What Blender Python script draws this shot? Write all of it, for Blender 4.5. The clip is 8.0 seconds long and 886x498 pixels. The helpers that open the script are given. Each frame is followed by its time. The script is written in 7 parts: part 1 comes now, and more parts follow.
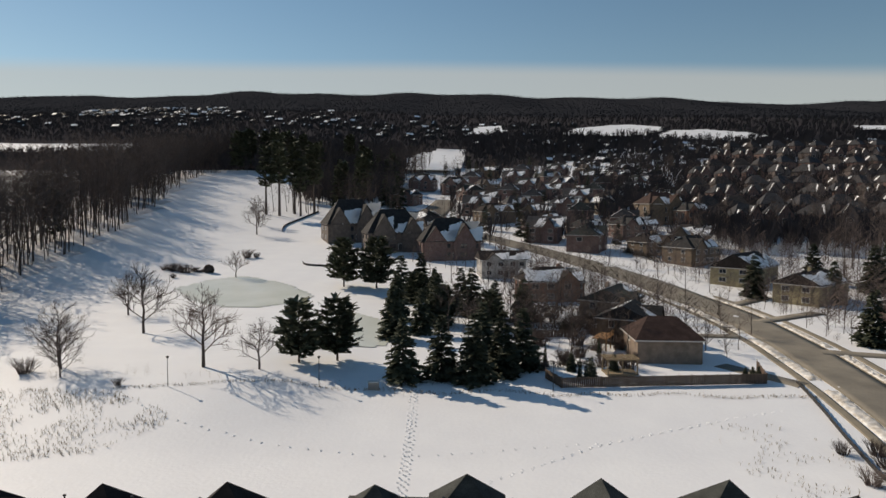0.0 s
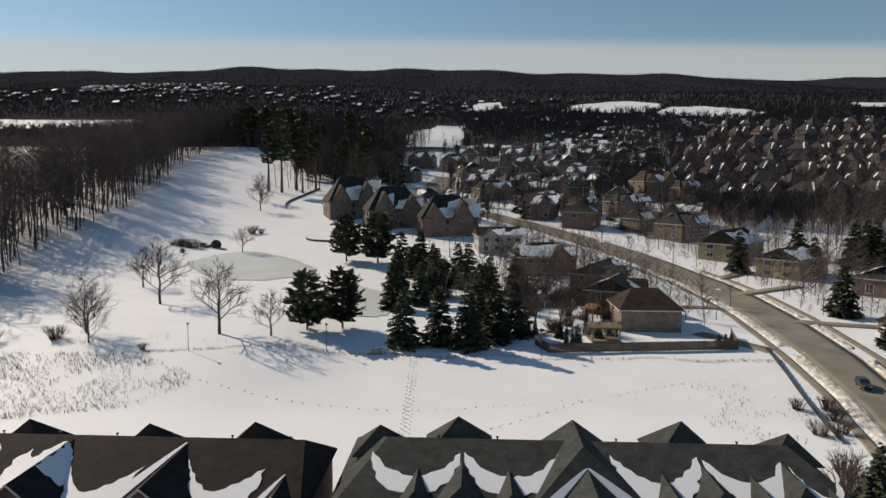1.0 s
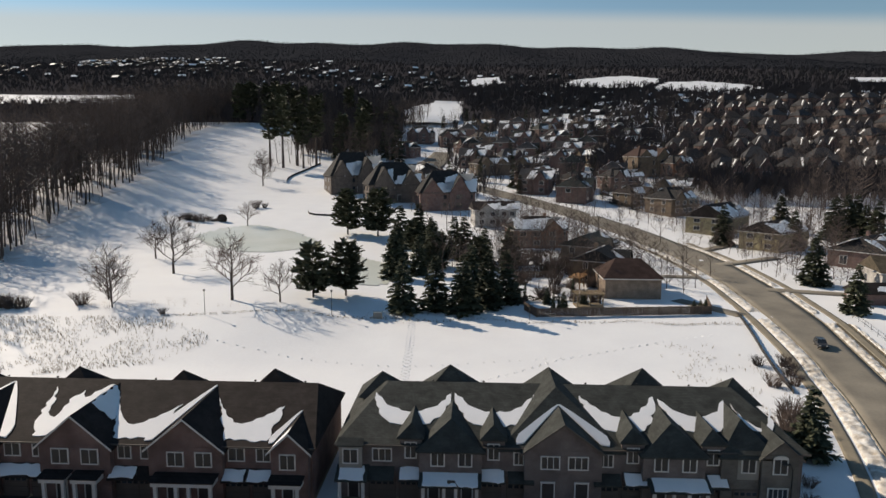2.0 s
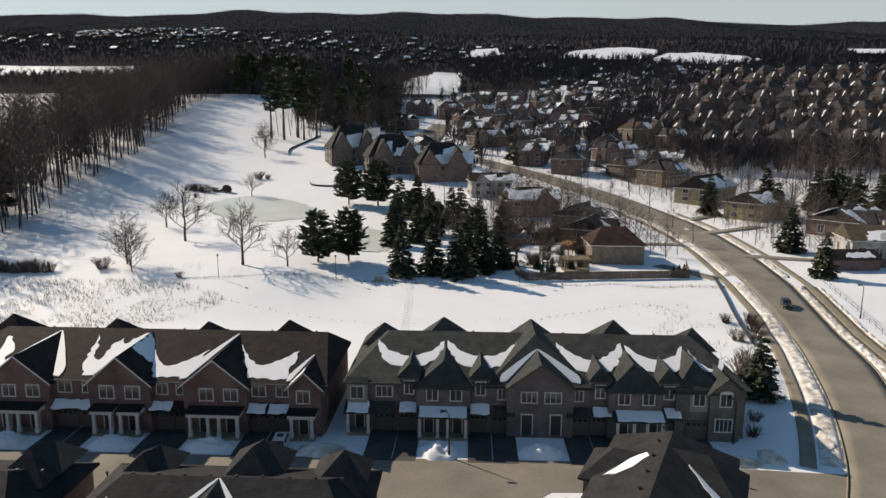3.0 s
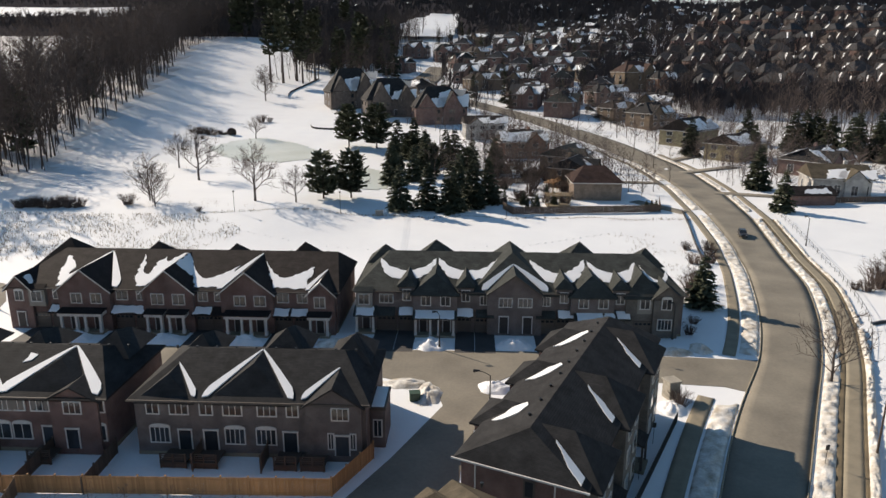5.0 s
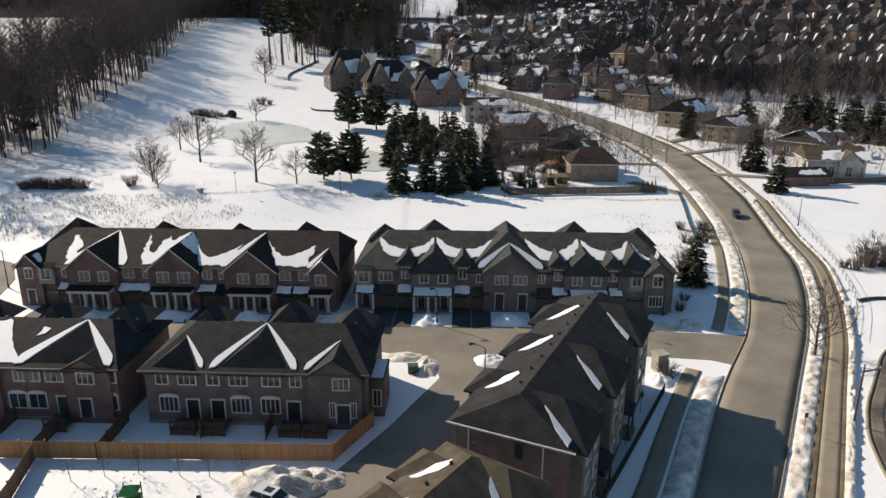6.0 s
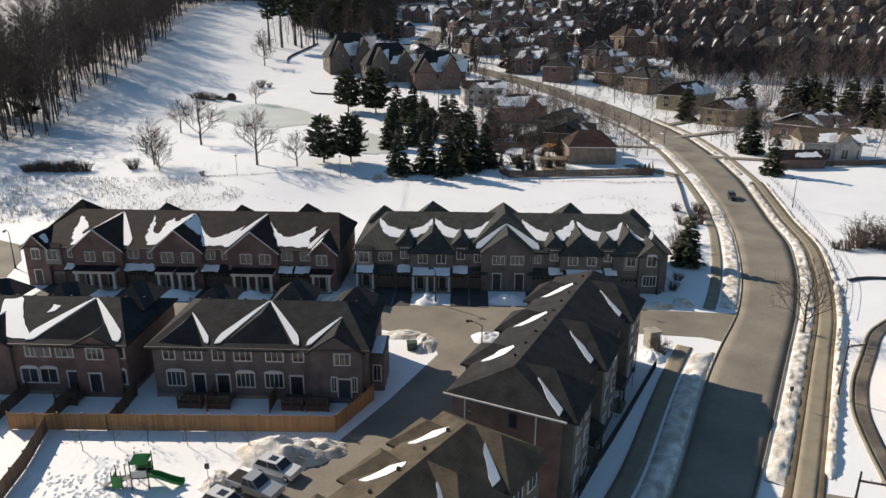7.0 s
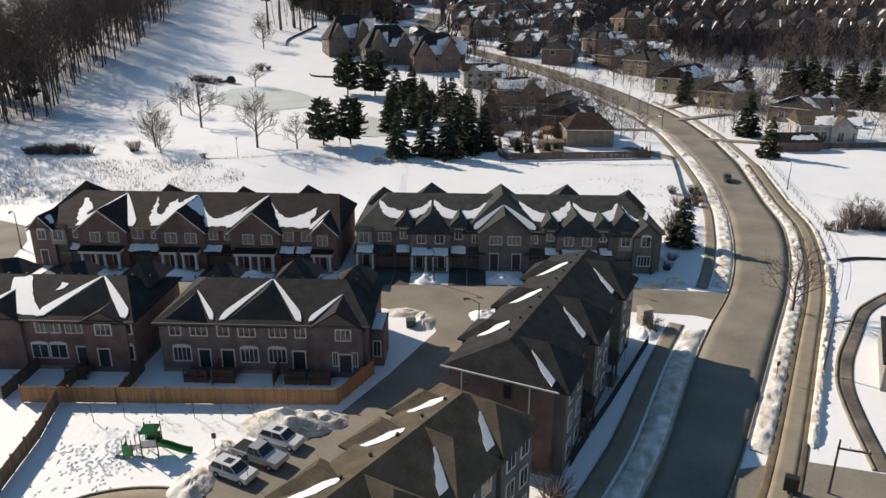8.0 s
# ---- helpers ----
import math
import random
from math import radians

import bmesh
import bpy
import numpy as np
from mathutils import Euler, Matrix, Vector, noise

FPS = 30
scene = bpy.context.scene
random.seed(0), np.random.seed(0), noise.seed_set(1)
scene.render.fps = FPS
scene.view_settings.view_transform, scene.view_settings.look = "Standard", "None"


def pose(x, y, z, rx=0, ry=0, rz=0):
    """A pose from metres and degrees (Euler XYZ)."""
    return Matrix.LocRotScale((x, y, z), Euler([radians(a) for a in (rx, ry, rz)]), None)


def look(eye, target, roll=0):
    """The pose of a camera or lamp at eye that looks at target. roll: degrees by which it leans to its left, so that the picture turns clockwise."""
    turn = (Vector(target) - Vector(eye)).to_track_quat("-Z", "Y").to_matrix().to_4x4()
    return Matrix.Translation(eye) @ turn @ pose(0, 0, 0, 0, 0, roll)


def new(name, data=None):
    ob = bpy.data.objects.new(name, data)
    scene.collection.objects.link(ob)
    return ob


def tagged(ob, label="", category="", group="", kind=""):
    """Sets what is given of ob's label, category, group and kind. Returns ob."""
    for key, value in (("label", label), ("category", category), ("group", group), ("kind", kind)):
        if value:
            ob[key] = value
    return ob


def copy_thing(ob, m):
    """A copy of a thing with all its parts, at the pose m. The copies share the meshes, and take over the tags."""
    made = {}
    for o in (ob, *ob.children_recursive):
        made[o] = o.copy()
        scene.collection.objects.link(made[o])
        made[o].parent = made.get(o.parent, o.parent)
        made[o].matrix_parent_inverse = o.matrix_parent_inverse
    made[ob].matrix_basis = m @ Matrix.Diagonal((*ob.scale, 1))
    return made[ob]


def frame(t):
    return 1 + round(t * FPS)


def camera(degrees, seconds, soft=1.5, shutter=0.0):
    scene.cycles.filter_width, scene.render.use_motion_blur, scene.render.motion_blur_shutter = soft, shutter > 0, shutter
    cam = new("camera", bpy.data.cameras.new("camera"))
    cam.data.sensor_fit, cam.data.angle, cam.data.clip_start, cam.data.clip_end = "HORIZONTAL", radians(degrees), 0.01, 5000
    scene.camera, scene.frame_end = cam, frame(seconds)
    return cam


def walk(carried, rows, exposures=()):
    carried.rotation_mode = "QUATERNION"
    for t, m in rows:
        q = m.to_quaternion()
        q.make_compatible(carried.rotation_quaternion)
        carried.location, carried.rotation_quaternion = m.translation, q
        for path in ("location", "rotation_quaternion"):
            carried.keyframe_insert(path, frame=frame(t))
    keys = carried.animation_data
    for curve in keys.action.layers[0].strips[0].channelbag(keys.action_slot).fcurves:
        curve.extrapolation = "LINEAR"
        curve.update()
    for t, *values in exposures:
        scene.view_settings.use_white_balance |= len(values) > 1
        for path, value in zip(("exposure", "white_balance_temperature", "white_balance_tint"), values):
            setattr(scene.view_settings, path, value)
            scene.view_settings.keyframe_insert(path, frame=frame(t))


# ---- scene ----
cam = camera(66.0, 8.0)
PATH = [
    (0, (0.447, -59.417, 34.620), (-4.039, 40.261, 27.979), 0.24),
    (0.5, (0.900, -64.278, 34.900), (-3.537, 35.273, 26.539), 0.26),
    (1, (1.338, -69.389, 35.261), (-3.078, 30.001, 25.155), 0.31),
    (1.5, (1.881, -74.621, 35.518), (-2.444, 24.578, 23.646), 0.30),
    (3, (3.522, -90.383, 36.370), (-0.553, 7.935, 18.571), 0.35),
    (3.5, (3.939, -95.277, 36.640), (0.000, 2.634, 16.687), 0.36),
    (4, (4.335, -100.049, 36.971), (0.557, -2.597, 14.864), 0.37),
    (4.5, (4.742, -104.074, 37.266), (1.071, -7.097, 13.145), 0.35),
    (6, (5.658, -109.536, 37.660), (1.978, -13.665, 9.462), 0.23),
    (6.5, (5.816, -110.565, 37.708), (2.157, -15.029, 8.391), 0.24),
    (7, (5.966, -111.652, 37.800), (2.331, -16.471, 7.345), 0.21),
    (7.5, (6.090, -112.739, 37.866), (2.505, -17.922, 6.290), 0.23),
    (8, (6.230, -113.727, 37.933), (2.692, -19.291, 5.234), 0.23),
]
walk(cam, [(t, look(eye, target, roll)) for t, eye, target, roll in PATH],
     exposures=((0, -0.06, 6800, 12), (1.5, 0.06, 6800, 12), (3.5, 0.32, 6750, 12), (6, 0.40, 6700, 12), (8, 0.38, 6650, 12)))

# ---- world and light ----
SUN_AZ = math.atan2(0.574, -0.819)   # where the sun stands, seen from the place
SUN_EL = radians(31)
world = bpy.data.worlds.new("world")
scene.world = world
world.use_nodes = True
wn = world.node_tree.nodes
sky = wn.new("ShaderNodeTexSky")
sky.sky_type = 'NISHITA'
sky.sun_disc = False
sky.sun_elevation = SUN_EL
sky.sun_rotation = radians(305)
sky.altitude = 200
sky.air_density = 1.0
sky.dust_density = 0.1
sky.ozone_density = 1.2
wn["Background"].inputs["Strength"].default_value = 0.079
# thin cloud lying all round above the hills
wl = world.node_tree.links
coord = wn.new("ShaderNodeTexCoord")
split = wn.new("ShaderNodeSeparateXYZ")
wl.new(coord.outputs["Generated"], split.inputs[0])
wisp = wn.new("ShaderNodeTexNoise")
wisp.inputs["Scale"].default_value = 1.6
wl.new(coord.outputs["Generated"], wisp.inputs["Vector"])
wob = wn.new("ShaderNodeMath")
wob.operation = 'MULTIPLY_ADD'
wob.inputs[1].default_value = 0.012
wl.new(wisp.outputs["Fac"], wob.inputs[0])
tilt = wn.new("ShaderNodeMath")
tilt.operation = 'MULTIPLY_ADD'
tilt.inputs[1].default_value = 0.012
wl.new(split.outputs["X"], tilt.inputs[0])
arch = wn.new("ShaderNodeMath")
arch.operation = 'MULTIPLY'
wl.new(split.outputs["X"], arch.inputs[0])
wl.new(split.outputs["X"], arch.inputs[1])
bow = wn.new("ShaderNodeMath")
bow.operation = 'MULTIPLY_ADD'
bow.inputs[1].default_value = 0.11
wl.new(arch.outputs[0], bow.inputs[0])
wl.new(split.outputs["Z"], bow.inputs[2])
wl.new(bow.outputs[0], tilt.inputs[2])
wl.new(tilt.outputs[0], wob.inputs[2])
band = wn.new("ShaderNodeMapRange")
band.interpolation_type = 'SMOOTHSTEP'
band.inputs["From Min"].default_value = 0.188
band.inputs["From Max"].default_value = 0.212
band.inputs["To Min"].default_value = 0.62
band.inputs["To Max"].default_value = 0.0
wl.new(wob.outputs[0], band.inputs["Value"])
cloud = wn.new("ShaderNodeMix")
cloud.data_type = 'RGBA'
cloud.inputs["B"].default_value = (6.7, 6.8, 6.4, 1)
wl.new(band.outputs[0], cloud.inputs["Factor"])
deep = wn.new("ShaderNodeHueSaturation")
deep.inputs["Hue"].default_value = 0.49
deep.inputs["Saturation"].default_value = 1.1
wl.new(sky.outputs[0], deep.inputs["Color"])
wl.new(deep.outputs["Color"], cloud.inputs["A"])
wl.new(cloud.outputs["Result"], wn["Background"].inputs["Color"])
sun_data = bpy.data.lights.new("sun", 'SUN')
sun_data.energy = 4.5
sun_data.angle = radians(0.5)
sun_data.color = (1.0, 0.88, 0.72)
sun = new("sun", sun_data)
sun_from = Vector((math.cos(SUN_AZ) * math.cos(SUN_EL), math.sin(SUN_AZ) * math.cos(SUN_EL), math.sin(SUN_EL)))
sun.matrix_world = look(sun_from * 300, (0, 0, 0))


# ---- materials ----
MATS = {}


def mat(name, col, col2=None, rough=0.8, scale=1.0, fine=12.0, bump=0.3, metal=0.0, dist=0.02, mix=0.5, space="Object", vary=0.0, spec=0.3):
    """A surface with variation at two scales and fine relief. vary: how far whole pieces differ."""
    if name in MATS:
        return MATS[name]
    m = bpy.data.materials.new(name)
    m.use_nodes = True
    nt = m.node_tree
    n, l = nt.nodes, nt.links
    b = n["Principled BSDF"]
    b.inputs["Roughness"].default_value = rough
    b.inputs["Metallic"].default_value = metal
    b.inputs["Specular IOR Level"].default_value = spec
    tc = n.new("ShaderNodeTexCoord")
    big = n.new("ShaderNodeTexNoise")
    big.inputs["Scale"].default_value = scale
    big.inputs["Detail"].default_value = 4
    small = n.new("ShaderNodeTexNoise")
    small.inputs["Scale"].default_value = fine
    small.inputs["Detail"].default_value = 3
    l.new(tc.outputs[space], big.inputs["Vector"])
    l.new(tc.outputs[space], small.inputs["Vector"])
    ramp = n.new("ShaderNodeValToRGB")
    ramp.color_ramp.elements[0].position = 0.5 - mix * 0.5
    ramp.color_ramp.elements[1].position = 0.5 + mix * 0.5
    ramp.color_ramp.elements[0].color = (*col, 1)
    ramp.color_ramp.elements[1].color = (*(col2 or [c * 0.75 for c in col]), 1)
    add = n.new("ShaderNodeMath")
    add.operation = 'MULTIPLY_ADD'
    add.inputs[1].default_value = 0.35
    l.new(small.outputs["Fac"], add.inputs[0])
    sub = n.new("ShaderNodeMath")
    sub.operation = 'SUBTRACT'
    sub.inputs[1].default_value = 0.175
    l.new(big.outputs["Fac"], sub.inputs[0])
    l.new(sub.outputs[0], add.inputs[2])
    l.new(add.outputs[0], ramp.inputs["Fac"])
    out = ramp.outputs["Color"]
    if vary:
        oi = n.new("ShaderNodeObjectInfo")
        hs = n.new("ShaderNodeHueSaturation")
        mr = n.new("ShaderNodeMapRange")
        mr.inputs["To Min"].default_value = 1 - vary
        mr.inputs["To Max"].default_value = 1 + vary
        l.new(oi.outputs["Random"], mr.inputs["Value"])
        l.new(mr.outputs[0], hs.inputs["Value"])
        l.new(out, hs.inputs["Color"])
        out = hs.outputs["Color"]
    l.new(out, b.inputs["Base Color"])
    bm_ = n.new("ShaderNodeBump")
    bm_.inputs["Strength"].default_value = bump
    bm_.inputs["Distance"].default_value = dist
    l.new(small.outputs["Fac"], bm_.inputs["Height"])
    l.new(bm_.outputs[0], b.inputs["Normal"])
    MATS[name] = m
    return m


def coursed(name, col, col2, joint, bw, bh, rough=0.85, upright=True, gap=0.012):
    """Courses of bricks, or with upright=False of shingles, laid in the surface's own metres."""
    if name in MATS:
        return MATS[name]
    m = bpy.data.materials.new(name)
    m.use_nodes = True
    nt = m.node_tree
    n, l = nt.nodes, nt.links
    b = n["Principled BSDF"]
    b.inputs["Roughness"].default_value = rough
    b.inputs["Specular IOR Level"].default_value = 0.25 if upright else 0.08
    tc = n.new("ShaderNodeTexCoord")
    sep = n.new("ShaderNodeSeparateXYZ")
    l.new(tc.outputs["Object"], sep.inputs[0])
    com = n.new("ShaderNodeCombineXYZ")
    s = n.new("ShaderNodeMath")
    s.operation = 'ADD'
    l.new(sep.outputs["X"], s.inputs[0])
    l.new(sep.outputs["Y"], s.inputs[1])
    l.new(s.outputs[0], com.inputs["X"])
    if upright:
        l.new(sep.outputs["Z"], com.inputs["Y"])
    else:
        k = n.new("ShaderNodeMath")
        k.operation = 'MULTIPLY'
        k.inputs[1].default_value = 1.8
        l.new(sep.outputs["Z"], k.inputs[0])
        l.new(k.outputs[0], com.inputs["Y"])
    br = n.new("ShaderNodeTexBrick")
    br.inputs["Scale"].default_value = 1.0
    br.inputs["Brick Width"].default_value = bw
    br.inputs["Row Height"].default_value = bh
    br.inputs["Mortar Size"].default_value = gap
    br.inputs["Color1"].default_value = (*col, 1)
    br.inputs["Color2"].default_value = (*col2, 1)
    br.inputs["Mortar"].default_value = (*joint, 1)
    l.new(com.outputs[0], br.inputs["Vector"])
    no = n.new("ShaderNodeTexNoise")
    no.inputs["Scale"].default_value = 0.7
    no.inputs["Detail"].default_value = 5
    l.new(tc.outputs["Object"], no.inputs["Vector"])
    mr = n.new("ShaderNodeMapRange")
    mr.inputs["From Min"].default_value = 0.3
    mr.inputs["From Max"].default_value = 0.7
    mr.inputs["To Min"].default_value = 0.72
    mr.inputs["To Max"].default_value = 1.25
    l.new(no.outputs["Fac"], mr.inputs["Value"])
    hs = n.new("ShaderNodeHueSaturation")
    l.new(mr.outputs[0], hs.inputs["Value"])
    l.new(br.outputs["Color"], hs.inputs["Color"])
    l.new(hs.outputs["Color"], b.inputs["Base Color"])
    bu = n.new("ShaderNodeBump")
    bu.inputs["Strength"].default_value = 0.4
    bu.inputs["Distance"].default_value = 0.01
    bu.invert = True
    l.new(br.outputs["Fac"], bu.inputs["Height"])
    l.new(bu.outputs[0], b.inputs["Normal"])
    MATS[name] = m
    return m


SNOW = mat("snow", (0.86, 0.87, 0.88), (0.80, 0.81, 0.83), 0.55, 0.12, 1.6, 0.35, dist=0.12, space="Object")
SNOW_ROOF = mat("roof_snow", (0.88, 0.88, 0.89), (0.82, 0.83, 0.85), 0.55, 0.8, 6.0, 0.3, dist=0.05)
SNOW_DIRTY = mat("dirty_snow", (0.84, 0.83, 0.80), (0.40, 0.345, 0.275), 0.7, 0.7, 5.0, 0.9, dist=0.09, mix=0.42)
ICE = mat("pond_ice", (0.58, 0.61, 0.54), (0.74, 0.76, 0.71), 0.3, 0.08, 2.0, 0.1)
WOODFLOOR = mat("wood_floor", (0.84, 0.84, 0.85), (0.55, 0.50, 0.47), 0.8, 0.1, 0.9, 0.4, dist=0.2, mix=0.6)
# snow floor of the far woods, near-black: shade among the trees put into its colour
FARFLOOR_SHADE = mat("far_wood_floor_shade", (0.066, 0.060, 0.062), (0.05, 0.046, 0.05), 0.95, 0.01, 0.08, 0.3, dist=0.5, spec=0.0)
ASPHALT = mat("salted_asphalt", (0.275, 0.248, 0.20), (0.15, 0.135, 0.112), 0.85, 0.16, 2.5, 0.3, mix=0.6)
DRIVE = mat("dark_asphalt", (0.05, 0.048, 0.05), (0.085, 0.08, 0.078), 0.7, 0.4, 6.0, 0.3)
CONCRETE = mat("concrete", (0.31, 0.27, 0.20), (0.19, 0.165, 0.125), 0.85, 0.5, 5.0, 0.3, mix=0.7)
TURF = mat("winter_turf", (0.20, 0.155, 0.095), (0.085, 0.07, 0.05), 0.95, 0.5, 7.0, 0.8, dist=0.06, mix=0.5)
BRICK_RED = coursed("red_brown_brick", (0.175, 0.095, 0.082), (0.13, 0.075, 0.065), (0.18, 0.145, 0.135), 0.22, 0.075)
BRICK_DARK = coursed("dark_grey_brick", (0.155, 0.124, 0.116), (0.115, 0.094, 0.09), (0.17, 0.15, 0.142), 0.22, 0.075)
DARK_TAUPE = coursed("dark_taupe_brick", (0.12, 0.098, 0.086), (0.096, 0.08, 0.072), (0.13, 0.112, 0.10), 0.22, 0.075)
BRICK_GREY = coursed("grey_brown_stone", (0.14, 0.125, 0.11), (0.11, 0.10, 0.09), (0.16, 0.15, 0.14), 0.35, 0.12)
BRICK_ORANGE = coursed("orange_brick", (0.27, 0.12, 0.075), (0.21, 0.095, 0.06), (0.22, 0.18, 0.15), 0.22, 0.075)
BRICK_TAN = coursed("tan_brick", (0.16, 0.115, 0.078), (0.125, 0.09, 0.062), (0.14, 0.115, 0.09), 0.22, 0.075)
SIDING = coursed("pale_siding", (0.40, 0.385, 0.365), (0.38, 0.365, 0.345), (0.26, 0.25, 0.24), 4.0, 0.16)
SIDING_YELLOW = coursed("yellow_siding", (0.30, 0.255, 0.155), (0.28, 0.24, 0.145), (0.2, 0.17, 0.11), 4.0, 0.16)
TAUPE = coursed("taupe_siding", (0.26, 0.20, 0.155), (0.24, 0.185, 0.145), (0.17, 0.135, 0.11), 4.0, 0.16)
ROOF_GREEN = coursed("green_grey_shingle", (0.062, 0.066, 0.062), (0.048, 0.051, 0.048), (0.032, 0.034, 0.032), 0.4, 0.16, 0.8, False)
ROOF_BROWN = coursed("brown_shingle", (0.038, 0.031, 0.030), (0.029, 0.024, 0.023), (0.021, 0.018, 0.017), 0.4, 0.16, 0.8, False)
ROOF_BLACK = coursed("charcoal_shingle", (0.042, 0.041, 0.042), (0.032, 0.032, 0.033), (0.022, 0.022, 0.023), 0.4, 0.16, 0.8, False)
ROOF_GREY = coursed("weathered_grey_shingle", (0.07, 0.069, 0.073), (0.056, 0.055, 0.058), (0.038, 0.037, 0.039), 0.4, 0.16, 0.8, False)
ROOF_UMBER = coursed("faded_brown_shingle", (0.07, 0.06, 0.056), (0.057, 0.049, 0.046), (0.039, 0.033, 0.031), 0.4, 0.16, 0.8, False)
ROOF_RED = coursed("red_brown_shingle", (0.066, 0.042, 0.036), (0.054, 0.035, 0.031), (0.036, 0.025, 0.022), 0.4, 0.16, 0.8, False)
ROOF_OLIVE = coursed("olive_shingle", (0.105, 0.088, 0.064), (0.086, 0.072, 0.053), (0.06, 0.05, 0.038), 0.4, 0.16, 0.8, False)
TRIM = mat("white_trim", (0.62, 0.60, 0.57), (0.52, 0.5, 0.48), 0.6, 2.0, 20, 0.1)
TRIM_DARK = mat("brown_trim", (0.10, 0.085, 0.075), None, 0.6, 2.0, 20, 0.1)
STUCCO = mat("grey_stucco", (0.30, 0.28, 0.255), (0.24, 0.225, 0.2), 0.85, 1.0, 15, 0.3)
GLASS = mat("window_glass", (0.035, 0.042, 0.05), (0.02, 0.024, 0.03), 0.08, 0.6, 3.0, 0.02, spec=0.6)
DOOR = mat("door_paint", (0.05, 0.045, 0.045), (0.035, 0.03, 0.03), 0.5, 1.0, 10, 0.1)
GARAGE = mat("garage_panel", (0.135, 0.115, 0.10), (0.105, 0.09, 0.08), 0.6, 1.0, 10, 0.15)
METAL = mat("dark_metal", (0.06, 0.06, 0.06), None, 0.45, 2, 20, 0.1, metal=0.6)
BARK = mat("bark", (0.11, 0.088, 0.077), (0.066, 0.052, 0.046), 0.95, 1.5, 14, 0.6, vary=0.25)
TWIG = mat("twigs", (0.15, 0.118, 0.104), (0.092, 0.072, 0.064), 0.95, 1.0, 8, 0.3, vary=0.3, spec=0.05)
NEEDLE = mat("needles", (0.088, 0.096, 0.058), (0.052, 0.060, 0.040), 0.85, 0.6, 5, 0.4, vary=0.25)
WOODFENCE = mat("cedar_fence", (0.43, 0.245, 0.115), (0.27, 0.15, 0.075), 0.8, 0.6, 9, 0.3, vary=0.22)
WOODDARK = mat("weathered_wood", (0.12, 0.085, 0.065), (0.085, 0.062, 0.05), 0.85, 0.8, 9, 0.3, vary=0.2)
FARTREE = mat("far_tree_crowns", (0.072, 0.062, 0.062), (0.052, 0.047, 0.050), 0.95, 0.02, 0.3, 0.2, spec=0.0)
FARPINE = mat("far_pine_crowns", (0.04, 0.044, 0.042), (0.052, 0.054, 0.052), 0.95, 0.02, 0.3, 0.2, spec=0.0)
# ground and trees of the far hills: distance haze put into a bluish base colour
FARHILL_HAZE = mat("hazy_hill_woods", (0.040, 0.041, 0.046), (0.030, 0.031, 0.036), 0.95, 0.006, 0.05, 0.2, spec=0.0)
GRASS = mat("dry_grass", (0.30, 0.235, 0.155), (0.20, 0.155, 0.11), 0.9, 0.5, 5, 0.2)


# ---- building kit ----
class Shape:
    """Points and faces gathered for one mesh."""

    def __init__(self):
        self.v, self.f = [], []

    def poly(self, pts):
        i = len(self.v)
        self.v += [tuple(p) for p in pts]
        self.f.append(tuple(range(i, i + len(pts))))
        return self

    def box(self, x0, y0, z0, x1, y1, z1):
        i = len(self.v)
        self.v += [(x, y, z) for z in (z0, z1) for x, y in ((x0, y0), (x1, y0), (x1, y1), (x0, y1))]
        self.f += [tuple(i + k for k in q) for q in ((3, 2, 1, 0), (4, 5, 6, 7), (0, 1, 5, 4), (1, 2, 6, 5), (2, 3, 7, 6), (3, 0, 4, 7))]
        return self

    def slab(self, pts, h):
        """A flat piece: its top's outline, anticlockwise from above, and how far it goes straight down."""
        n, i = len(pts), len(self.v)
        self.v += [tuple(p) for p in pts] + [(p[0], p[1], p[2] - h) for p in pts]
        self.f.append(tuple(range(i, i + n)))
        self.f.append(tuple(range(i + 2 * n - 1, i + n - 1, -1)))
        self.f += [(i + (k + 1) % n, i + k, i + n + k, i + n + (k + 1) % n) for k in range(n)]
        return self

    def tube(self, p, q, r0, r1, n=6, cap=True):
        p, q = Vector(p), Vector(q)
        d = (q - p)
        if d.length < 1e-6:
            return self
        d.normalize()
        a = d.orthogonal().normalized()
        b = d.cross(a)
        i = len(self.v)
        for c, r in ((p, r0), (q, r1)):
            for k in range(n):
                t = 2 * math.pi * k / n
                self.v.append(tuple(c + a * (r * math.cos(t)) + b * (r * math.sin(t))))
        self.f += [(i + k, i + (k + 1) % n, i + n + (k + 1) % n, i + n + k) for k in range(n)]
        if cap:
            self.f.append(tuple(range(i + n, i + 2 * n)))
        return self

    def pipe(self, pts, r, n=6):
        """One bent tube through the points."""
        pts = [Vector(p) for p in pts]
        i = len(self.v)
        for k, p in enumerate(pts):
            d = (pts[min(k + 1, len(pts) - 1)] - pts[max(k - 1, 0)]).normalized()
            a = d.cross(Vector((0, 1, 0.01))).normalized()
            b = d.cross(a)
            for j in range(n):
                t = 2 * math.pi * j / n
                self.v.append(tuple(p + a * (r * math.cos(t)) + b * (r * math.sin(t))))
        for k in range(len(pts) - 1):
            self.f += [(i + k * n + j, i + k * n + (j + 1) % n, i + (k + 1) * n + (j + 1) % n, i + (k + 1) * n + j) for j in range(n)]
        return self

    def mesh(self, name, smooth=False):
        me = bpy.data.meshes.new(name)
        me.from_pydata(self.v, [], self.f)
        me.update()
        if smooth:
            me.polygons.foreach_set("use_smooth", [True] * len(me.polygons))
        return me


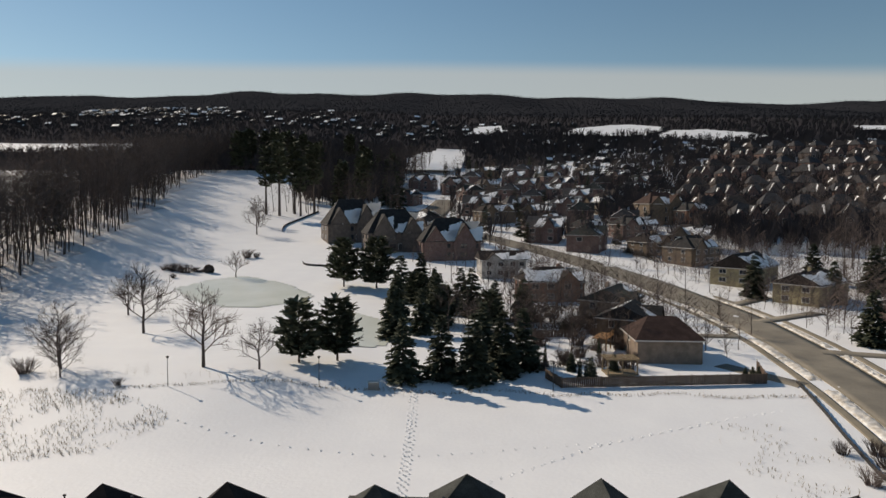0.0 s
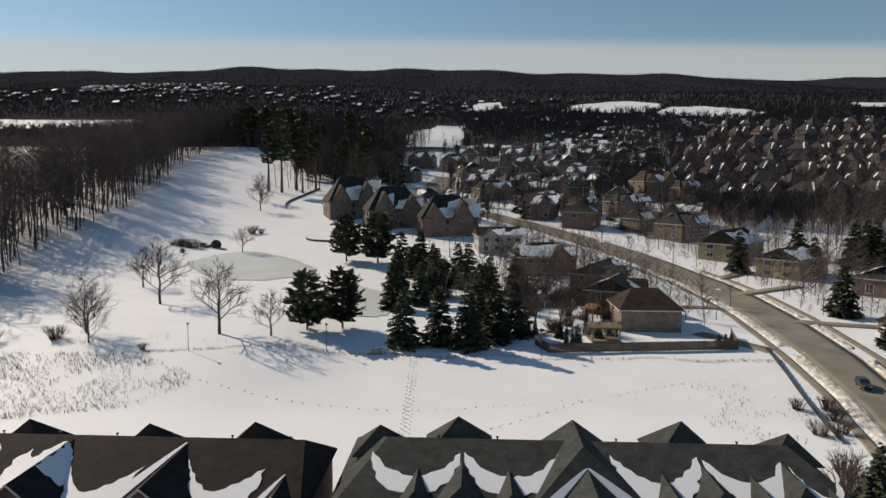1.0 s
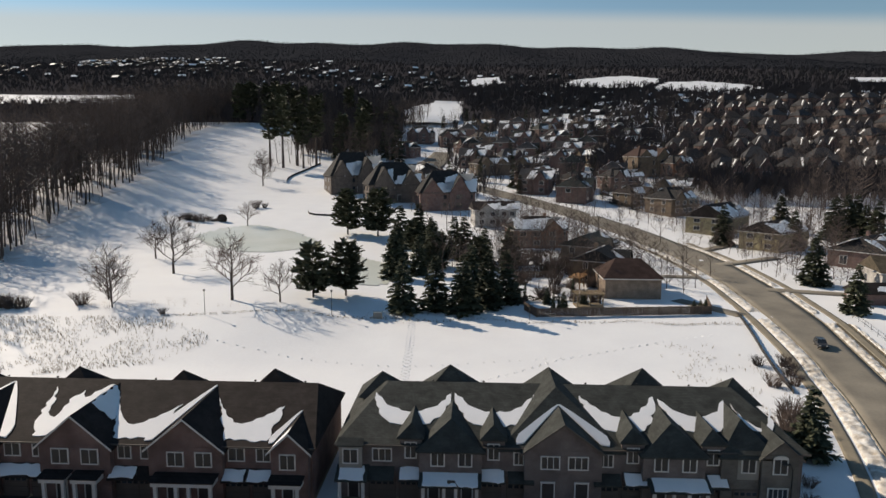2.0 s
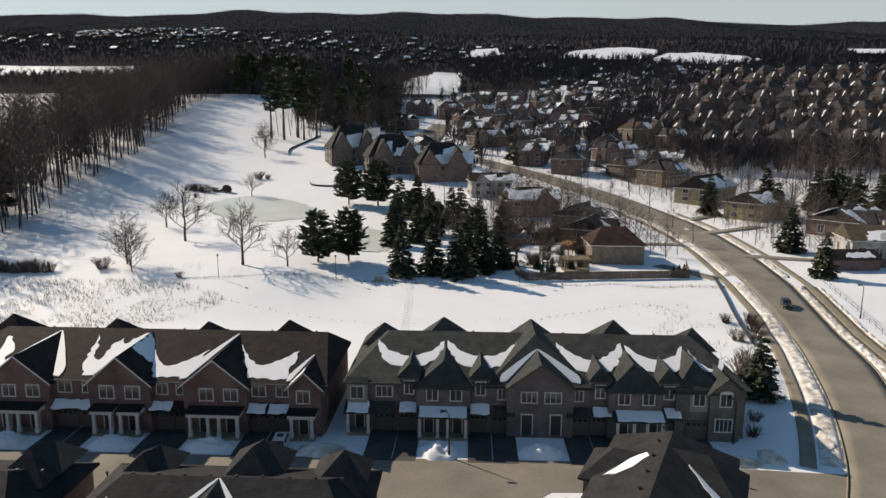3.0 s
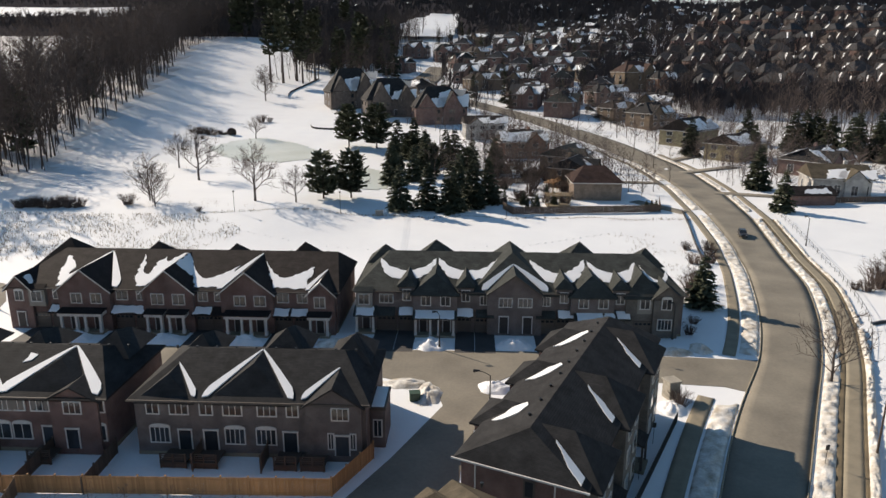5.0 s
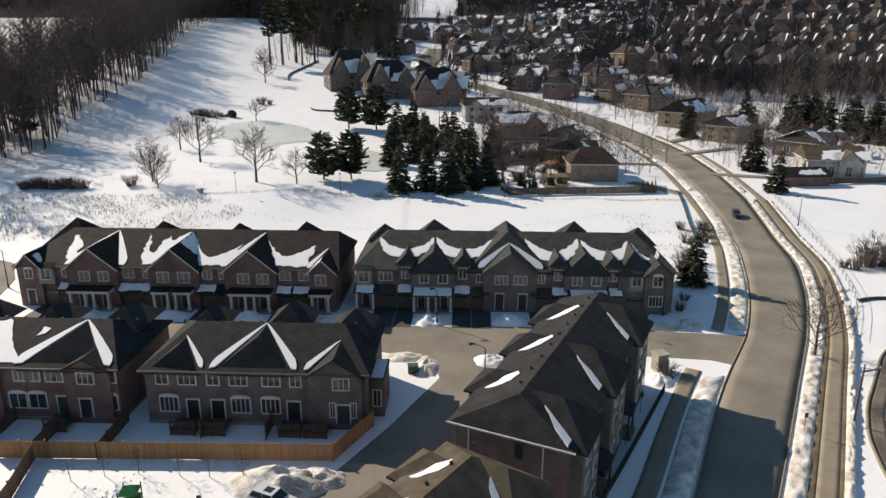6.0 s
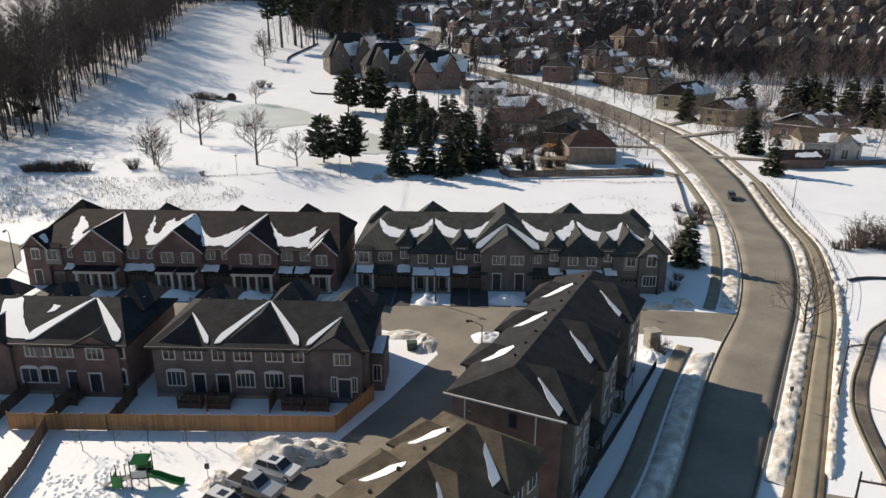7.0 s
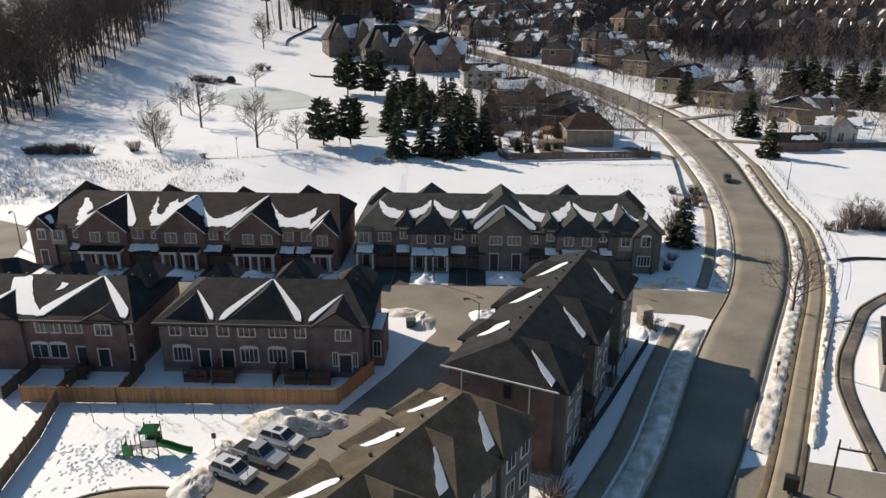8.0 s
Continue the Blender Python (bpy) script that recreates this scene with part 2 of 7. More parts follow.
def part(name, shape, material, parent, label="", smooth=False, at=None):
    """One mesh under a thing or under a part."""
    me = shape if isinstance(shape, bpy.types.Mesh) else shape.mesh(name, smooth)
    if material and not me.materials:
        me.materials.append(material)
    ob = new(name, me)
    ob.parent = parent
    if at is not None:
        ob.matrix_basis = at
    return tagged(ob, label)


def thing(name, m, label, category, group="", kind=""):
    ob = new(name)
    ob.empty_display_size = 0.2
    ob.matrix_basis = m
    return tagged(ob, label, category, group, kind)


def solid(name, shape, material, label="", category="", group="", kind="", m=None, smooth=False):
    """A thing that is one mesh."""
    me = shape if isinstance(shape, bpy.types.Mesh) else shape.mesh(name, smooth)
    for k in (material if isinstance(material, (list, tuple)) else [material]):
        me.materials.append(k)
    ob = new(name, me)
    if m is not None:
        ob.matrix_basis = m
    return tagged(ob, label, category, group, kind)


# ---- the lie of the land ----
LAND_Y = (-400, 30, 60, 100, 165, 230, 290, 350, 420, 500, 600, 750, 950, 1250, 1600, 1900, 2300)
LAND_Z = (0, 0, 2, 3, 4, 9, 15, 22, 31, 43, 62, 93, 140, 200, 262, 320, 330)


def ease(a, b, v):
    v = min(1.0, max(0.0, (v - a) / (b - a)))
    return v * v * (3 - 2 * v)


def land(x, y):
    """Height of the ground: level by the townhouses, rising to the woods and the far hills."""
    z = float(np.interp(y, LAND_Y, LAND_Z))
    z += 2.0 * ease(-15, -45, x) * ease(25, 55, y) * (1 - 0.6 * ease(70, 110, y))
    z += 9 * ease(-90, -220, x) * ease(60, 250, y)
    if y > 700:
        far = ease(900, 1800, y)
        a = x / max(200.0, y + 60)
        z += far * float(np.interp(a, (-0.75, -0.55, -0.35, -0.15, 0.05, 0.3, 0.5, 0.75), (0, 6, 26, 20, 12, 8, 4, 4)))
        z += far * (7 * math.sin(x * 0.0043 + 1.0) + 4 * math.sin(x * 0.011 + 2.0) + 2 * math.sin(x * 0.027))
    return z


WOOD_EDGE_Y = (60, 107, 130, 150, 190, 218, 263, 346, 427, 500, 560, 640)
WOOD_EDGE_X = (-134, -136, -141, -151, -163, -166, -175, -196, -219, -238, -228, -215)


def in_left_wood(x, y):
    return 62 < y < 640 and x < float(np.interp(y, WOOD_EDGE_Y, WOOD_EDGE_X)) + 7 * noise.noise((x * 0.05, y * 0.06, 7))


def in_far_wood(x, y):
    """The dark woods on the far slopes, their floor painted with shade, with the open snow left out."""
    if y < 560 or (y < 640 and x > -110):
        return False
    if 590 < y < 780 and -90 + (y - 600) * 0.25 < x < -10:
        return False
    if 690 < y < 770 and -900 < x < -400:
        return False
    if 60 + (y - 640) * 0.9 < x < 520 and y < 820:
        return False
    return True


def spread(a, b, step, grow, far):
    out, v, s = [], a, step
    while v < far:
        out.append(v)
        if v > b:
            s *= grow
        v += s
    return out + [far]


def build_ground():
    xs = [-v for v in spread(0, 100, 2.0, 1.07, 2600)][::-1][:-1] + spread(0, 100, 2.0, 1.07, 2600)
    ys = [-60 - v for v in spread(0, 40, 3.0, 1.1, 340)][::-1][:-1] + spread(-60, 110, 2.0, 1.022, 2300)
    v, f, mi = [], [], []
    for y in ys:
        for x in xs:
            z = land(x, y)
            k = ease(30, 60, y) if y > 0 else 0.0
            z += 0.10 * k * noise.noise((x * 0.13, y * 0.13, 0)) + (2.5 * noise.noise((x * 0.01, y * 0.01, 3)) if y > 560 else 0)
            v.append((x, y, z))
    n = len(xs)
    for j in range(len(ys) - 1):
        for i in range(n - 1):
            f.append((j * n + i, j * n + i + 1, (j + 1) * n + i + 1, (j + 1) * n + i))
            cx, cy = (xs[i] + xs[i + 1]) / 2, (ys[j] + ys[j + 1]) / 2
            # index 2 paints the shade under the far woods onto the ground
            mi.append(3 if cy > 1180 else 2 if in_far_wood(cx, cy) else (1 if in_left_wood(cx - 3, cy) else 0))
    s = Shape()
    s.v, s.f = v, f
    me = s.mesh("ground", True)
    ob = solid("ground", me, [SNOW, WOODFLOOR, FARFLOOR_SHADE, FARHILL_HAZE], "snow-covered ground rising to wooded hills, shade painted under the far woods", "ground", kind="structure")
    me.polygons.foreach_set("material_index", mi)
    return ob


build_ground()


def resample(pts, n):
    p = np.array(pts, float)
    d = np.concatenate([[0], np.cumsum(np.hypot(*np.diff(p[:, :2], axis=0).T))])
    s = np.linspace(0, d[-1], n)
    # smoothed corners
    q = np.stack([np.interp(s, d, p[:, 0]), np.interp(s, d, p[:, 1])], 1)
    for _ in range(6):
        q[1:-1] = (q[:-2] + 2 * q[1:-1] + q[2:]) / 4
    return q


def ribbon(name, left, right, material, lift, label, category, kind="structure", n=120, cross=4, thick=0.25, crown=None, rough=0.0, seed=0):
    """A band over the land between two edge lines. crown: height over its width, as a function of 0..1 and the station."""
    a, b = resample(left, n), resample(right, n)
    s = Shape()
    for i in range(n):
        for k in range(cross + 1):
            t = k / cross
            x, y = a[i] * (1 - t) + b[i] * t
            z = land(x, y) + lift
            if crown:
                z += crown(t, i) + rough * (noise.noise((x * 0.9, y * 0.9, seed)) + 0.35 * noise.noise((x * 2.3, y * 2.3, seed))) * math.sin(math.pi * t)
            s.v.append((x, y, z))
    w = cross + 1
    for i in range(n - 1):
        for k in range(cross):
            s.f.append((i * w + k, i * w + k + 1, (i + 1) * w + k + 1, (i + 1) * w + k))
    base = len(s.v)
    for i in range(n):
        for k in (0, cross):
            x, y, z = s.v[i * w + k]
            s.v.append((x, y, z - thick))
    for i in range(n - 1):
        s.f.append((i * w, (i + 1) * w, base + (i + 1) * 2, base + i * 2))
        s.f.append(((i + 1) * w + cross, i * w + cross, base + i * 2 + 1, base + (i + 1) * 2 + 1))
    me = s.mesh(name, True)
    vol = me.polygons[0].normal.z
    if vol < 0:
        me.flip_normals()
    return solid(name, me, material, label, category, kind=kind)


def offset(pts, d, n=90):
    """A line beside another, d metres to its right."""
    q = resample(pts, n)
    t = np.gradient(q, axis=0)
    t /= np.linalg.norm(t, axis=1)[:, None]
    return np.stack([q[:, 0] + t[:, 1] * d, q[:, 1] - t[:, 0] * d], 1).tolist()


ROAD_L = [(-14, -128), (20.5, -67.6), (23.8, -62.0), (26.6, -56.0), (29.7, -48.9), (34.3, -39.2), (38.4, -31.5), (44.1, -21.7), (49.1, -9.8), (53.1, 1.7),
          (58.5, 19.8), (62.5, 38.3), (65.6, 70), (67.7, 95), (67.8, 120), (66.6, 148), (62.6, 172), (56.5, 191), (49.0, 213), (36, 245), (14, 282), (-12, 322), (-36, 352), (-38, 385), (-32, 430), (-28, 462)]
ROAD_R = [(-11, -128), (25.8, -70), (30.9, -61.4), (37.8, -48.5), (46.1, -32.8), (52.3, -21.3), (59, -6.7), (63, 4), (66, 12.5), (70, 33.8), (74.6, 60), (78.3, 91),
          (80.3, 126), (79.6, 147), (77.4, 168), (73.6, 184), (68.0, 202), (61, 221), (52, 242), (31, 280), (6, 318), (-14, 348), (-19, 372), (-14, 430), (-12, 462)]

ribbon("road", ROAD_L, ROAD_R, ASPHALT, 0.06, "salt-stained asphalt road curving past the townhouses", "road", n=260, cross=6)


ROAD_MID = (resample(ROAD_L, 160) + resample(ROAD_R, 160)) / 2


def road_gap(x, y):
    return float(np.min(np.hypot(ROAD_MID[:, 0] - x, ROAD_MID[:, 1] - y)))


def street(name, pts, label, material=ASPHALT, top=0.05, kind="structure"):
    """A level paved piece: its outline anticlockwise."""
    return solid(name, Shape().slab([(x, y, top) for x, y in pts], 0.3), material, label, "road", kind=kind)


street("side_street", [(-140, -28.2), (-7.5, -28.2), (1.5, -31.5), (2.5, -36), (-2.2, -47), (-8.2, -59), (-9.5, -62), (-16.0, -64.2), (-18, -69), (-16, -76), (-11, -88), (4, -80), (4, -60), (5, -45), (7.5, -36),
                       (8.5, -30), (12, -26.6), (17, -26.4), (27, -28.6), (36.5, -29.5), (39.2, -31), (44.5, -21.5), (36, -20.9), (15, -20.0), (-20, -20.6), (-140, -20.9)][::1],
       "side street of tan salted asphalt between the townhouse rows", top=0.045)


street("side_street", [(-140, -20.8), (-66.6, -20.8), (-67.4, -13), (-70.6, -3.5), (-76.6, 5.2), (-88, 10.5), (-140, 12)], "tan salted asphalt of the street behind the row", top=0.05)


# ---- openings and small building parts ----
def window(parent, x, y, z0, w, h, rot=0, bars=2, arch=False, material=TRIM):
    """A window whose frame stands proud of a wall facing -y (or turned by rot), with its panes set in it."""
    t, d = 0.09, 0.08
    lo, hi = -t - 0.03, h + t
    if arch:
        n = 8
        rim = [(w / 2 + t, lo), (w / 2 + t, hi)] + [((w / 2 + t) * math.cos(math.pi * k / n), hi + 0.3 * math.sin(math.pi * k / n)) for k in range(1, n)] + [(-w / 2 - t, hi), (-w / 2 - t, lo)]
    else:
        rim = [(w / 2 + t, lo), (w / 2 + t, hi), (-w / 2 - t, hi), (-w / 2 - t, lo)]
    s = Shape()
    n = len(rim)
    s.v = [(a, -d, b) for a, b in rim] + [(a, 0.02, b) for a, b in rim]
    s.f = [tuple(range(n))] + [(k, n + k, n + (k + 1) % n, (k + 1) % n) for k in range(n)]
    ob = part("window", s, material, parent, at=pose(x, y, z0, 0, 0, rot))
    pw = w / (bars + 1)
    for k in range(bars + 1):
        a, b = -w / 2 + pw * k + 0.04, -w / 2 + pw * (k + 1) - 0.04
        part("pane", Shape().poly([(a, -d - 0.006, 0.03), (b, -d - 0.006, 0.03), (b, -d - 0.006, h - 0.02), (a, -d - 0.006, h - 0.02)]), GLASS, ob)
    return ob


def door(parent, x, y, z0, w, h, rot=0, material=DOOR, name="door", trim=TRIM):
    at = pose(x, y, z0, 0, 0, rot)
    s = Shape().box(-w / 2, -0.05, 0, w / 2, 0.03, h)
    ob = part(name, s, material, parent, at=at)
    part("lintel", Shape().box(-w / 2 - 0.15, -0.12, h, w / 2 + 0.15, 0.03, h + 0.16), trim, ob)
    for a in (-1, 1):
        part("jamb", Shape().box(a * (w / 2 + 0.06) - 0.06, -0.1, 0, a * (w / 2 + 0.06) + 0.06, 0.03, h), trim, ob)
    return ob


def garage_door(parent, x, y, w, h=2.25, rot=0, material=GARAGE):
    ob = part("garage_door", Shape().box(-w / 2 - 0.12, -0.02, 0, w / 2 + 0.12, 0.05, h + 0.16), TRIM_DARK, parent, at=pose(x, y, 0.05, 0, 0, rot))
    for k in range(4):
        part("panel", Shape().box(-w / 2, -0.07, k * h / 4 + 0.015, w / 2, -0.02, (k + 1) * h / 4 - 0.015), material, ob)
    for c in range(4):
        u = -w / 2 + w * (c + 0.5) / 4
        part("pane", Shape().poly([(u - w * 0.09, -0.076, h * 0.79), (u + w * 0.09, -0.076, h * 0.79), (u + w * 0.09, -0.076, h * 0.94), (u - w * 0.09, -0.076, h * 0.94)]), GLASS, ob)
    return ob


def hip_roof(x0, x1, y0, y1, ze, zr, yr, hl, hr, over=0.45, thick=0.22):
    """A roof whose ridge runs along x. hl, hr: how far the ridge stands in from the ends; 0 is a gable end."""
    s = Shape()
    a, b, c, d = (x0 - over, y0 - over, ze), (x1 + over, y0 - over, ze), (x1 + over, y1 + over, ze), (x0 - over, y1 + over, ze)
    p, q = (x0 - (over if hl == 0 else 0) + hl, yr, zr), (x1 + (over if hr == 0 else 0) - hr, yr, zr)
    low = [(v[0], v[1], v[2] - thick) for v in (a, b, c, d)]
    s.poly([a, b, q, p]).poly([c, d, p, q]).poly([b, c, q]).poly([d, a, p])
    for k, (u, v) in enumerate(((a, b), (b, c), (c, d), (d, a))):
        s.poly([low[k], low[(k + 1) % 4], v, u])
    s.poly(low[::-1])
    return s


def gable_roof(xc, w, ze, za, y0, y1, hip=0.0, over=0.4, thick=0.18):
    """A cross roof whose ridge runs along y from y0 back to y1; hip: how far its front is hipped back."""
    s = Shape()
    k = (za - ze) / w
    e, ww = ze - k * over, w + over
    f = y0 - over
    if hip:
        s.slab([(xc - ww, f, e), (xc, f + hip, za), (xc, y1, za), (xc - ww, y1, e)][::-1], thick)
        s.slab([(xc + ww, f, e), (xc + ww, y1, e), (xc, y1, za), (xc, f + hip, za)][::-1][::-1], thick)
        s.slab([(xc - ww, f, e), (xc + ww, f, e), (xc, f + hip, za)], thick)
    else:
        s.slab([(xc - ww, f, e), (xc, f, za), (xc, y1, za), (xc - ww, y1, e)][::-1], thick)
        s.slab([(xc, f, za), (xc + ww, f, e), (xc + ww, y1, e), (xc, y1, za)], thick)
    return s


def snow_patch(parent, pts, label="", thick=0.07, wob=0.25, seed=0):
    """Snow left on a roof plane: outline anticlockwise from above, its edge worn uneven."""
    out = []
    rnd = random.Random(seed)
    a, b, c = (Vector(pts[0]), Vector(pts[len(pts) // 3]), Vector(pts[2 * len(pts) // 3]))
    nrm = (b - a).cross(c - a)
    for i, p in enumerate(pts):
        q = pts[(i + 1) % len(pts)]
        ln = math.dist(p, q)
        k = max(1, int(ln / 0.55))
        for j in range(k):
            t = j / k
            u = [p[m] * (1 - t) + q[m] * t for m in range(3)]
            if 0 < j:
                d = wob * (rnd.random() - 0.5)
                ex, ey = q[0] - p[0], q[1] - p[1]
                h = math.hypot(ex, ey) or 1
                dx, dy = -ey / h * d, ex / h * d
                u[0] += dx
                u[1] += dy
                if abs(nrm.z) > 1e-6:
                    u[2] -= (nrm.x * dx + nrm.y * dy) / nrm.z
            out.append((u[0], u[1], u[2] + thick))
    area = sum(out[i][0] * out[(i + 1) % len(out)][1] - out[(i + 1) % len(out)][0] * out[i][1] for i in range(len(out)))
    if area < 0:
        out = out[::-1]
    return part("snow_patch", Shape().slab(out, thick + 0.05), SNOW_ROOF, parent, label)


def vent(parent, x, y, z):
    s = Shape().tube((x, y, z - 0.1), (x, y, z + 0.16), 0.07, 0.07, 8).tube((x, y, z + 0.14), (x, y, z + 0.26), 0.15, 0.13, 8)
    return part("roof_vent", s, METAL, parent)


# ---- townhouse rows seen from the street ----
def town_row(name, yf, x0, x1, roof, brick, label, he=6.3, hr=9.7, yr=9.5, depth=17.5, hl=4.0, hr_end=4.0, gables=(), dormers=(), peaks=(), windows=(), garages=(), doors=(), porches=(), canopies=(), bays=(), snow=(), rakes=(), strips=(), hips=(), seed=1):
    t = thing(name, pose(0, yf, 0), label, "townhouses")
    part("wall", Shape().box(x0, 0, -0.3, x1, depth, he), brick, t)
    part("foundation", Shape().box(x0 - 0.04, -0.04, -0.3, x1 + 0.04, depth + 0.04, 0.35), CONCRETE, t)
    part("roof", hip_roof(x0, x1, 0, depth, he, hr, yr, hl, hr_end), roof, t)
    part("gutter", Shape().box(x0 - 0.5, -0.6, he - 0.16, x1 + 0.5, -0.46, he - 0.02), TRIM_DARK, t)

    def main(y):
        return he + (hr - he) * (y + 0.45) / (yr + 0.45)

    for xc, w, za, out, hip, face in gables:
        wall = Shape().box(xc - w, -out, 0, xc + w, 0.3, he + 0.02)
        part("bay_wall", wall, face, t)
        g = part("gable", Shape().slab([(xc - w, -out, he), (xc + w, -out, he), (xc + w, 0.3, he), (xc - w, 0.3, he)], 0.02), face, t)
        tri = Shape()
        k = (za - he) / w
        if not hip:
            a = [(xc - w, -out, he), (xc + w, -out, he), (xc, -out, za)]
            tri.poly(a).poly([(p[0], p[1] + 0.3, p[2]) for p in a[::-1]])
            part("gable_face", tri, face, g)
        yb = (za - he) / (hr - he) * (yr + 0.45) + 0.4
        part("gable_roof", gable_roof(xc, w, he, za, -out, min(yb, yr + 0.3) if za < hr else 13.0, hip), roof, t)
        if not hip:
            s = Shape()
            for sg in (-1, 1):
                s.slab([(xc + sg * (w + 0.42), -out - 0.44, he - 0.42 * k + 0.02), (xc, -out - 0.44, za + 0.02), (xc, -out - 0.40, za + 0.02), (xc + sg * (w + 0.42), -out - 0.40, he - 0.42 * k + 0.02)][::sg], 0.22)
            part("rake_board", s, TRIM_DARK if seed == 1 else TRIM, g)
    for xc, w, zt in dormers:
        yb = 3.0
        part("dormer", Shape().box(xc - w, -0.25, he - 1.6, xc + w, yb, zt - 0.9), brick, t)
        part("dormer_roof", gable_roof(xc, w, zt - 0.9, zt + 0.15, -0.25, (zt + 0.15 - he) / (hr - he) * (yr + 0.45) + 0.3, hip=0.9, over=0.25), roof, t)
    for xc, yc, w, za in peaks:
        s = Shape()
        b = [(xc - w, yc - w, za - w * 0.95), (xc + w, yc - w, za - w * 0.95), (xc + w, yc + w, za - w * 0.95), (xc - w, yc + w, za - w * 0.95)]
        for k in range(4):
            s.poly([b[k], b[(k + 1) % 4], (xc, yc, za)])
        s.poly(b[::-1])
        part("roof_peak", s, roof, t)
    for x, z0, w, h, out, bars, arch in windows:
        window(t, x, -out, z0, w, h, 0, bars, arch)
    for x, w, out in garages:
        garage_door(t, x, -out, w)
    for x, w, h, out in doors:
        door(t, x, -out, 0.35, w, h)
    for a, b, out, cols, flat, mats in porches:
        p = part("porch", Shape().box(a, -out, 0, b, 0, 0.35), CONCRETE, t)
        s = Shape()
        if flat:
            s.box(a - 0.1, -out - 0.1, 2.75, b + 0.1, 0.0, 3.25)
            part("porch_beam", s, mats, p)
            part("porch_roof", Shape().slab([(a - 0.25, -out - 0.25, 3.3), (b + 0.25, -out - 0.25, 3.3), (b + 0.25, 0, 3.75), (a - 0.25, 0, 3.75)], 0.1), roof, p)
        else:
            part("porch_beam", Shape().box(a, -out, 2.65, b, -out + 0.25, 2.9), mats, p)
            part("porch_roof", Shape().slab([(a - 0.25, -out - 0.3, 2.95), (b + 0.25, -out - 0.3, 2.95), (b + 0.25, 0, 3.9), (a - 0.25, 0, 3.9)], 0.15), roof, p)
            snow_patch(p, [(a + 0.1, -out - 0.2, 2.98), (b - 0.1, -out - 0.2, 2.98), (b - 0.2, -0.3, 3.8), (a + 0.2, -0.3, 3.8)], seed=int(a * 7))
        for c in cols:
            part("column", Shape().box(c - 0.16, -out + 0.02, 0.35, c + 0.16, -out + 0.34, 2.75).box(c - 0.22, -out - 0.04, 0.35, c + 0.22, -out + 0.4, 0.9 if flat else 0.6), mats, p)
    for a, b, covered in canopies:
        c = part("canopy", Shape().slab([(a, -1.35, 2.85), (b, -1.35, 2.85), (b, 0, 3.75), (a, 0, 3.75)], 0.16), roof, t)
        if covered:
            snow_patch(c, [(a + 0.1, -1.25, 2.92), (b - 0.1, -1.25, 2.92), (b - 0.1, -0.15, 3.66), (a + 0.1, -0.15, 3.66)], seed=int(b * 5))
    for a, b in bays:
        bay = part("bay", Shape().box(a, -0.55, 3.5, b, 0, he - 0.1), STUCCO, t)
        window(bay, (a + b) / 2, -0.56, 4.3, (b - a) * 0.62, 1.45, 0, 1)
        part("bay_roof", Shape().slab([(a - 0.15, -0.75, he - 0.1), (b + 0.15, -0.75, he - 0.1), (b + 0.15, 0.1, he + 0.45), (a - 0.15, 0.1, he + 0.45)], 0.12), roof, bay)
    for k, pts in enumerate(snow):
        snow_patch(t, [(x, y, main(y)) for x, y in pts], "old snow left in the roof valley", seed=seed * 50 + k, wob=0.5)
    for k, (xc, w, za, side, ya, yb, f0, f1, wd) in enumerate(rakes):
        kk = (za - he) / w
        pts = [(xc + side * w * f0, ya, za - kk * w * f0), (xc + side * w * f1, ya, za - kk * w * f1), (xc + side * w * f1, ya + wd * 1.3, za - kk * w * f1), (xc + side * w * f0, ya + yb, za - kk * w * f0)]
        snow_patch(t, pts, seed=seed * 90 + k, wob=0.4)
    for k, (xc, w, za, side, wide) in enumerate(strips):
        yb = (za - he) / (hr - he) * (yr + 0.45) - 0.45
        snow_patch(t, [(x, y, main(y)) for x, y in valley_strip(xc, w, yb, side, wide)], "long strip of snow left in the roof valley", seed=k + seed * 31, wob=0.25, thick=0.12)
    for k, (xc, w, yb, side, wide, z0, rise) in enumerate(hips):
        snow_patch(t, [(x, y, z0 + rise * y) for x, y in valley_strip(xc, w, yb, side, wide)], "strip of snow beside the front gable", seed=k + 7, wob=0.2, thick=0.12)
    for v in range(int((x1 - x0) / 6)):
        vent(t, x0 + 3 + v * 6, yr + 2.0, hr - 0.75)
    return t


def valley_strip(xc, w, yb, side, wide):
    """Outline of a strip of snow lying along one valley of a cross roof, from the eaves to its head."""
    line = [(xc + side * w * (1 - k / 10), 0.1 + (yb - 0.1) * k / 10) for k in range(11)]
    rim = [(x + side * wide * min(1, 0.5 + k / 3) * (1.04 - k / 10) ** 0.7, y - 0.15 * (k < 2)) for k, (x, y) in enumerate(line)]
    return line + rim[::-1]


def u_snow(a, b, lo, hi, dip=0.55):
    """Outline of snow between two cross roofs: high along both, worn low between."""
    n = 8
    top = [(a + (b - a) * k / n, lo + (hi - lo) * ((1 - dip) + dip * (2 * k / n - 1) ** 2)) for k in range(n + 1)]
    foot = [(a + (b - a) * k / n, lo + (hi - lo) * 0.8 * abs(2 * k / n - 1) ** 4) for k in range(n + 1)]
    return foot + top[::-1]


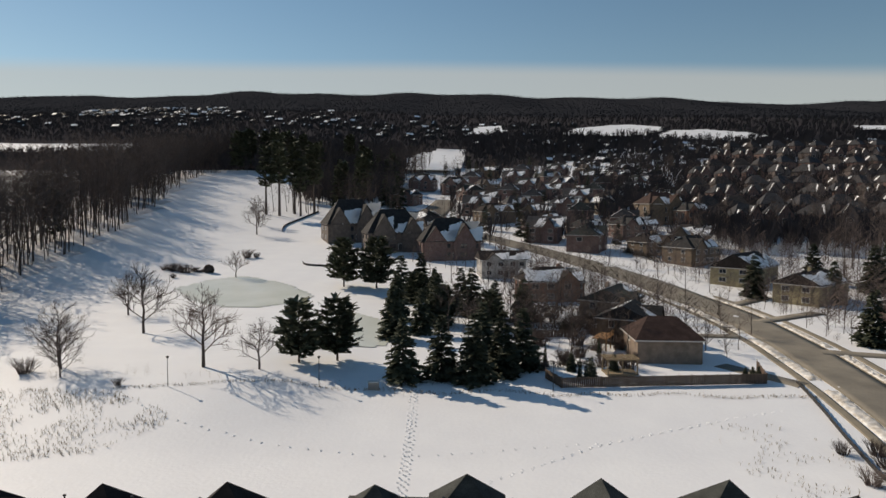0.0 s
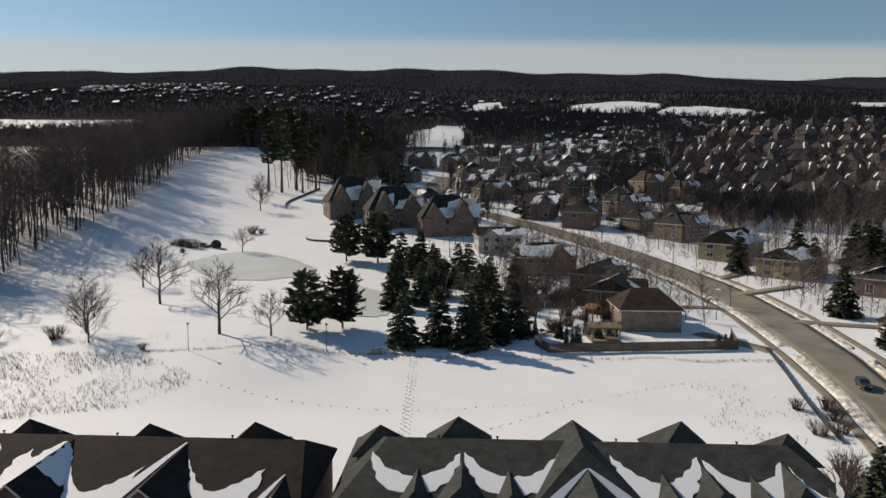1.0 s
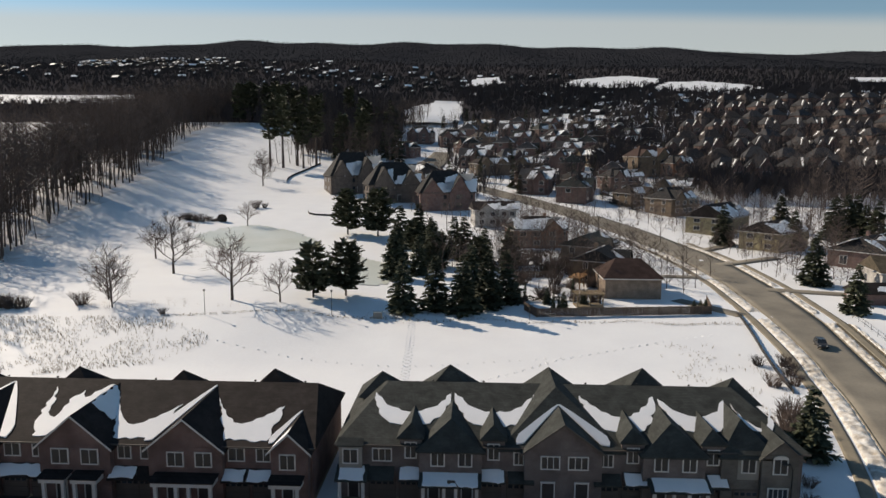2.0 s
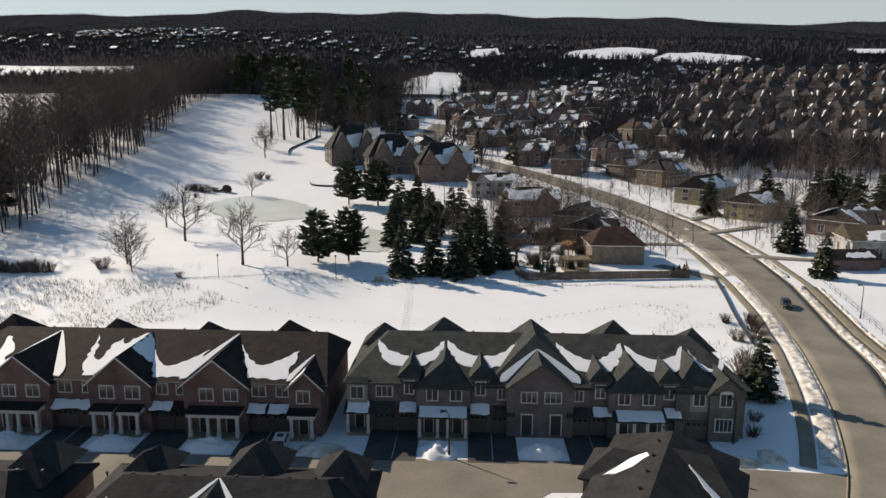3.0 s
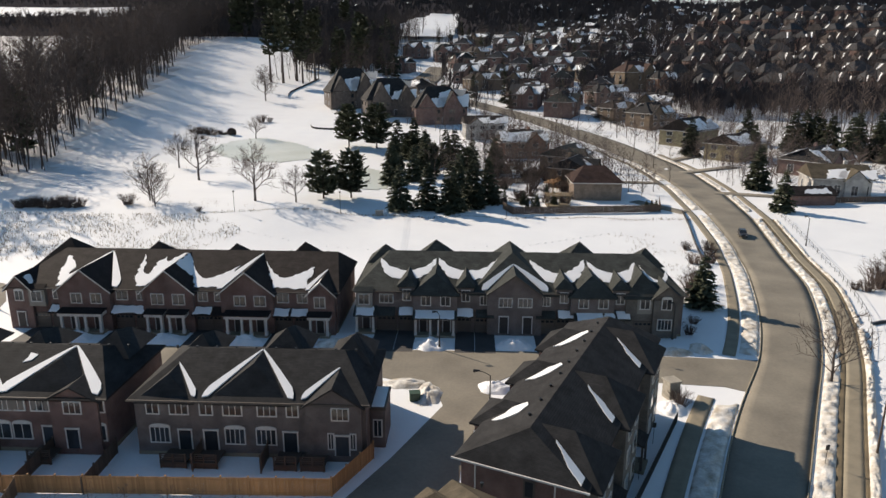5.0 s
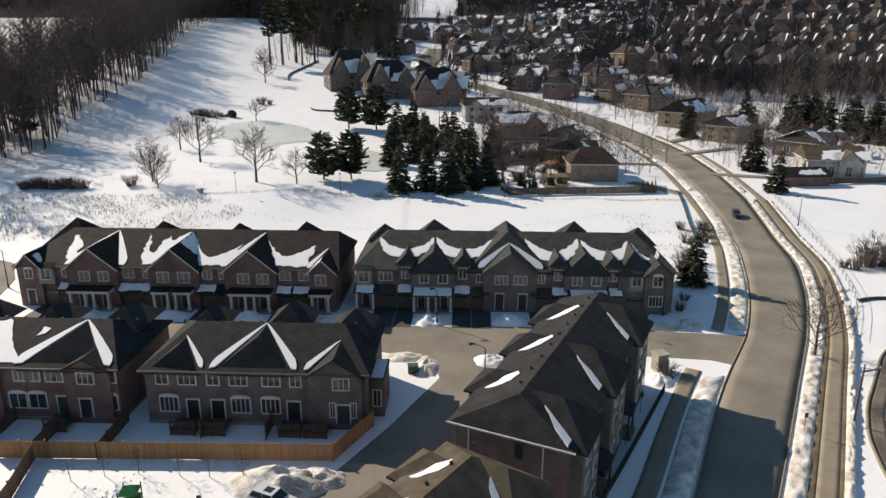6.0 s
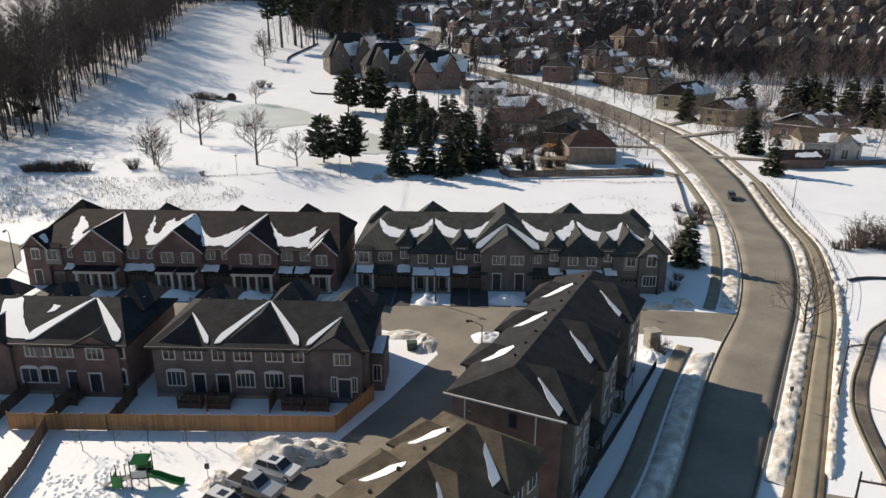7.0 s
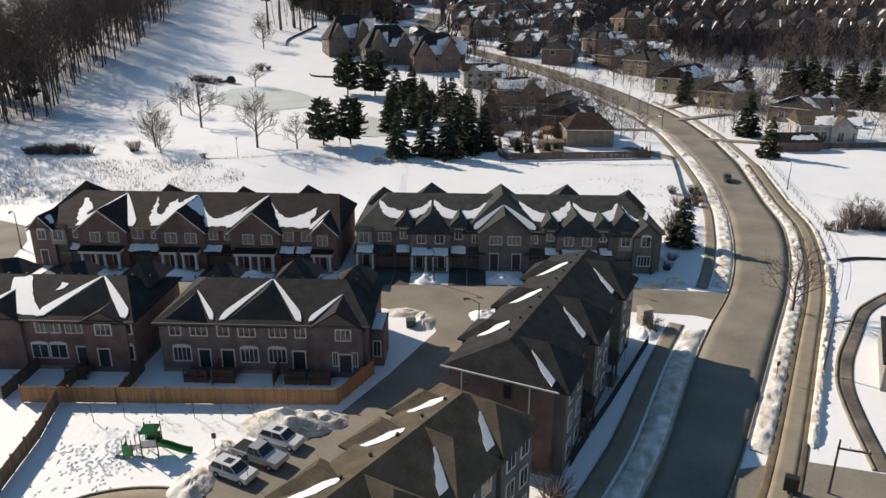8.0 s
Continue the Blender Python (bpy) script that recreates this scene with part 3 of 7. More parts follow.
def valley_snow(xa, xb, wa, wb, sa, sb, at, low):
    """Outline of snow lying between two cross roofs, up to sa and sb of their valleys' length, worn down to low between."""
    y0, y1 = 0.35, 8.6
    px = lambda s, x, w: x + w * (1 - s)
    a = [(px(0.06, xa, wa), y0), (px(0.06, xb, -wb), y0)]
    if sb > 0:
        a.append((px(sb, xb, -wb), y0 + (y1 - y0) * sb))
    l, r = px(sa, xa, wa), px(sb, xb, -wb)
    hl, hr_ = y0 + (y1 - y0) * sa, y0 + (y1 - y0) * sb
    for k in range(1, 8):
        u = 1 - k / 8
        v = ((u - at) / (1 - at)) ** 1.6 * (hr_ - low) if u > at else ((at - u) / at) ** 1.6 * (hl - low)
        a.append((l + (r - l) * u, max(y0 + 0.15, low + v)))
    if sa > 0:
        a.append((l, hl))
    return a


town_row("townhouse_row", -13.3, -11.0, 36.0, ROOF_GREEN, BRICK_DARK, "row of two-storey dark brick townhouses with green-grey shingle roof", seed=1,
         gables=((0.5, 3.2, 8.7, 0.9, 2.2, BRICK_DARK), (11.8, 6.1, 10.6, 0.2, 6.5, BRICK_DARK), (11.9, 3.9, 9.2, 1.0, 0, BRICK_DARK), (23.0, 3.1, 8.7, 0.9, 2.2, BRICK_DARK), (30.4, 2.6, 8.9, 0.5, 3.0, BRICK_GREY), (33.4, 1.8, 7.9, 0.9, 0, BRICK_GREY)),
         dormers=((-3.6, 1.15, 8.2), (4.9, 1.15, 8.2), (19.0, 1.15, 8.2), (27.0, 1.15, 8.2)),
         peaks=((-8.0, 11.5, 2.6, 10.2), (0.0, 13.3, 3.6, 10.6), (23.0, 13.3, 3.6, 10.6), (33.0, 11.5, 2.6, 10.2)),
         windows=((-6.6, 4.4, 1.9, 1.25, 0.02, 2, False), (-3.6, 4.9, 1.1, 1.6, 0.27, 1, False), (-0.8, 4.4, 1.3, 1.3, 0.92, 1, True), (2.0, 4.4, 1.3, 1.3, 0.92, 1, True), (4.9, 4.9, 1.1, 1.6, 0.27, 1, False),
                  (7.7, 4.4, 1.4, 1.25, 0.22, 2, False), (10.6, 4.4, 1.8, 1.25, 1.02, 2, False), (13.4, 4.4, 1.9, 1.25, 1.02, 2, False), (16.3, 4.4, 1.4, 1.25, 0.22, 2, False), (19.0, 4.9, 1.1, 1.5, 0.27, 1, False),
                  (21.7, 4.4, 1.3, 1.3, 0.92, 1, True), (24.5, 4.4, 1.3, 1.3, 0.92, 1, True), (27.0, 4.9, 1.1, 1.5, 0.27, 1, False), (33.4, 4.4, 1.3, 1.5, 0.92, 1, True), (33.3, 1.3, 1.9, 1.5, 0.92, 3, False)),
         garages=((-6.6, 2.6, 0.03), (-3.6, 2.3, 0.03), (4.9, 2.4, 0.03), (7.6, 2.5, 0.23), (16.4, 2.6, 0.23), (19.3, 2.4, 0.03), (27.4, 2.3, 0.03), (30.3, 2.4, 0.53)),
         doors=((-9.6, 1.0, 2.1, 0.03), (-1.2, 1.0, 2.1, 0.93), (2.2, 1.0, 2.1, 0.93), (10.4, 1.2, 2.5, 1.03), (13.8, 1.2, 2.5, 1.03), (21.7, 1.0, 2.1, 0.93), (25.1, 1.0, 2.1, 0.93)),
         porches=((-11.0, -8.2, 1.6, (-10.8, -8.4), False, TRIM), (-2.4, 3.4, 2.4, (-2.2, -0.1, 1.1, 3.2), False, TRIM), (20.6, 26.2, 2.4, (20.8, 22.7, 24.2, 26.0), False, TRIM)),
         canopies=((-4.8, -2.5, True), (-8.0, -5.3, False), (3.6, 6.1, True), (6.4, 9.0, False), (15.0, 17.8, False), (18.1, 20.4, True), (26.3, 28.5, True)),
         bays=((-11.0, -8.6), (29.4, 31.5)),
         snow=(u_snow(-8.2, 0.3, 2.4, 7.4, 0.62), u_snow(0.7, 9.6, 2.4, 7.6, 0.62), u_snow(14.6, 22.8, 2.0, 7.6, 0.62), u_snow(23.2, 30.4, 2.2, 7.2, 0.55), u_snow(31.0, 35.0, 2.5, 6.6, 0.9)),
         hips=((11.9, 3.9, 3.9, -1, 1.5, 6.46, 0.705), (11.9, 3.9, 3.9, 1, 1.7, 6.46, 0.705)))
town_row("townhouse_row", -14.6, -62.0, -13.6, ROOF_BROWN, BRICK_RED, "row of red-brown brick townhouses with dark brown shingle roof", seed=2, hr_end=1.4, depth=15.5,
         gables=((-60.0, 1.8, 8.2, 0.5, 0, BRICK_RED), (-50.2, 3.8, 9.4, 0.9, 0, BRICK_RED), (-37.9, 3.7, 9.5, 0.9, 0, BRICK_RED), (-26.4, 3.8, 9.4, 0.9, 0, BRICK_RED), (-15.7, 1.9, 8.1, 0.9, 0, BRICK_RED)),
         peaks=((-58.5, 11.5, 4.0, 10.9), (-44.2, 11.5, 3.4, 10.5), (-31.6, 11.5, 3.2, 10.3), (-20.6, 11.5, 3.8, 10.7)),
         windows=((-60.0, 4.4, 1.2, 1.4, 0.52, 1, True), (-54.6, 4.6, 1.2, 1.3, 0.02, 1, False), (-51.3, 4.3, 1.5, 1.4, 0.92, 1, False), (-48.4, 4.3, 1.5, 1.4, 0.92, 1, False), (-45.0, 4.6, 1.6, 1.3, 0.02, 1, False), (-42.2, 4.6, 1.2, 1.3, 0.02, 1, False),
                  (-39.4, 4.3, 1.7, 1.5, 0.92, 1, False), (-36.3, 4.3, 1.7, 1.5, 0.92, 1, False), (-33.1, 4.6, 1.3, 1.3, 0.02, 1, False), (-30.6, 4.6, 1.5, 1.3, 0.02, 1, False), (-27.4, 4.3, 1.6, 1.4, 0.92, 1, False), (-24.5, 4.3, 1.6, 1.4, 0.92, 1, False),
                  (-21.4, 4.6, 1.6, 1.3, 0.02, 1, False), (-18.6, 4.6, 1.4, 1.3, 0.02, 1, False), (-15.9, 4.2, 1.5, 1.5, 0.92, 1, False)),
         garages=((-57.3, 2.4, 0.03), (-54.6, 2.0, 0.03), (-44.9, 2.5, 0.03), (-42.0, 2.2, 0.03), (-33.0, 2.4, 0.03), (-30.6, 2.2, 0.03), (-21.5, 2.5, 0.03), (-18.7, 2.1, 0.03)),
         doors=((-60.0, 1.1, 2.2, 0.53), (-51.9, 1.0, 2.1, 0.93), (-48.4, 1.0, 2.1, 0.93), (-39.4, 1.0, 2.1, 0.93), (-36.4, 1.0, 2.1, 0.93), (-27.8, 1.0, 2.1, 0.93), (-24.6, 1.0, 2.1, 0.93), (-15.9, 1.0, 2.1, 0.93)),
         porches=((-53.4, -47.2, 2.4, (-53.1, -50.9, -49.6, -47.4), True, TRIM), (-40.9, -38.4, 2.2, (-40.6, -38.6), True, TRIM), (-37.6, -35.1, 2.2, (-37.4, -35.4), True, TRIM), (-29.3, -23.2, 2.4, (-29.0, -26.9, -25.6, -23.4), True, TRIM), (-17.4, -14.4, 2.2, (-17.1, -14.7), True, TRIM)),
         canopies=((-55.6, -53.6, True), (-46.4, -41.2, True), (-34.5, -31.7, True), (-31.6, -29.4, False), (-22.7, -20.3, True), (-20.2, -17.6, True)),
         bays=((-58.6, -56.2),),
         snow=([(-56.6, 7.4), (-55.9, 7.2), (-54.0, 4.4), (-54.4, 3.2), (-53.4, 0.6), (-54.4, 0.6), (-55.8, 3.0)],
               [(-44.9, 8.0), (-44.4, 7.4), (-43.4, 3.8), (-42.3, 3.0), (-41.9, 6.4), (-41.2, 7.4), (-40.6, 6.2), (-38.8, 8.4), (-38.3, 8.5), (-41.6, 0.4), (-43.0, 0.3), (-44.0, 2.4)],
               valley_snow(-37.9, -28.2, 3.7, 2.6, 0.84, 0.62, 0.5, 2.2), valley_snow(-26.4, -17.4, 3.8, 1.0, 0.76, 0.62, 0.45, 2.6)),
         rakes=((-60.0, 1.8, 8.2, -1, -0.8, 2.6, 0.04, 1.0, 0.5), (-60.0, 1.8, 8.2, 1, 0.2, 1.6, 0.3, 0.98, 0.3), (-37.9, 3.7, 9.5, 1, 2.6, 5.4, 0.03, 0.6, 2.2), (-37.9, 3.7, 9.5, -1, 1.0, 5.6, 0.03, 0.99, 0.6), (-15.7, 1.9, 8.1, -1, -1.2, 2.0, 0.1, 0.9, 0.5)),
         strips=((-50.2, 3.8, 9.4, -1, 1.3), (-50.2, 3.8, 9.4, 1, 1.5), (-26.4, 3.8, 9.4, -1, 1.5), (-15.7, 1.9, 8.1, -1, 0.9)))


# ---- townhouse blocks seen from behind ----
def back_block(x0, x1, yf, roof, brick, label, gables, upper, lower, doors, decks, snow, strips=(), peaks=(), he=6.2, hr=9.0, yr=6.0, depth=12.5, hl=3.5, hrr=3.0, m=None):
    t = thing("townhouse_block", m or pose(0, yf, 0), label, "townhouses")
    part("wall", Shape().box(x0, 0, -0.3, x1, depth, he), brick, t)
    part("foundation", Shape().box(x0 - 0.04, -0.04, -0.3, x1 + 0.04, depth + 0.04, 0.4), CONCRETE, t)
    part("roof", hip_roof(x0, x1, 0, depth, he, hr, yr, hl, hrr), roof, t)
    part("fascia", Shape().box(x0 - 0.5, -0.6, he - 0.2, x1 + 0.5, -0.46, he), TRIM_DARK, t)

    def main(y):
        return he + (hr - he) * (y + 0.45) / (yr + 0.45)

    for xc, w, za, out, hip in gables:
        if out:
            part("bay_wall", Shape().box(xc - w, -out, 0, xc + w, 0.3, he + 0.01), brick, t)
        yb = (za - he) / (hr - he) * (yr + 0.45) + 0.3
        part("gable_roof", gable_roof(xc, w, he, za, -out, min(yb, yr + 0.2), hip), roof, t)
        if not hip:
            a = [(xc - w, -out - 0.003, he - 0.01), (xc + w, -out - 0.003, he - 0.01), (xc, -out - 0.003, za)]
            part("gable_face", Shape().poly(a).poly([(p[0], 0.4, p[2]) for p in a[::-1]]), brick, t)
    for xc, yc, w, za in peaks:
        s = Shape()
        b = [(xc - w, yc - w, za - w * 0.95), (xc + w, yc - w, za - w * 0.95), (xc + w, depth + 0.4, za - w * 0.95), (xc - w, depth + 0.4, za - w * 0.95)]
        top = [(xc, yc, za), (xc, depth - 0.6, za - 0.9)]
        s.poly([b[0], b[1], top[0]]).poly([b[1], b[2], top[1], top[0]]).poly([b[2], b[3], top[1]]).poly([b[3], b[0], top[0], top[1]]).poly(b[::-1])
        part("roof_peak", s, roof, t)
    for x, w, out in upper:
        window(t, x, -out - 0.004, 4.55, w, 1.2, 0, 2 if w > 1.4 else 1)
    for x, w, out in lower:
        window(t, x, -out - 0.004, 1.45, w, 1.6, 0, 3 if w > 1.8 else 1, w > 1.6)
    for x, w, out in doors:
        door(t, x, -out - 0.004, 0.7, w, 2.1, 0, GLASS, "patio_door")
    for a, b in decks:
        d = part("deck", Shape().box(a, -2.4, 0.55, b, 0, 0.7), WOODDARK, t)
        for px in (a + 0.1, (a + b) / 2, b - 0.1):
            part("post", Shape().box(px - 0.06, -2.38, -0.2, px + 0.06, -2.26, 1.6), WOODDARK, d)
        for zz in (0.9, 1.1, 1.3, 1.5):
            part("rail", Shape().box(a, -2.36, zz, b, -2.30, zz + 0.09), WOODDARK, d)
        part("deck_skirt", Shape().box(a, -2.28, 0.0, b, -2.24, 0.55), WOODDARK, d)
    for k, pts in enumerate(snow):
        snow_patch(t, [(x, y, main(y)) for x, y in pts], seed=k + int(x0 * 3), wob=0.4)
    for k, (xc, w, za, side, wide) in enumerate(strips):
        yb = (za - he) / (hr - he) * (yr + 0.45) - 0.45
        snow_patch(t, [(x, y, main(y)) for x, y in valley_strip(xc, w, yb, side, wide)], "long strip of snow left in the roof valley", seed=k + int(x0 * 5), wob=0.16, thick=0.12)
    for k in range(int((x1 - x0) / 2.1)):
        vent(t, x0 + 2 + k * 2.1, yr + 0.35, hr - 0.25)
    return t


L2_UP = [(-25.5, 1.2), (-22.9, 1.8), (-20.2, 1.2), (-17.6, 1.8), (-14.2, 1.8), (-11.7, 1.1), (-9.5, 1.2), (-6.95, 1.6)]
back_block(-27.3, -4.5, -47.4, ROOF_BLACK, BRICK_DARK, "block of dark brick townhouses seen from the snowy back yards",
           gables=((-24.2, 2.6, 8.1, 0, 1.8), (-16.0, 3.9, 8.9, 0, 3.0), (-7.6, 2.7, 8.0, 0.5, 0)),
           upper=[(x, w, 0.5 if x > -9 else 0) for x, w in L2_UP], lower=[(-25.0, 1.9, 0), (-17.5, 1.9, 0), (-14.4, 1.9, 0), (-7.9, 0.5, 0.5), (-5.75, 0.5, 0.5)],
           doors=((-22.5, 1.2, 0), (-19.9, 1.3, 0), (-12.0, 1.3, 0), (-9.4, 1.3, 0), (-6.8, 1.3, 0.5)),
           decks=((-24.2, -21.6), (-21.2, -18.6), (-13.2, -10.9), (-10.6, -8.2)),
           snow=(), strips=((-24.2, 2.6, 8.1, 1, 0.8), (-16.0, 3.9, 8.9, -1, 1.15), (-16.0, 3.9, 8.9, 1, 1.1), (-7.6, 2.7, 8.0, -1, 0.9)),
           peaks=((-23.5, 8.6, 2.2, 9.5), (-14.2, 8.6, 2.6, 10.3), (-7.2, 8.6, 2.4, 9.5)))
back_block(-62.0, -30.2, -47.4, ROOF_BLACK, BRICK_RED, "block of red-brown brick townhouses with charcoal roof and fenced yards",
           gables=((-52.0, 3.6, 8.8, 0, 2.5), (-45.0, 2.5, 8.0, 0.4, 0), (-35.8, 4.2, 8.9, 0, 3.2), (-33.2, 2.4, 7.5, 0.4, 0)),
           upper=((-43.6, 1.6, 0), (-40.3, 1.5, 0), (-39.0, 1.3, 0), (-36.8, 1.8, 0), (-33.3, 1.7, 0.4), (-30.9, 1.1, 0), (-47.5, 1.6, 0), (-50.5, 1.6, 0)),
           lower=((-41.0, 1.8, 0), (-38.9, 1.8, 0), (-31.4, 1.9, 0), (-46.5, 1.8, 0)),
           doors=((-44.2, 1.2, 0), (-36.2, 1.2, 0), (-33.6, 1.2, 0.4)), decks=((-37.3, -34.9),),
           snow=([(-46.2, 5.4), (-45.4, 3.0), (-43.4, 0.4), (-40.6, 0.1), (-40.9, 0.9), (-42.0, 2.0), (-43.0, 3.6), (-44.4, 5.8)], [(-40.4, 3.6), (-39.6, 3.9), (-39.3, 4.6), (-40.2, 4.8)]), strips=((-35.8, 4.2, 8.9, -1, 1.6), (-35.8, 4.2, 8.9, 1, 1.6), (-45.0, 2.5, 8.0, -1, 1.2)),
           peaks=((-33.0, 8.6, 2.4, 9.7), (-41.5, 8.6, 2.2, 9.5), (-50.0, 8.6, 2.6, 9.8)))


# ---- blocks along the road ----
def road_block(origin, turn, length, roof, brick, label, wid=10.6, he=6.3, hr=10.0, seed=1, west=(), east=(), out=0.95, hip=3.0, run=4.0):
    """A block whose long side faces the road (+x after the turn); y runs along it."""
    t = thing("townhouse_block", pose(origin[0], origin[1], 0, 0, 0, turn), label, "townhouses")
    part("wall", Shape().box(-wid, 0, -0.3, 0, length, he), brick, t)
    part("foundation", Shape().box(-wid - 0.04, -0.04, -0.3, 0.04, length + 0.04, 0.4), CONCRETE, t)
    s = Shape()
    o, c = 0.5, -wid / 2
    a, b, d, e = (-wid - o, -o, he), (o, -o, he), (o, length + o, he), (-wid - o, length + o, he)
    p, q = (c, run, hr), (c, length - run, hr)
    s.poly([a, b, p]).poly([b, d, q, p]).poly([d, e, q]).poly([e, a, p, q])
    for u, v in ((a, b), (b, d), (d, e), (e, a)):
        s.poly([(u[0], u[1], he - 0.22), (v[0], v[1], he - 0.22), v, u])
    s.poly([(v[0], v[1], he - 0.22) for v in (e, d, b, a)])
    part("roof", s, roof, t)
    part("eaves_trim", Shape().box(-wid - 0.6, -0.62, he - 0.12, 0.6, -0.51, he + 0.02), TRIM, t)
    for y0, w, za in east:
        g = Shape()
        k = (za - he) / w
        yb = max(-wid / 2, -(za - he) / (hr - he) * (wid / 2))
        ex, xt, ww, ez = out + 0.4, out + 0.4 - hip, w + 0.4, he - 0.4 * k
        for sg in (-1, 1):
            g.slab([(ex, y0 + sg * ww, ez), (xt, y0, za), (yb, y0, za), (yb, y0 + sg * ww, ez)][::-sg], 0.18)
        g.slab([(ex, y0 - ww, ez), (ex, y0 + ww, ez), (xt, y0, za)], 0.18)
        part("gable_roof", g, roof, t)
        part("bay_wall", Shape().box(-0.2, y0 - w, 0, out, y0 + w, he), BRICK_GREY, t)
        e0 = (hr - he) / (wid / 2 + o)
        zz_ = lambda xx: he + e0 * (o - xx)
        q = lambda f, dy: (-0.1 + (yb + 0.9) * f, y0 - w * (1 - f * 0.9) + dy)
        pts = [q(0.0, 0.1), q(0.0, -0.9), q(0.2, -0.95), q(0.5, -0.6), q(0.78, -0.2), q(0.8, 0.0), q(0.5, 0.05), q(0.2, 0.1)]
        snow_patch(t, [(a_, b_, zz_(a_)) for a_, b_ in pts], seed=seed * 17 + int(y0), wob=0.25)
        for yy in (y0 - w * 0.45, y0 + w * 0.45):
            for zz in ((6.7, 4.0, 1.2) if he > 8 else (4.3, 1.3)):
                window(t, out + 0.01, yy, zz, 1.1, 1.5, 90, 1)
    for y0, w, za in west:
        g = Shape()
        k = (za - he) / w
        yb = -wid + (za - he) / (hr - he) * (wid / 2)
        for sg in (-1, 1):
            g.slab([(-wid - 1.6, y0 + sg * (w + 0.3), he - 0.3 * k), (-wid + 0.6, y0, za), (yb, y0, za), (yb, y0 + sg * (w + 0.3), he - 0.3 * k)][::sg], 0.18)
        g.slab([(-wid - 1.6, y0 - w - 0.3, he - 0.3 * k), (-wid - 1.6, y0 + w + 0.3, he - 0.3 * k), (-wid + 0.6, y0, za)][::-1], 0.18)
        part("gable_roof", g, roof, t)
        part("bay_wall", Shape().box(-wid - 1.2, y0 - w, 0, -wid + 0.2, y0 + w, he), brick, t)
        f_ = lambda xx: he + (hr - he) * (xx + wid + o) / (wid / 2 + o)
        snow_patch(t, [(xx, y0 + q, f_(xx)) for xx, q in ((-wid + 0.4, -w - 0.2), (-wid + 1.4, -w - 0.5), (-wid + 2.6, -w * 0.9), (yb + 0.5, -w * 0.35), (yb + 0.2, -0.1), (yb - 1.0, -w * 0.25), (-wid + 1.2, -w * 0.72))], seed=seed * 7 + int(y0), wob=0.2)
    n = max(2, int(length / 3.2))
    for k in range(n):
        yy = (k + 0.5) * length / n
        if all(abs(yy - y0) > w + 0.6 for y0, w, _ in east):
            for zz in ((6.7, 4.0) if he > 8 else (4.3,)):
                window(t, 0.004, yy, zz, 1.1, 1.4, 90, 1)
            c2 = part("canopy", Shape().slab([(0, yy - 1.3, 3.6), (1.6, yy - 1.3, 3.0), (1.6, yy + 1.3, 3.0), (0, yy + 1.3, 3.6)], 0.14), roof, t)
            part("column", Shape().box(1.3, yy - 1.2, 0, 1.5, yy - 1.0, 2.9), TRIM_DARK, c2)
            part("column", Shape().box(1.3, yy + 1.0, 0, 1.5, yy + 1.2, 2.9), TRIM_DARK, c2)
            door(t, 0.004, yy, 0.4, 1.0, 2.1, 90)
            part("step", Shape().box(0, yy - 1.2, -0.1, 1.7, yy + 1.2, 0.35), CONCRETE, t)
    window(t, -wid * 0.42, -0.004, he - 2.0, 0.7, 1.3, 0, 0, False, TRIM_DARK)
    for k in (0.12, 0.78):
        part("downpipe", Shape().box(-wid * (1 - k), -0.1, 0.1, -wid * (1 - k) + 0.1, -0.01, he), TRIM, t)
    for k in range(int(length / 3)):
        vent(t, c - 0.9, 4.5 + k * 2.8, hr - 0.45)
    return t


road_block((13.54, -64.14), -23.7, 30.6, ROOF_BLACK, BRICK_RED, "three-storey dark red brick townhouse block with charcoal hip roof", seed=3, he=8.8, hr=11.3, wid=9.5, run=2.0,
           west=((7.6, 2.2, 10.1), (16.2, 2.4, 10.3), (25.2, 2.6, 10.4)), east=((3.4, 2.8, 11.1), (13.6, 3.2, 11.2), (25.6, 3.2, 11.2)), hip=3.0)
road_block((-5.8, -94.6), -33.0, 31.0, ROOF_OLIVE, BRICK_GREY, "three-storey grey brick townhouse block with olive shingle roof", seed=4, he=8.8, hr=11.1, wid=8.0, run=3.0,
           west=((27.8, 1.9, 10.2), (22.6, 2.0, 10.3), (16.0, 2.2, 10.4)), east=((28.4, 2.3, 10.9), (22.9, 2.5, 11.0), (16.6, 2.7, 11.0), (10.4, 2.7, 11.0)), out=0.6, hip=2.4)


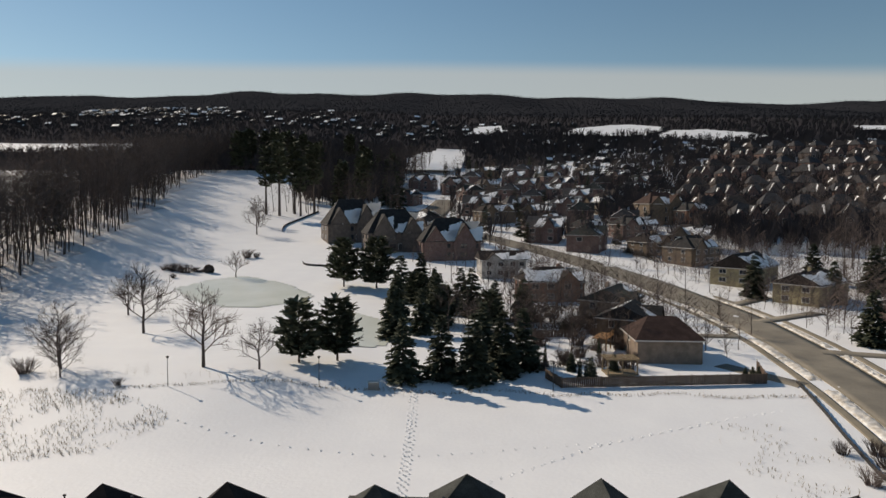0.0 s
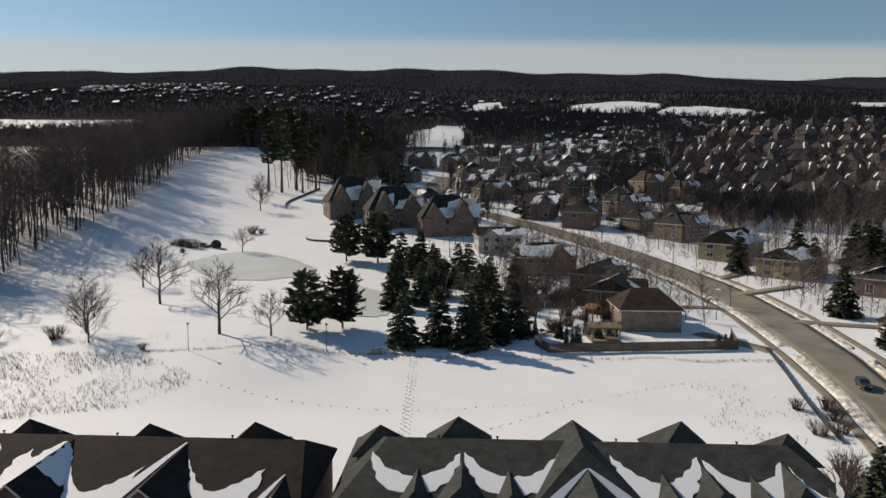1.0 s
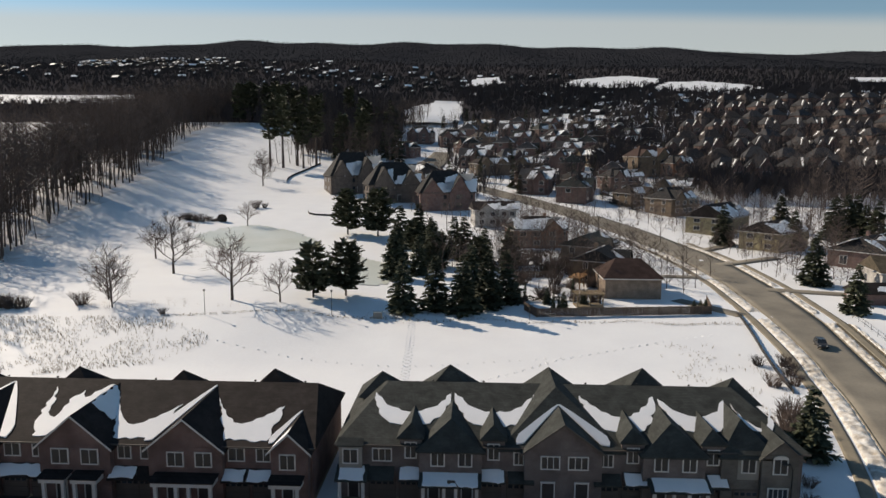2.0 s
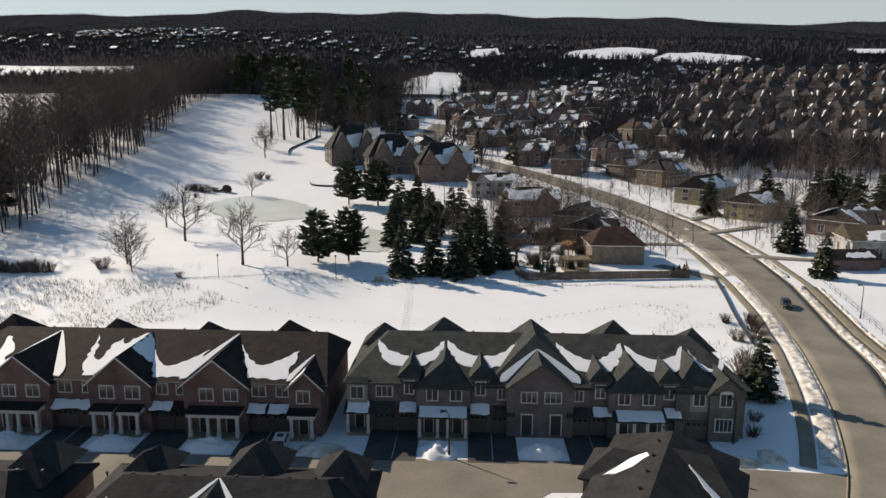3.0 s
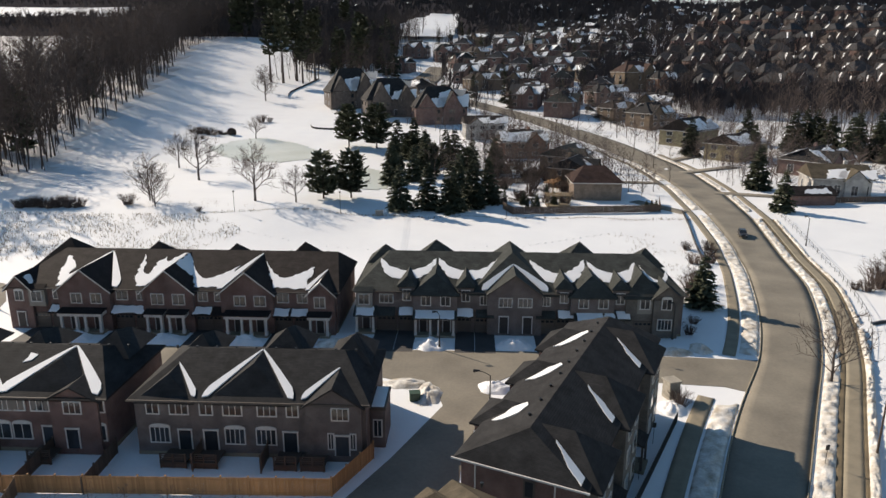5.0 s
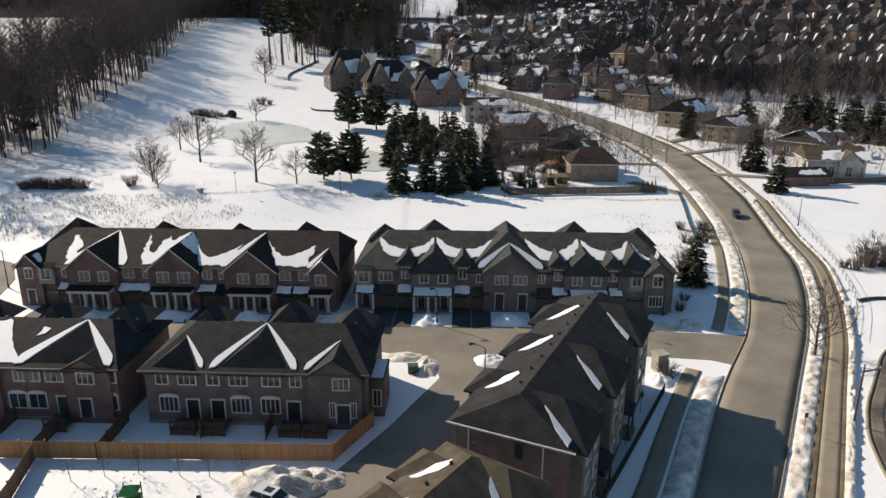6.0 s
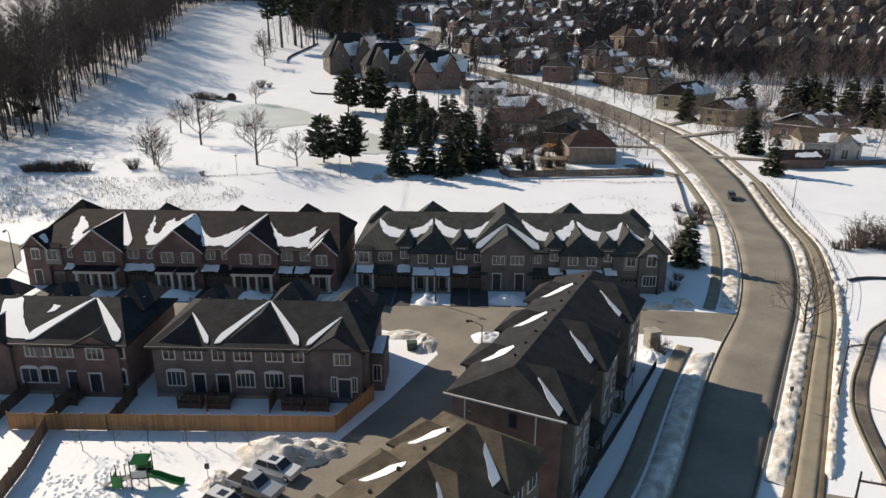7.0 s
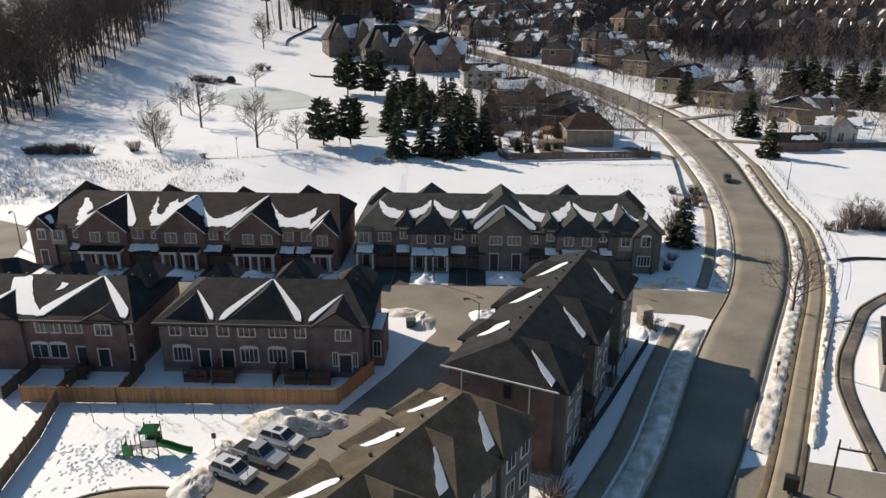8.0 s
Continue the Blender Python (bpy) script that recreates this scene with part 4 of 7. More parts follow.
# ---- trees ----
def limb(s, p, d, ln, r, rnd, depth, bend=0.25, kids=4, sides=3, up=0.25, shrink=0.62):
    """A limb in two bent pieces, with side limbs."""
    mid = p + d * ln * 0.5
    d2 = (d + Vector((rnd.uniform(-bend, bend), rnd.uniform(-bend, bend), up * rnd.random()))).normalized()
    end = mid + d2 * ln * 0.5
    s.tube(p, mid, r, r * 0.75, sides, False)
    s.tube(mid, end, r * 0.75, r * 0.35, sides, False)
    if depth <= 0:
        return
    for k in range(kids):
        t = 0.3 + 0.7 * (k + rnd.random()) / kids
        q = p.lerp(mid, t * 2) if t < 0.5 else mid.lerp(end, t * 2 - 1)
        a = rnd.uniform(0, 2 * math.pi)
        o = d2.orthogonal().normalized()
        o = (Matrix.Rotation(a, 3, d2) @ o)
        nd = (d2 * rnd.uniform(0.55, 0.95) + o * rnd.uniform(0.5, 0.95) + Vector((0, 0, up * 0.5))).normalized()
        limb(s, q, nd, ln * shrink * rnd.uniform(0.75, 1.1), max(r * 0.56, 0.022), rnd, depth - 1, bend, kids, sides, up, shrink)


def bare_meshes(seed, height, crown_from, spread_, limbs, kids, r=0.2, depth=2, sides=3):
    """Trunk and crown of a leafless tree."""
    rnd = random.Random(seed)
    trunk, crown = Shape(), Shape()
    p = Vector((0, 0, -0.3))
    n = 5
    pts = [p]
    for k in range(1, n + 1):
        pts.append(Vector((rnd.uniform(-0.02, 0.02) * height, rnd.uniform(-0.02, 0.02) * height, height * 0.92 * k / n)))
    for k in range(n):
        trunk.tube(pts[k], pts[k + 1], r * (1 - k / n * 0.85), r * (1 - (k + 1) / n * 0.85), 6, False)
    for k in range(limbs):
        t = crown_from + (1 - crown_from) * (k + rnd.random() * 0.8) / limbs
        i = min(n - 1, int(t * n))
        q = pts[i].lerp(pts[i + 1], t * n - i)
        a = k * 2.4 + rnd.uniform(-0.4, 0.4)
        rise = rnd.uniform(0.55, 1.0)
        d = Vector((math.cos(a), math.sin(a), rise)).normalized()
        ln = height * spread_ * (1.15 - 0.75 * (t - crown_from) / (1 - crown_from)) * rnd.uniform(0.8, 1.15)
        limb(crown, q, d, ln, r * 0.42 * (1.1 - t * 0.7), rnd, depth, kids=kids, sides=sides)
    tm, cm = trunk.mesh("trunk", True), crown.mesh("crown")
    tm.materials.append(BARK)
    cm.materials.append(TWIG)
    return tm, cm


def plant(name, meshes, x, y, size, turn, label, category, group="", lift=0.0, z=None):
    m = pose(x, y, (land(x, y) if z is None else z) + lift, 0, 0, turn) @ Matrix.Diagonal((size, size, size, 1))
    t = thing(name, m, label, category, group)
    for nm, me in zip(("trunk", "crown"), meshes):
        part(nm, me, None, t)
    return t


def conifer_meshes(seed, height, width, layers=16, per=11, pine=False, foot=0.13):
    """Trunk and crown of a spruce, or of a pine with open tufts of needles."""
    rnd = random.Random(seed)
    trunk, crown = Shape(), Shape()
    trunk.tube((0, 0, -0.3), (0, 0, height * 0.96), 0.02 * height, 0.01, 7)
    for k in range(layers):
        t = (k + 0.3) / layers
        z = height * (0.05 + 0.93 * t) if not pine else height * (foot + (0.97 - foot) * t)
        if pine:
            rad = width * (0.28 + 0.9 * math.sin(math.pi * min(1, t * 0.72 + 0.26))) * rnd.uniform(0.7, 1.1)
        else:
            rad = width * 1.05 * (1 - t) ** 0.8 * rnd.uniform(0.82, 1.12) + 0.1
        m = max(5, int(per * (1 - 0.55 * t)))
        z_mid, step = z, height * 0.9 / layers
        for j in range(m):
            a = 2 * math.pi * (j + rnd.random() * 0.8) / m
            r = rad * rnd.uniform(0.72, 1.1)
            drop = -0.22 * r if not pine else rnd.uniform(0.0, 0.35) * r
            c, sn = math.cos(a), math.sin(a)
            z = z_mid + step * rnd.uniform(-0.6, 0.5)
            base, tip = Vector((0, 0, min(z, height * 0.97))), Vector((c * r, sn * r, z + drop))
            crown.tube(base, tip, 0.05, 0.015, 3, False)
            tufts = 5 if not pine else 6
            for q in range(tufts):
                f = 0.22 + 0.8 * (q + rnd.random() * 0.6) / tufts
                o = base.lerp(tip, f)
                sz = min(height, 15) * (0.06 * (1.1 - 0.6 * t) if not pine else 0.058) * rnd.uniform(0.7, 1.25)
                for w in range(3):
                    b = a + rnd.uniform(-1.1, 1.1)
                    tl = rnd.uniform(-0.5, 0.25) if not pine else rnd.uniform(-0.2, 0.8)
                    e = o + Vector((math.cos(b), math.sin(b), tl)) * sz * 1.5
                    sd = Vector((-math.sin(b), math.cos(b), rnd.uniform(-0.8, 0.8))) * sz * 0.6
                    crown.poly([o - sd * 0.6, e - sd * 0.2, e + sd * 0.5, o + sd])
    tm, cm = trunk.mesh("trunk", True), crown.mesh("crown")
    tm.materials.append(BARK)
    cm.materials.append(NEEDLE)
    return tm, cm


ROUND_TREES = [bare_meshes(10 + k, 10, 0.2, 0.42, 15, 6, 0.27, 2) for k in range(3)]
WOOD_TREES = [bare_meshes(30 + k, 18, 0.22, 0.24, 13, 4, 0.155, 2) for k in range(6)]
VASE_TREES = [bare_meshes(50 + k, 10, 0.10, 0.46, 18, 5, 0.2, 2) for k in range(3)]
YARD_TREES = [bare_meshes(70 + k, 9, 0.25, 0.36, 8, 4, 0.13, 2) for k in range(4)]
SPRUCES = [conifer_meshes(80 + k, 12, 3.3) for k in range(3)]
PINES = [conifer_meshes(90 + k, 12, 3.9, 14, 11, True) for k in range(3)]
FAR_SPRUCES = [conifer_meshes(100 + k, 12, 2.3, 11, 6) for k in range(2)]
TALL_PINES = [conifer_meshes(120 + k, 26, 2.6, 12, 5, True, 0.42) for k in range(3)]
FAR_PINES = [conifer_meshes(110 + k, 16, 2.6, 11, 5, True) for k in range(2)]

for k, (x, y, h, kind) in enumerate(((-49.6, 63.6, 14.0, 0), (-76.6, 95.3, 14.5, 1), (-93, 120, 10.5, 2), (-39, 63.4, 8.4, 1), (-115, 299, 15, 0), (-124, 330, 15, 1), (-88, 190, 9, 2))):
    plant("bare_tree", ROUND_TREES[kind], x, y, h / 10, k * 73, "leafless spreading tree standing in snow by the pond", "tree", "trees by the pond")
plant("bare_tree", VASE_TREES[1], 50.3, -27.6, 0.95, 30, "leafless vase-shaped street tree in the snowbank", "tree")
for k, (x, y, h) in enumerate(((78.6, 11.6, 6.2), (82.2, 12.0, 5.2))):
    plant("bare_tree", ROUND_TREES[k], x, y, h / 10, k * 80, "low round leafless tree on the open snow", "tree", "round trees on the snow field")
for k, (x, y, h) in enumerate(((-72.3, 56.1, 8.4), (-76.5, 62.5, 11.5), (-74.8, 60.5, 9.5))):
    plant("bare_tree", VASE_TREES[k], x, y, h / 10, k * 100, "leafless tree with steep fine branches in snow", "tree", "trees by the pond")
for k, (x, y, h) in enumerate(((-33.4, 70.5, 12.5), (-26.8, 75.0, 13.0), (-44.6, 175, 17), (-33.0, 174, 18), (-16.5, 140, 11), (-7.0, 117, 10), (4.5, 110, 10), (13.5, 118, 9))):
    plant("pine_tree", PINES[k % 3], x, y, h / 12, k * 65, "dark green pine with open crown on the pond bank", "tree", "pines by the pond")
for k, (x, y, h) in enumerate(((-12.3, 63.0, 12.6), (-5.4, 65.4, 12.4), (0.6, 62.8, 13.2), (6.1, 68.1, 13.0), (10.2, 73, 12.5), (2.5, 77, 13.0))):
    plant("spruce_tree", SPRUCES[k % 3], x, y, h / 12, k * 77, "dense dark green spruce by the house fences", "tree", "spruces by the fence")
for k, (x, y, h) in enumerate(((14.8, 75.2, 4.6), (20.2, 65.8, 4.4), (21.4, 66.2, 4.0), (27, 84, 4.2))):
    m = pose(x, y, land(x, y), 0, 0, k * 50) @ Matrix.Diagonal((h / 26, h / 26, h / 12, 1))
    t = thing("cedar_tree", m, "narrow dark green cedar in a snowy garden", "tree", "garden cedars")
    for nm, me in zip(("trunk", "crown"), SPRUCES[k % 3]):
        part(nm, me, None, t)


def stand(name, meshes, spots, size, label):
    """Trees too many to pick apart, joined into one mesh."""
    vs, fs, n = [], [], 0
    for k, (x, y) in enumerate(spots):
        q = size(k)
        a = k * 0.83
        c, s_ = math.cos(a), math.sin(a)
        for me in meshes[k % len(meshes)]:
            co = np.empty(len(me.vertices) * 3)
            me.vertices.foreach_get("co", co)
            co = co.reshape(-1, 3) * q
            vs.append(np.stack([co[:, 0] * c - co[:, 1] * s_ + x, co[:, 0] * s_ + co[:, 1] * c + y, co[:, 2] + land(x, y)], 1))
            fs += [tuple(i + n for i in p.vertices) for p in me.polygons]
            n += len(co)
    sh = Shape()
    sh.v, sh.f = np.concatenate(vs).tolist(), fs
    return solid(name, sh, TWIG, label, "trees", kind="stuff")


def scatter(n, seed, x0, x1, y0, y1, ok, gap):
    rnd, out, tries = random.Random(seed), [], 0
    while len(out) < n and tries < n * 60:
        tries += 1
        x, y = rnd.uniform(x0, x1), rnd.uniform(y0, y1)
        if ok(x, y) and all((x - a) ** 2 + (y - b) ** 2 > gap * gap for a, b in out):
            out.append((x, y))
    return out


LIGHT_TREES = [bare_meshes(130 + k, 18, 0.35, 0.25, 10, 5, 0.15, 1) for k in range(5)]


def edge_gap(x, y):
    return float(np.interp(y, WOOD_EDGE_Y, WOOD_EDGE_X)) - x


for k, (x, y) in enumerate(scatter(150, 5, -300, -130, 62, 560, lambda x, y: in_left_wood(x, y) and edge_gap(x, y) < 28, 3.0)):
    plant("bare_tree", WOOD_TREES[k % 6], x, y, 1.75 + 0.75 * ((k * 37) % 10) / 10, k * 47, "tall leafless tree at the edge of the wood", "tree", "trees of the wood")


def sprays(name, spots, h0, h1, label, seed, arms=26, stem=0.011, wide=0.2, material=None, low=0.28, stout=1.0):
    """Leafless trees too many to pick apart: a stem each, with thin rising branches that fork."""
    r = np.random.RandomState(seed)
    v, f = [], []
    for x, y in spots:
        z, h = land(x, y), r.uniform(h0, h1)
        lx, ly = r.uniform(-0.1, 0.1, 2) * h
        w = stem * h
        i = len(v)
        v += [(x - w, y - w * 0.6, z - 0.3), (x + w, y - w * 0.6, z - 0.3), (x, y + w, z - 0.3), (x + lx, y + ly, z + h * 0.95)]
        f += [(i, i + 1, i + 3), (i + 1, i + 2, i + 3), (i + 2, i, i + 3)]
        for k in range(arms):
            t = low + (0.95 - low) * (k + r.rand()) / arms
            a = k * 2.4 + r.uniform(-0.6, 0.6)
            q = h * wide * (1.25 - 0.85 * t) * r.uniform(0.55, 1.15)
            c, s_ = math.cos(a), math.sin(a)
            bx, by, bz = x + lx * t, y + ly * t, z + h * t
            ex, ey, ez = bx + c * q, by + s_ * q, bz + q * r.uniform(0.5, 1.3)
            bw = 0.0045 * stout * h * r.uniform(0.6, 1.2)
            i = len(v)
            v += [(bx, by, bz - bw), (bx - s_ * bw, by + c * bw, bz + bw), (ex, ey, ez)]
            f.append((i, i + 1, i + 2))
            for j in range(2):
                u = r.uniform(0.35, 0.85)
                mx, my, mz = bx + (ex - bx) * u, by + (ey - by) * u, bz + (ez - bz) * u
                b = a + r.uniform(-1.2, 1.2)
                g = q * r.uniform(0.35, 0.7)
                i = len(v)
                v += [(mx, my, mz - bw * 0.7), (mx - math.sin(b) * bw * 0.7, my + math.cos(b) * bw * 0.7, mz + bw * 0.7), (mx + math.cos(b) * g, my + math.sin(b) * g, mz + g * r.uniform(0.4, 1.5))]
                f.append((i, i + 1, i + 2))
    s = Shape()
    s.v, s.f = v, f
    return solid(name, s, material or TWIG, label, "trees", kind="stuff")


stand("wood_trees", LIGHT_TREES, scatter(110, 6, -420, -150, 70, 640, lambda x, y: in_left_wood(x, y) and 12 < edge_gap(x, y) < 90, 3.6), lambda k: 1.7 + 0.8 * ((k * 37) % 10) / 10, "tall leafless trees inside the wood")
sprays("wood_thicket", scatter(640, 61, -420, -130, 62, 640, lambda x, y: in_left_wood(x, y) and edge_gap(x, y) < 44, 2.6) + scatter(150, 63, -420, -160, 62, 640, lambda x, y: in_left_wood(x, y) and 36 < edge_gap(x, y) < 170, 3.6), 20, 43, "dense leafless trees filling the wood", 61, 30, stem=0.007, wide=0.22, low=0.26)
sprays("wood_brush", scatter(420, 62, -300, -130, 62, 640, lambda x, y: in_left_wood(x, y) and edge_gap(x, y) < 14, 1.4), 1.5, 5, "leafless brush along the edge of the wood", 62, 14, wide=0.42, low=0.02)
for k, (x, y) in enumerate(scatter(18, 8, -230, -80, 375, 640, lambda x, y: not in_left_wood(x, y) and ((y > 378 and x > -134) or y > 548), 5)):
    plant("pine_tree", FAR_PINES[k % 2], x, y, 1.8 + 0.6 * ((k * 13) % 7) / 7, k * 61, "tall dark pine among the leafless trees", "tree", "pines behind the slope")
for k, (x, y, q) in enumerate(((-131, 368, 1.7), (-122.5, 368, 1.9), (-116, 380, 1.8), (-110, 372, 1.5), (-104, 384, 1.8))):
    plant("pine_tree", TALL_PINES[k % 3], x, y, q, k * 61, "tall pine with bare lower trunk at the top of the slope", "tree", "pines behind the slope")
for k, (x, y) in enumerate(scatter(15, 9, -110, -45, 395, 600, lambda x, y: True, 6)):
    plant("spruce_tree", FAR_SPRUCES[k % 2], x, y, 1.9 + 0.6 * ((k * 13) % 7) / 7, k * 61, "dark spruce in the belt behind the houses", "tree", "spruces behind the houses")
for k, (x, y) in enumerate(scatter(36, 10, 138, 300, 185, 300, lambda x, y: x < 150 + (y - 150) * 1.1 and x > 128 + (y - 185) * 0.35, 5)):
    plant("bare_tree", LIGHT_TREES[k % 5], x, y, 1.2 + 0.5 * ((k * 29) % 9) / 9, k * 53, "tall leafless tree in the snowy wood lot", "tree", "trees of the wood lot")
for k, (x, y, h) in enumerate(((92.2, 167, 15), (90.5, 97, 13.5), (85.4, 68, 11), (113, 158, 14), (150, 160, 17), (155, 165, 18), (146, 167, 17), (165, 168, 18), (159, 158, 15), (170, 160, 17), (136, 177, 17), (143, 182, 17), (151, 190, 16), (124, 194, 15), (147, 176, 14), (43.1, -0.6, 9.2), (160, 150, 15), (166, 155, 14), (172, 150, 15), (178, 158, 14))):
    plant("spruce_tree", SPRUCES[k % 3], x, y, h / 12, k * 77, "dark green spruce in a snowy front yard", "tree", "spruces by the road")
for k, (x, y, h) in enumerate(((25.7, 138, 14), (46, 177, 13), (67.6, 107, 9), (70.4, 168, 12), (70, 135.5, 9), (22, 89, 11), (58.8, 91.6, 8), (16, 320, 16), (50, 233, 14), (74, 234, 13), (28, 95, 12), (31, 92, 11), (33, 84, 10), (86, 118, 8), (92, 140, 8), (41.8, 1.5, 7.0), (30.5, 150, 12))):
    plant("bare_tree", YARD_TREES[k % 4], x, y, h / 9, k * 57, "leafless young tree in a snowy yard by the road", "tree", "yard trees")

sprays("wood_lot", scatter(210, 12, 130, 470, 185, 460, lambda x, y: x > 132 + (y - 185) * 0.3 and x < 0.72 * (y + 110), 3.4), 18, 31, "leafless trees of the snowy wood lot and gardens", 12, 16, stem=0.009, low=0.45, stout=1.0)
sprays("garden_trees", scatter(900, 13, -30, 420, 205, 640, lambda x, y: x < 0.68 * (y + 80) and math.hypot(x - 45, y - 245) > 12 and noise.noise((x * 0.9, y * 0.9, 3)) > (0.14 if x > 40 + 0.22 * (y - 200) and y > 400 else 0.28), 3.6), 8, 18, "leafless garden trees standing among the houses", 13, 26, wide=0.3, low=0.12, stout=1.5)
sprays("yard_brush", scatter(190, 14, 8, 64, 84, 230, lambda x, y: road_gap(x, y) > 15 and math.hypot(x - 40, y - 85) > 11, 4.0), 4, 11, "leafless brush and small trees in the yards", 14, 24, wide=0.36, low=0.08, stout=1.6)
sprays("slope_trees", scatter(420, 15, -240, -45, 372, 660, lambda x, y: not in_left_wood(x, y) and ((y > 374 and x > -136) or y > 545), 3.6), 17, 29, "leafless trees mixed with pines behind the slope", 15, 26)
sprays("bank_brush", scatter(60, 16, -80, -8, 54.5, 59.5, lambda x, y: abs(y - 57 - 1.5 * math.sin(x * 0.2)) < 1.2, 0.5) + scatter(40, 17, -92, -62, 112, 128, lambda x, y: abs(math.hypot(x + 60, y - 100) - 30) < 2.5, 0.6), 0.6, 1.7, "dry brush and reeds along the pond path", 16, 14, wide=0.5, low=0.02, material=GRASS)
sprays("verge_trees", scatter(250, 18, 84, 190, 92, 270, lambda x, y: x > 88 + abs(y - 140) * 0.1 and all(math.hypot(x - a, y - b) > 13 for a, b in ((100, 195), (108, 162), (122, 128), (110, 92), (94, 238))), 3.6), 5, 13, "leafless yard trees and brush beside the road", 18, 26, wide=0.34, low=0.1, stout=1.6)

sprays("yard_bushes", scatter(260, 26, -10, 132, 92, 340, lambda x, y: road_gap(x, y) > 11 and x > -20 + (y - 100) * 0.05, 3.0), 1.2, 3.4, "leafless bushes and hedges in the snowy yards", 26, 26, wide=0.6, low=0.02, stout=3.0)
sprays("estate_trees", scatter(70, 19, 118, 330, 272, 352, lambda x, y: y > 276 + (x - 120) * 0.12 and x < 0.7 * (y + 100), 3.2) + scatter(210, 20, 130, 560, 352, 760, lambda x, y: 118 + (y - 300) * 0.2 < x < 0.7 * (y + 100), 8.0), 12, 22, "tall leafless trees in front of the hillside rows", 19, 28, wide=0.26, low=0.2, stout=1.5)
sprays("street_trees", scatter(190, 23, 10, 130, 88, 330, lambda x, y: road_gap(x, y) > 12, 6.0), 5, 12, "leafless street and garden trees", 23, 40, wide=0.42, low=0.2, stout=1.8)
for k, (x, y) in enumerate(scatter(8, 24, -290, -150, 90, 420, lambda x, y: in_left_wood(x, y) and 6 < edge_gap(x, y) < 60, 14)):
    plant("pine_tree", FAR_PINES[k % 2], x, y, 1.2 + 0.5 * ((k * 13) % 7) / 7, k * 61, "dark pine standing inside the leafless wood", "tree", "pines in the wood")


# ---- houses ----
def house(x, y, w, d, turn, h, rise, roof, wall, label, hip=True, storeys=2, garage=True, chimney=True, snow=2, z=None, seed=0, trim=TRIM, plain=False, bay=True, drift=0.0):
    """A detached house with its long side along x before the turn."""
    rnd = random.Random(seed)
    t = thing("house", pose(x, y, (land(x, y) if z is None else z), 0, 0, turn), label, "house", "houses of the suburb")
    part("wall", Shape().box(-w / 2, -d / 2, -1.2, w / 2, d / 2, h), wall, t)
    part("roof", hip_roof(-w / 2, w / 2, -d / 2, d / 2, h, h + rise, 0, w * 0.27 if hip else 0, w * 0.27 if hip else 0, 0.6), roof, t)
    if not hip:
        for sx in (-1, 1):
            a = [(sx * w / 2, -d / 2, h), (sx * w / 2, d / 2, h), (sx * w / 2, 0, h + rise * 0.96)]
            part("gable_face", Shape().poly(a if sx > 0 else a[::-1]), wall, t)
    gx, gw = -w * 0.22 * (1 if seed % 2 else -1), w * 0.19
    if bay:
        part("gable_roof", gable_roof(gx, gw, h, h + rise * 0.8, -d / 2 - 0.8, -d * 0.05), roof, t)
        part("bay_wall", Shape().box(gx - gw, -d / 2 - 0.8, -1.2, gx + gw, -d / 2 + 0.2, h).poly([(gx - gw, -d / 2 - 0.8, h), (gx + gw, -d / 2 - 0.8, h), (gx, -d / 2 - 0.8, h + rise * 0.8)]), wall, t)
    if w > 19 and hip:
        for g2, k2, up in ((-gx * 1.25, gw * 1.0, 0.66),):
            part("gable_roof", gable_roof(g2, k2, h, h + rise * up, -d / 2 - 0.5, -d * 0.02 - d * 0.25 * (0.8 - up)), roof, t)
            part("bay_wall", Shape().box(g2 - k2, -d / 2 - 0.5, -1.2, g2 + k2, -d / 2 + 0.2, h).poly([(g2 - k2, -d / 2 - 0.5, h), (g2 + k2, -d / 2 - 0.5, h), (g2, -d / 2 - 0.5, h + rise * up)]), wall, t)
            kk = rise * up / k2
            snow_patch(t, [(g2 + k2 * 0.1, -d / 2 - 0.2, h + rise * up - kk * k2 * 0.1), (g2 + k2 * 0.95, -d / 2 - 0.2, h + rise * up - kk * k2 * 0.95), (g2 + k2 * 0.9, -d / 2 + 2.6, h + rise * up - kk * k2 * 0.9), (g2 + k2 * 0.2, -d / 2 + 2.2, h + rise * up - kk * k2 * 0.2)], seed=seed * 5 + int(up * 10), thick=0.1, wob=0.5)
    part("fascia", Shape().box(-w / 2 - 0.66, -d / 2 - 0.68, h - 0.22, w / 2 + 0.66, -d / 2 - 0.61, h).box(w / 2 + 0.61, -d / 2 - 0.6, h - 0.22, w / 2 + 0.68, d / 2 + 0.6, h).box(-w / 2 - 0.68, -d / 2 - 0.6, h - 0.22, -w / 2 - 0.61, d / 2 + 0.6, h), trim, t)
    ww = w * 0.11
    for s in range(storeys):
        zz = 0.9 + s * (h / storeys)
        for fx in () if not bay else ((-0.34, -0.08, 0.2, 0.4) if not plain else (-0.3, 0.28)):
            on = abs(fx * w - gx) < gw * 0.9
            window(t, fx * w, -d / 2 - (0.804 if on else 0.004), zz, ww * (1.4 if plain else 1), h / storeys * 0.5, 0, 0 if plain else 1, False, trim)
        for fy in ((-0.22, 0.22) if not plain else ()):
            window(t, w / 2 + 0.004, fy * d, zz, ww * 0.9, h / storeys * 0.5, 90, 1, False, trim)
            window(t, -w / 2 - 0.004, fy * d, zz, ww * 0.9, h / storeys * 0.5, -90, 1, False, trim)
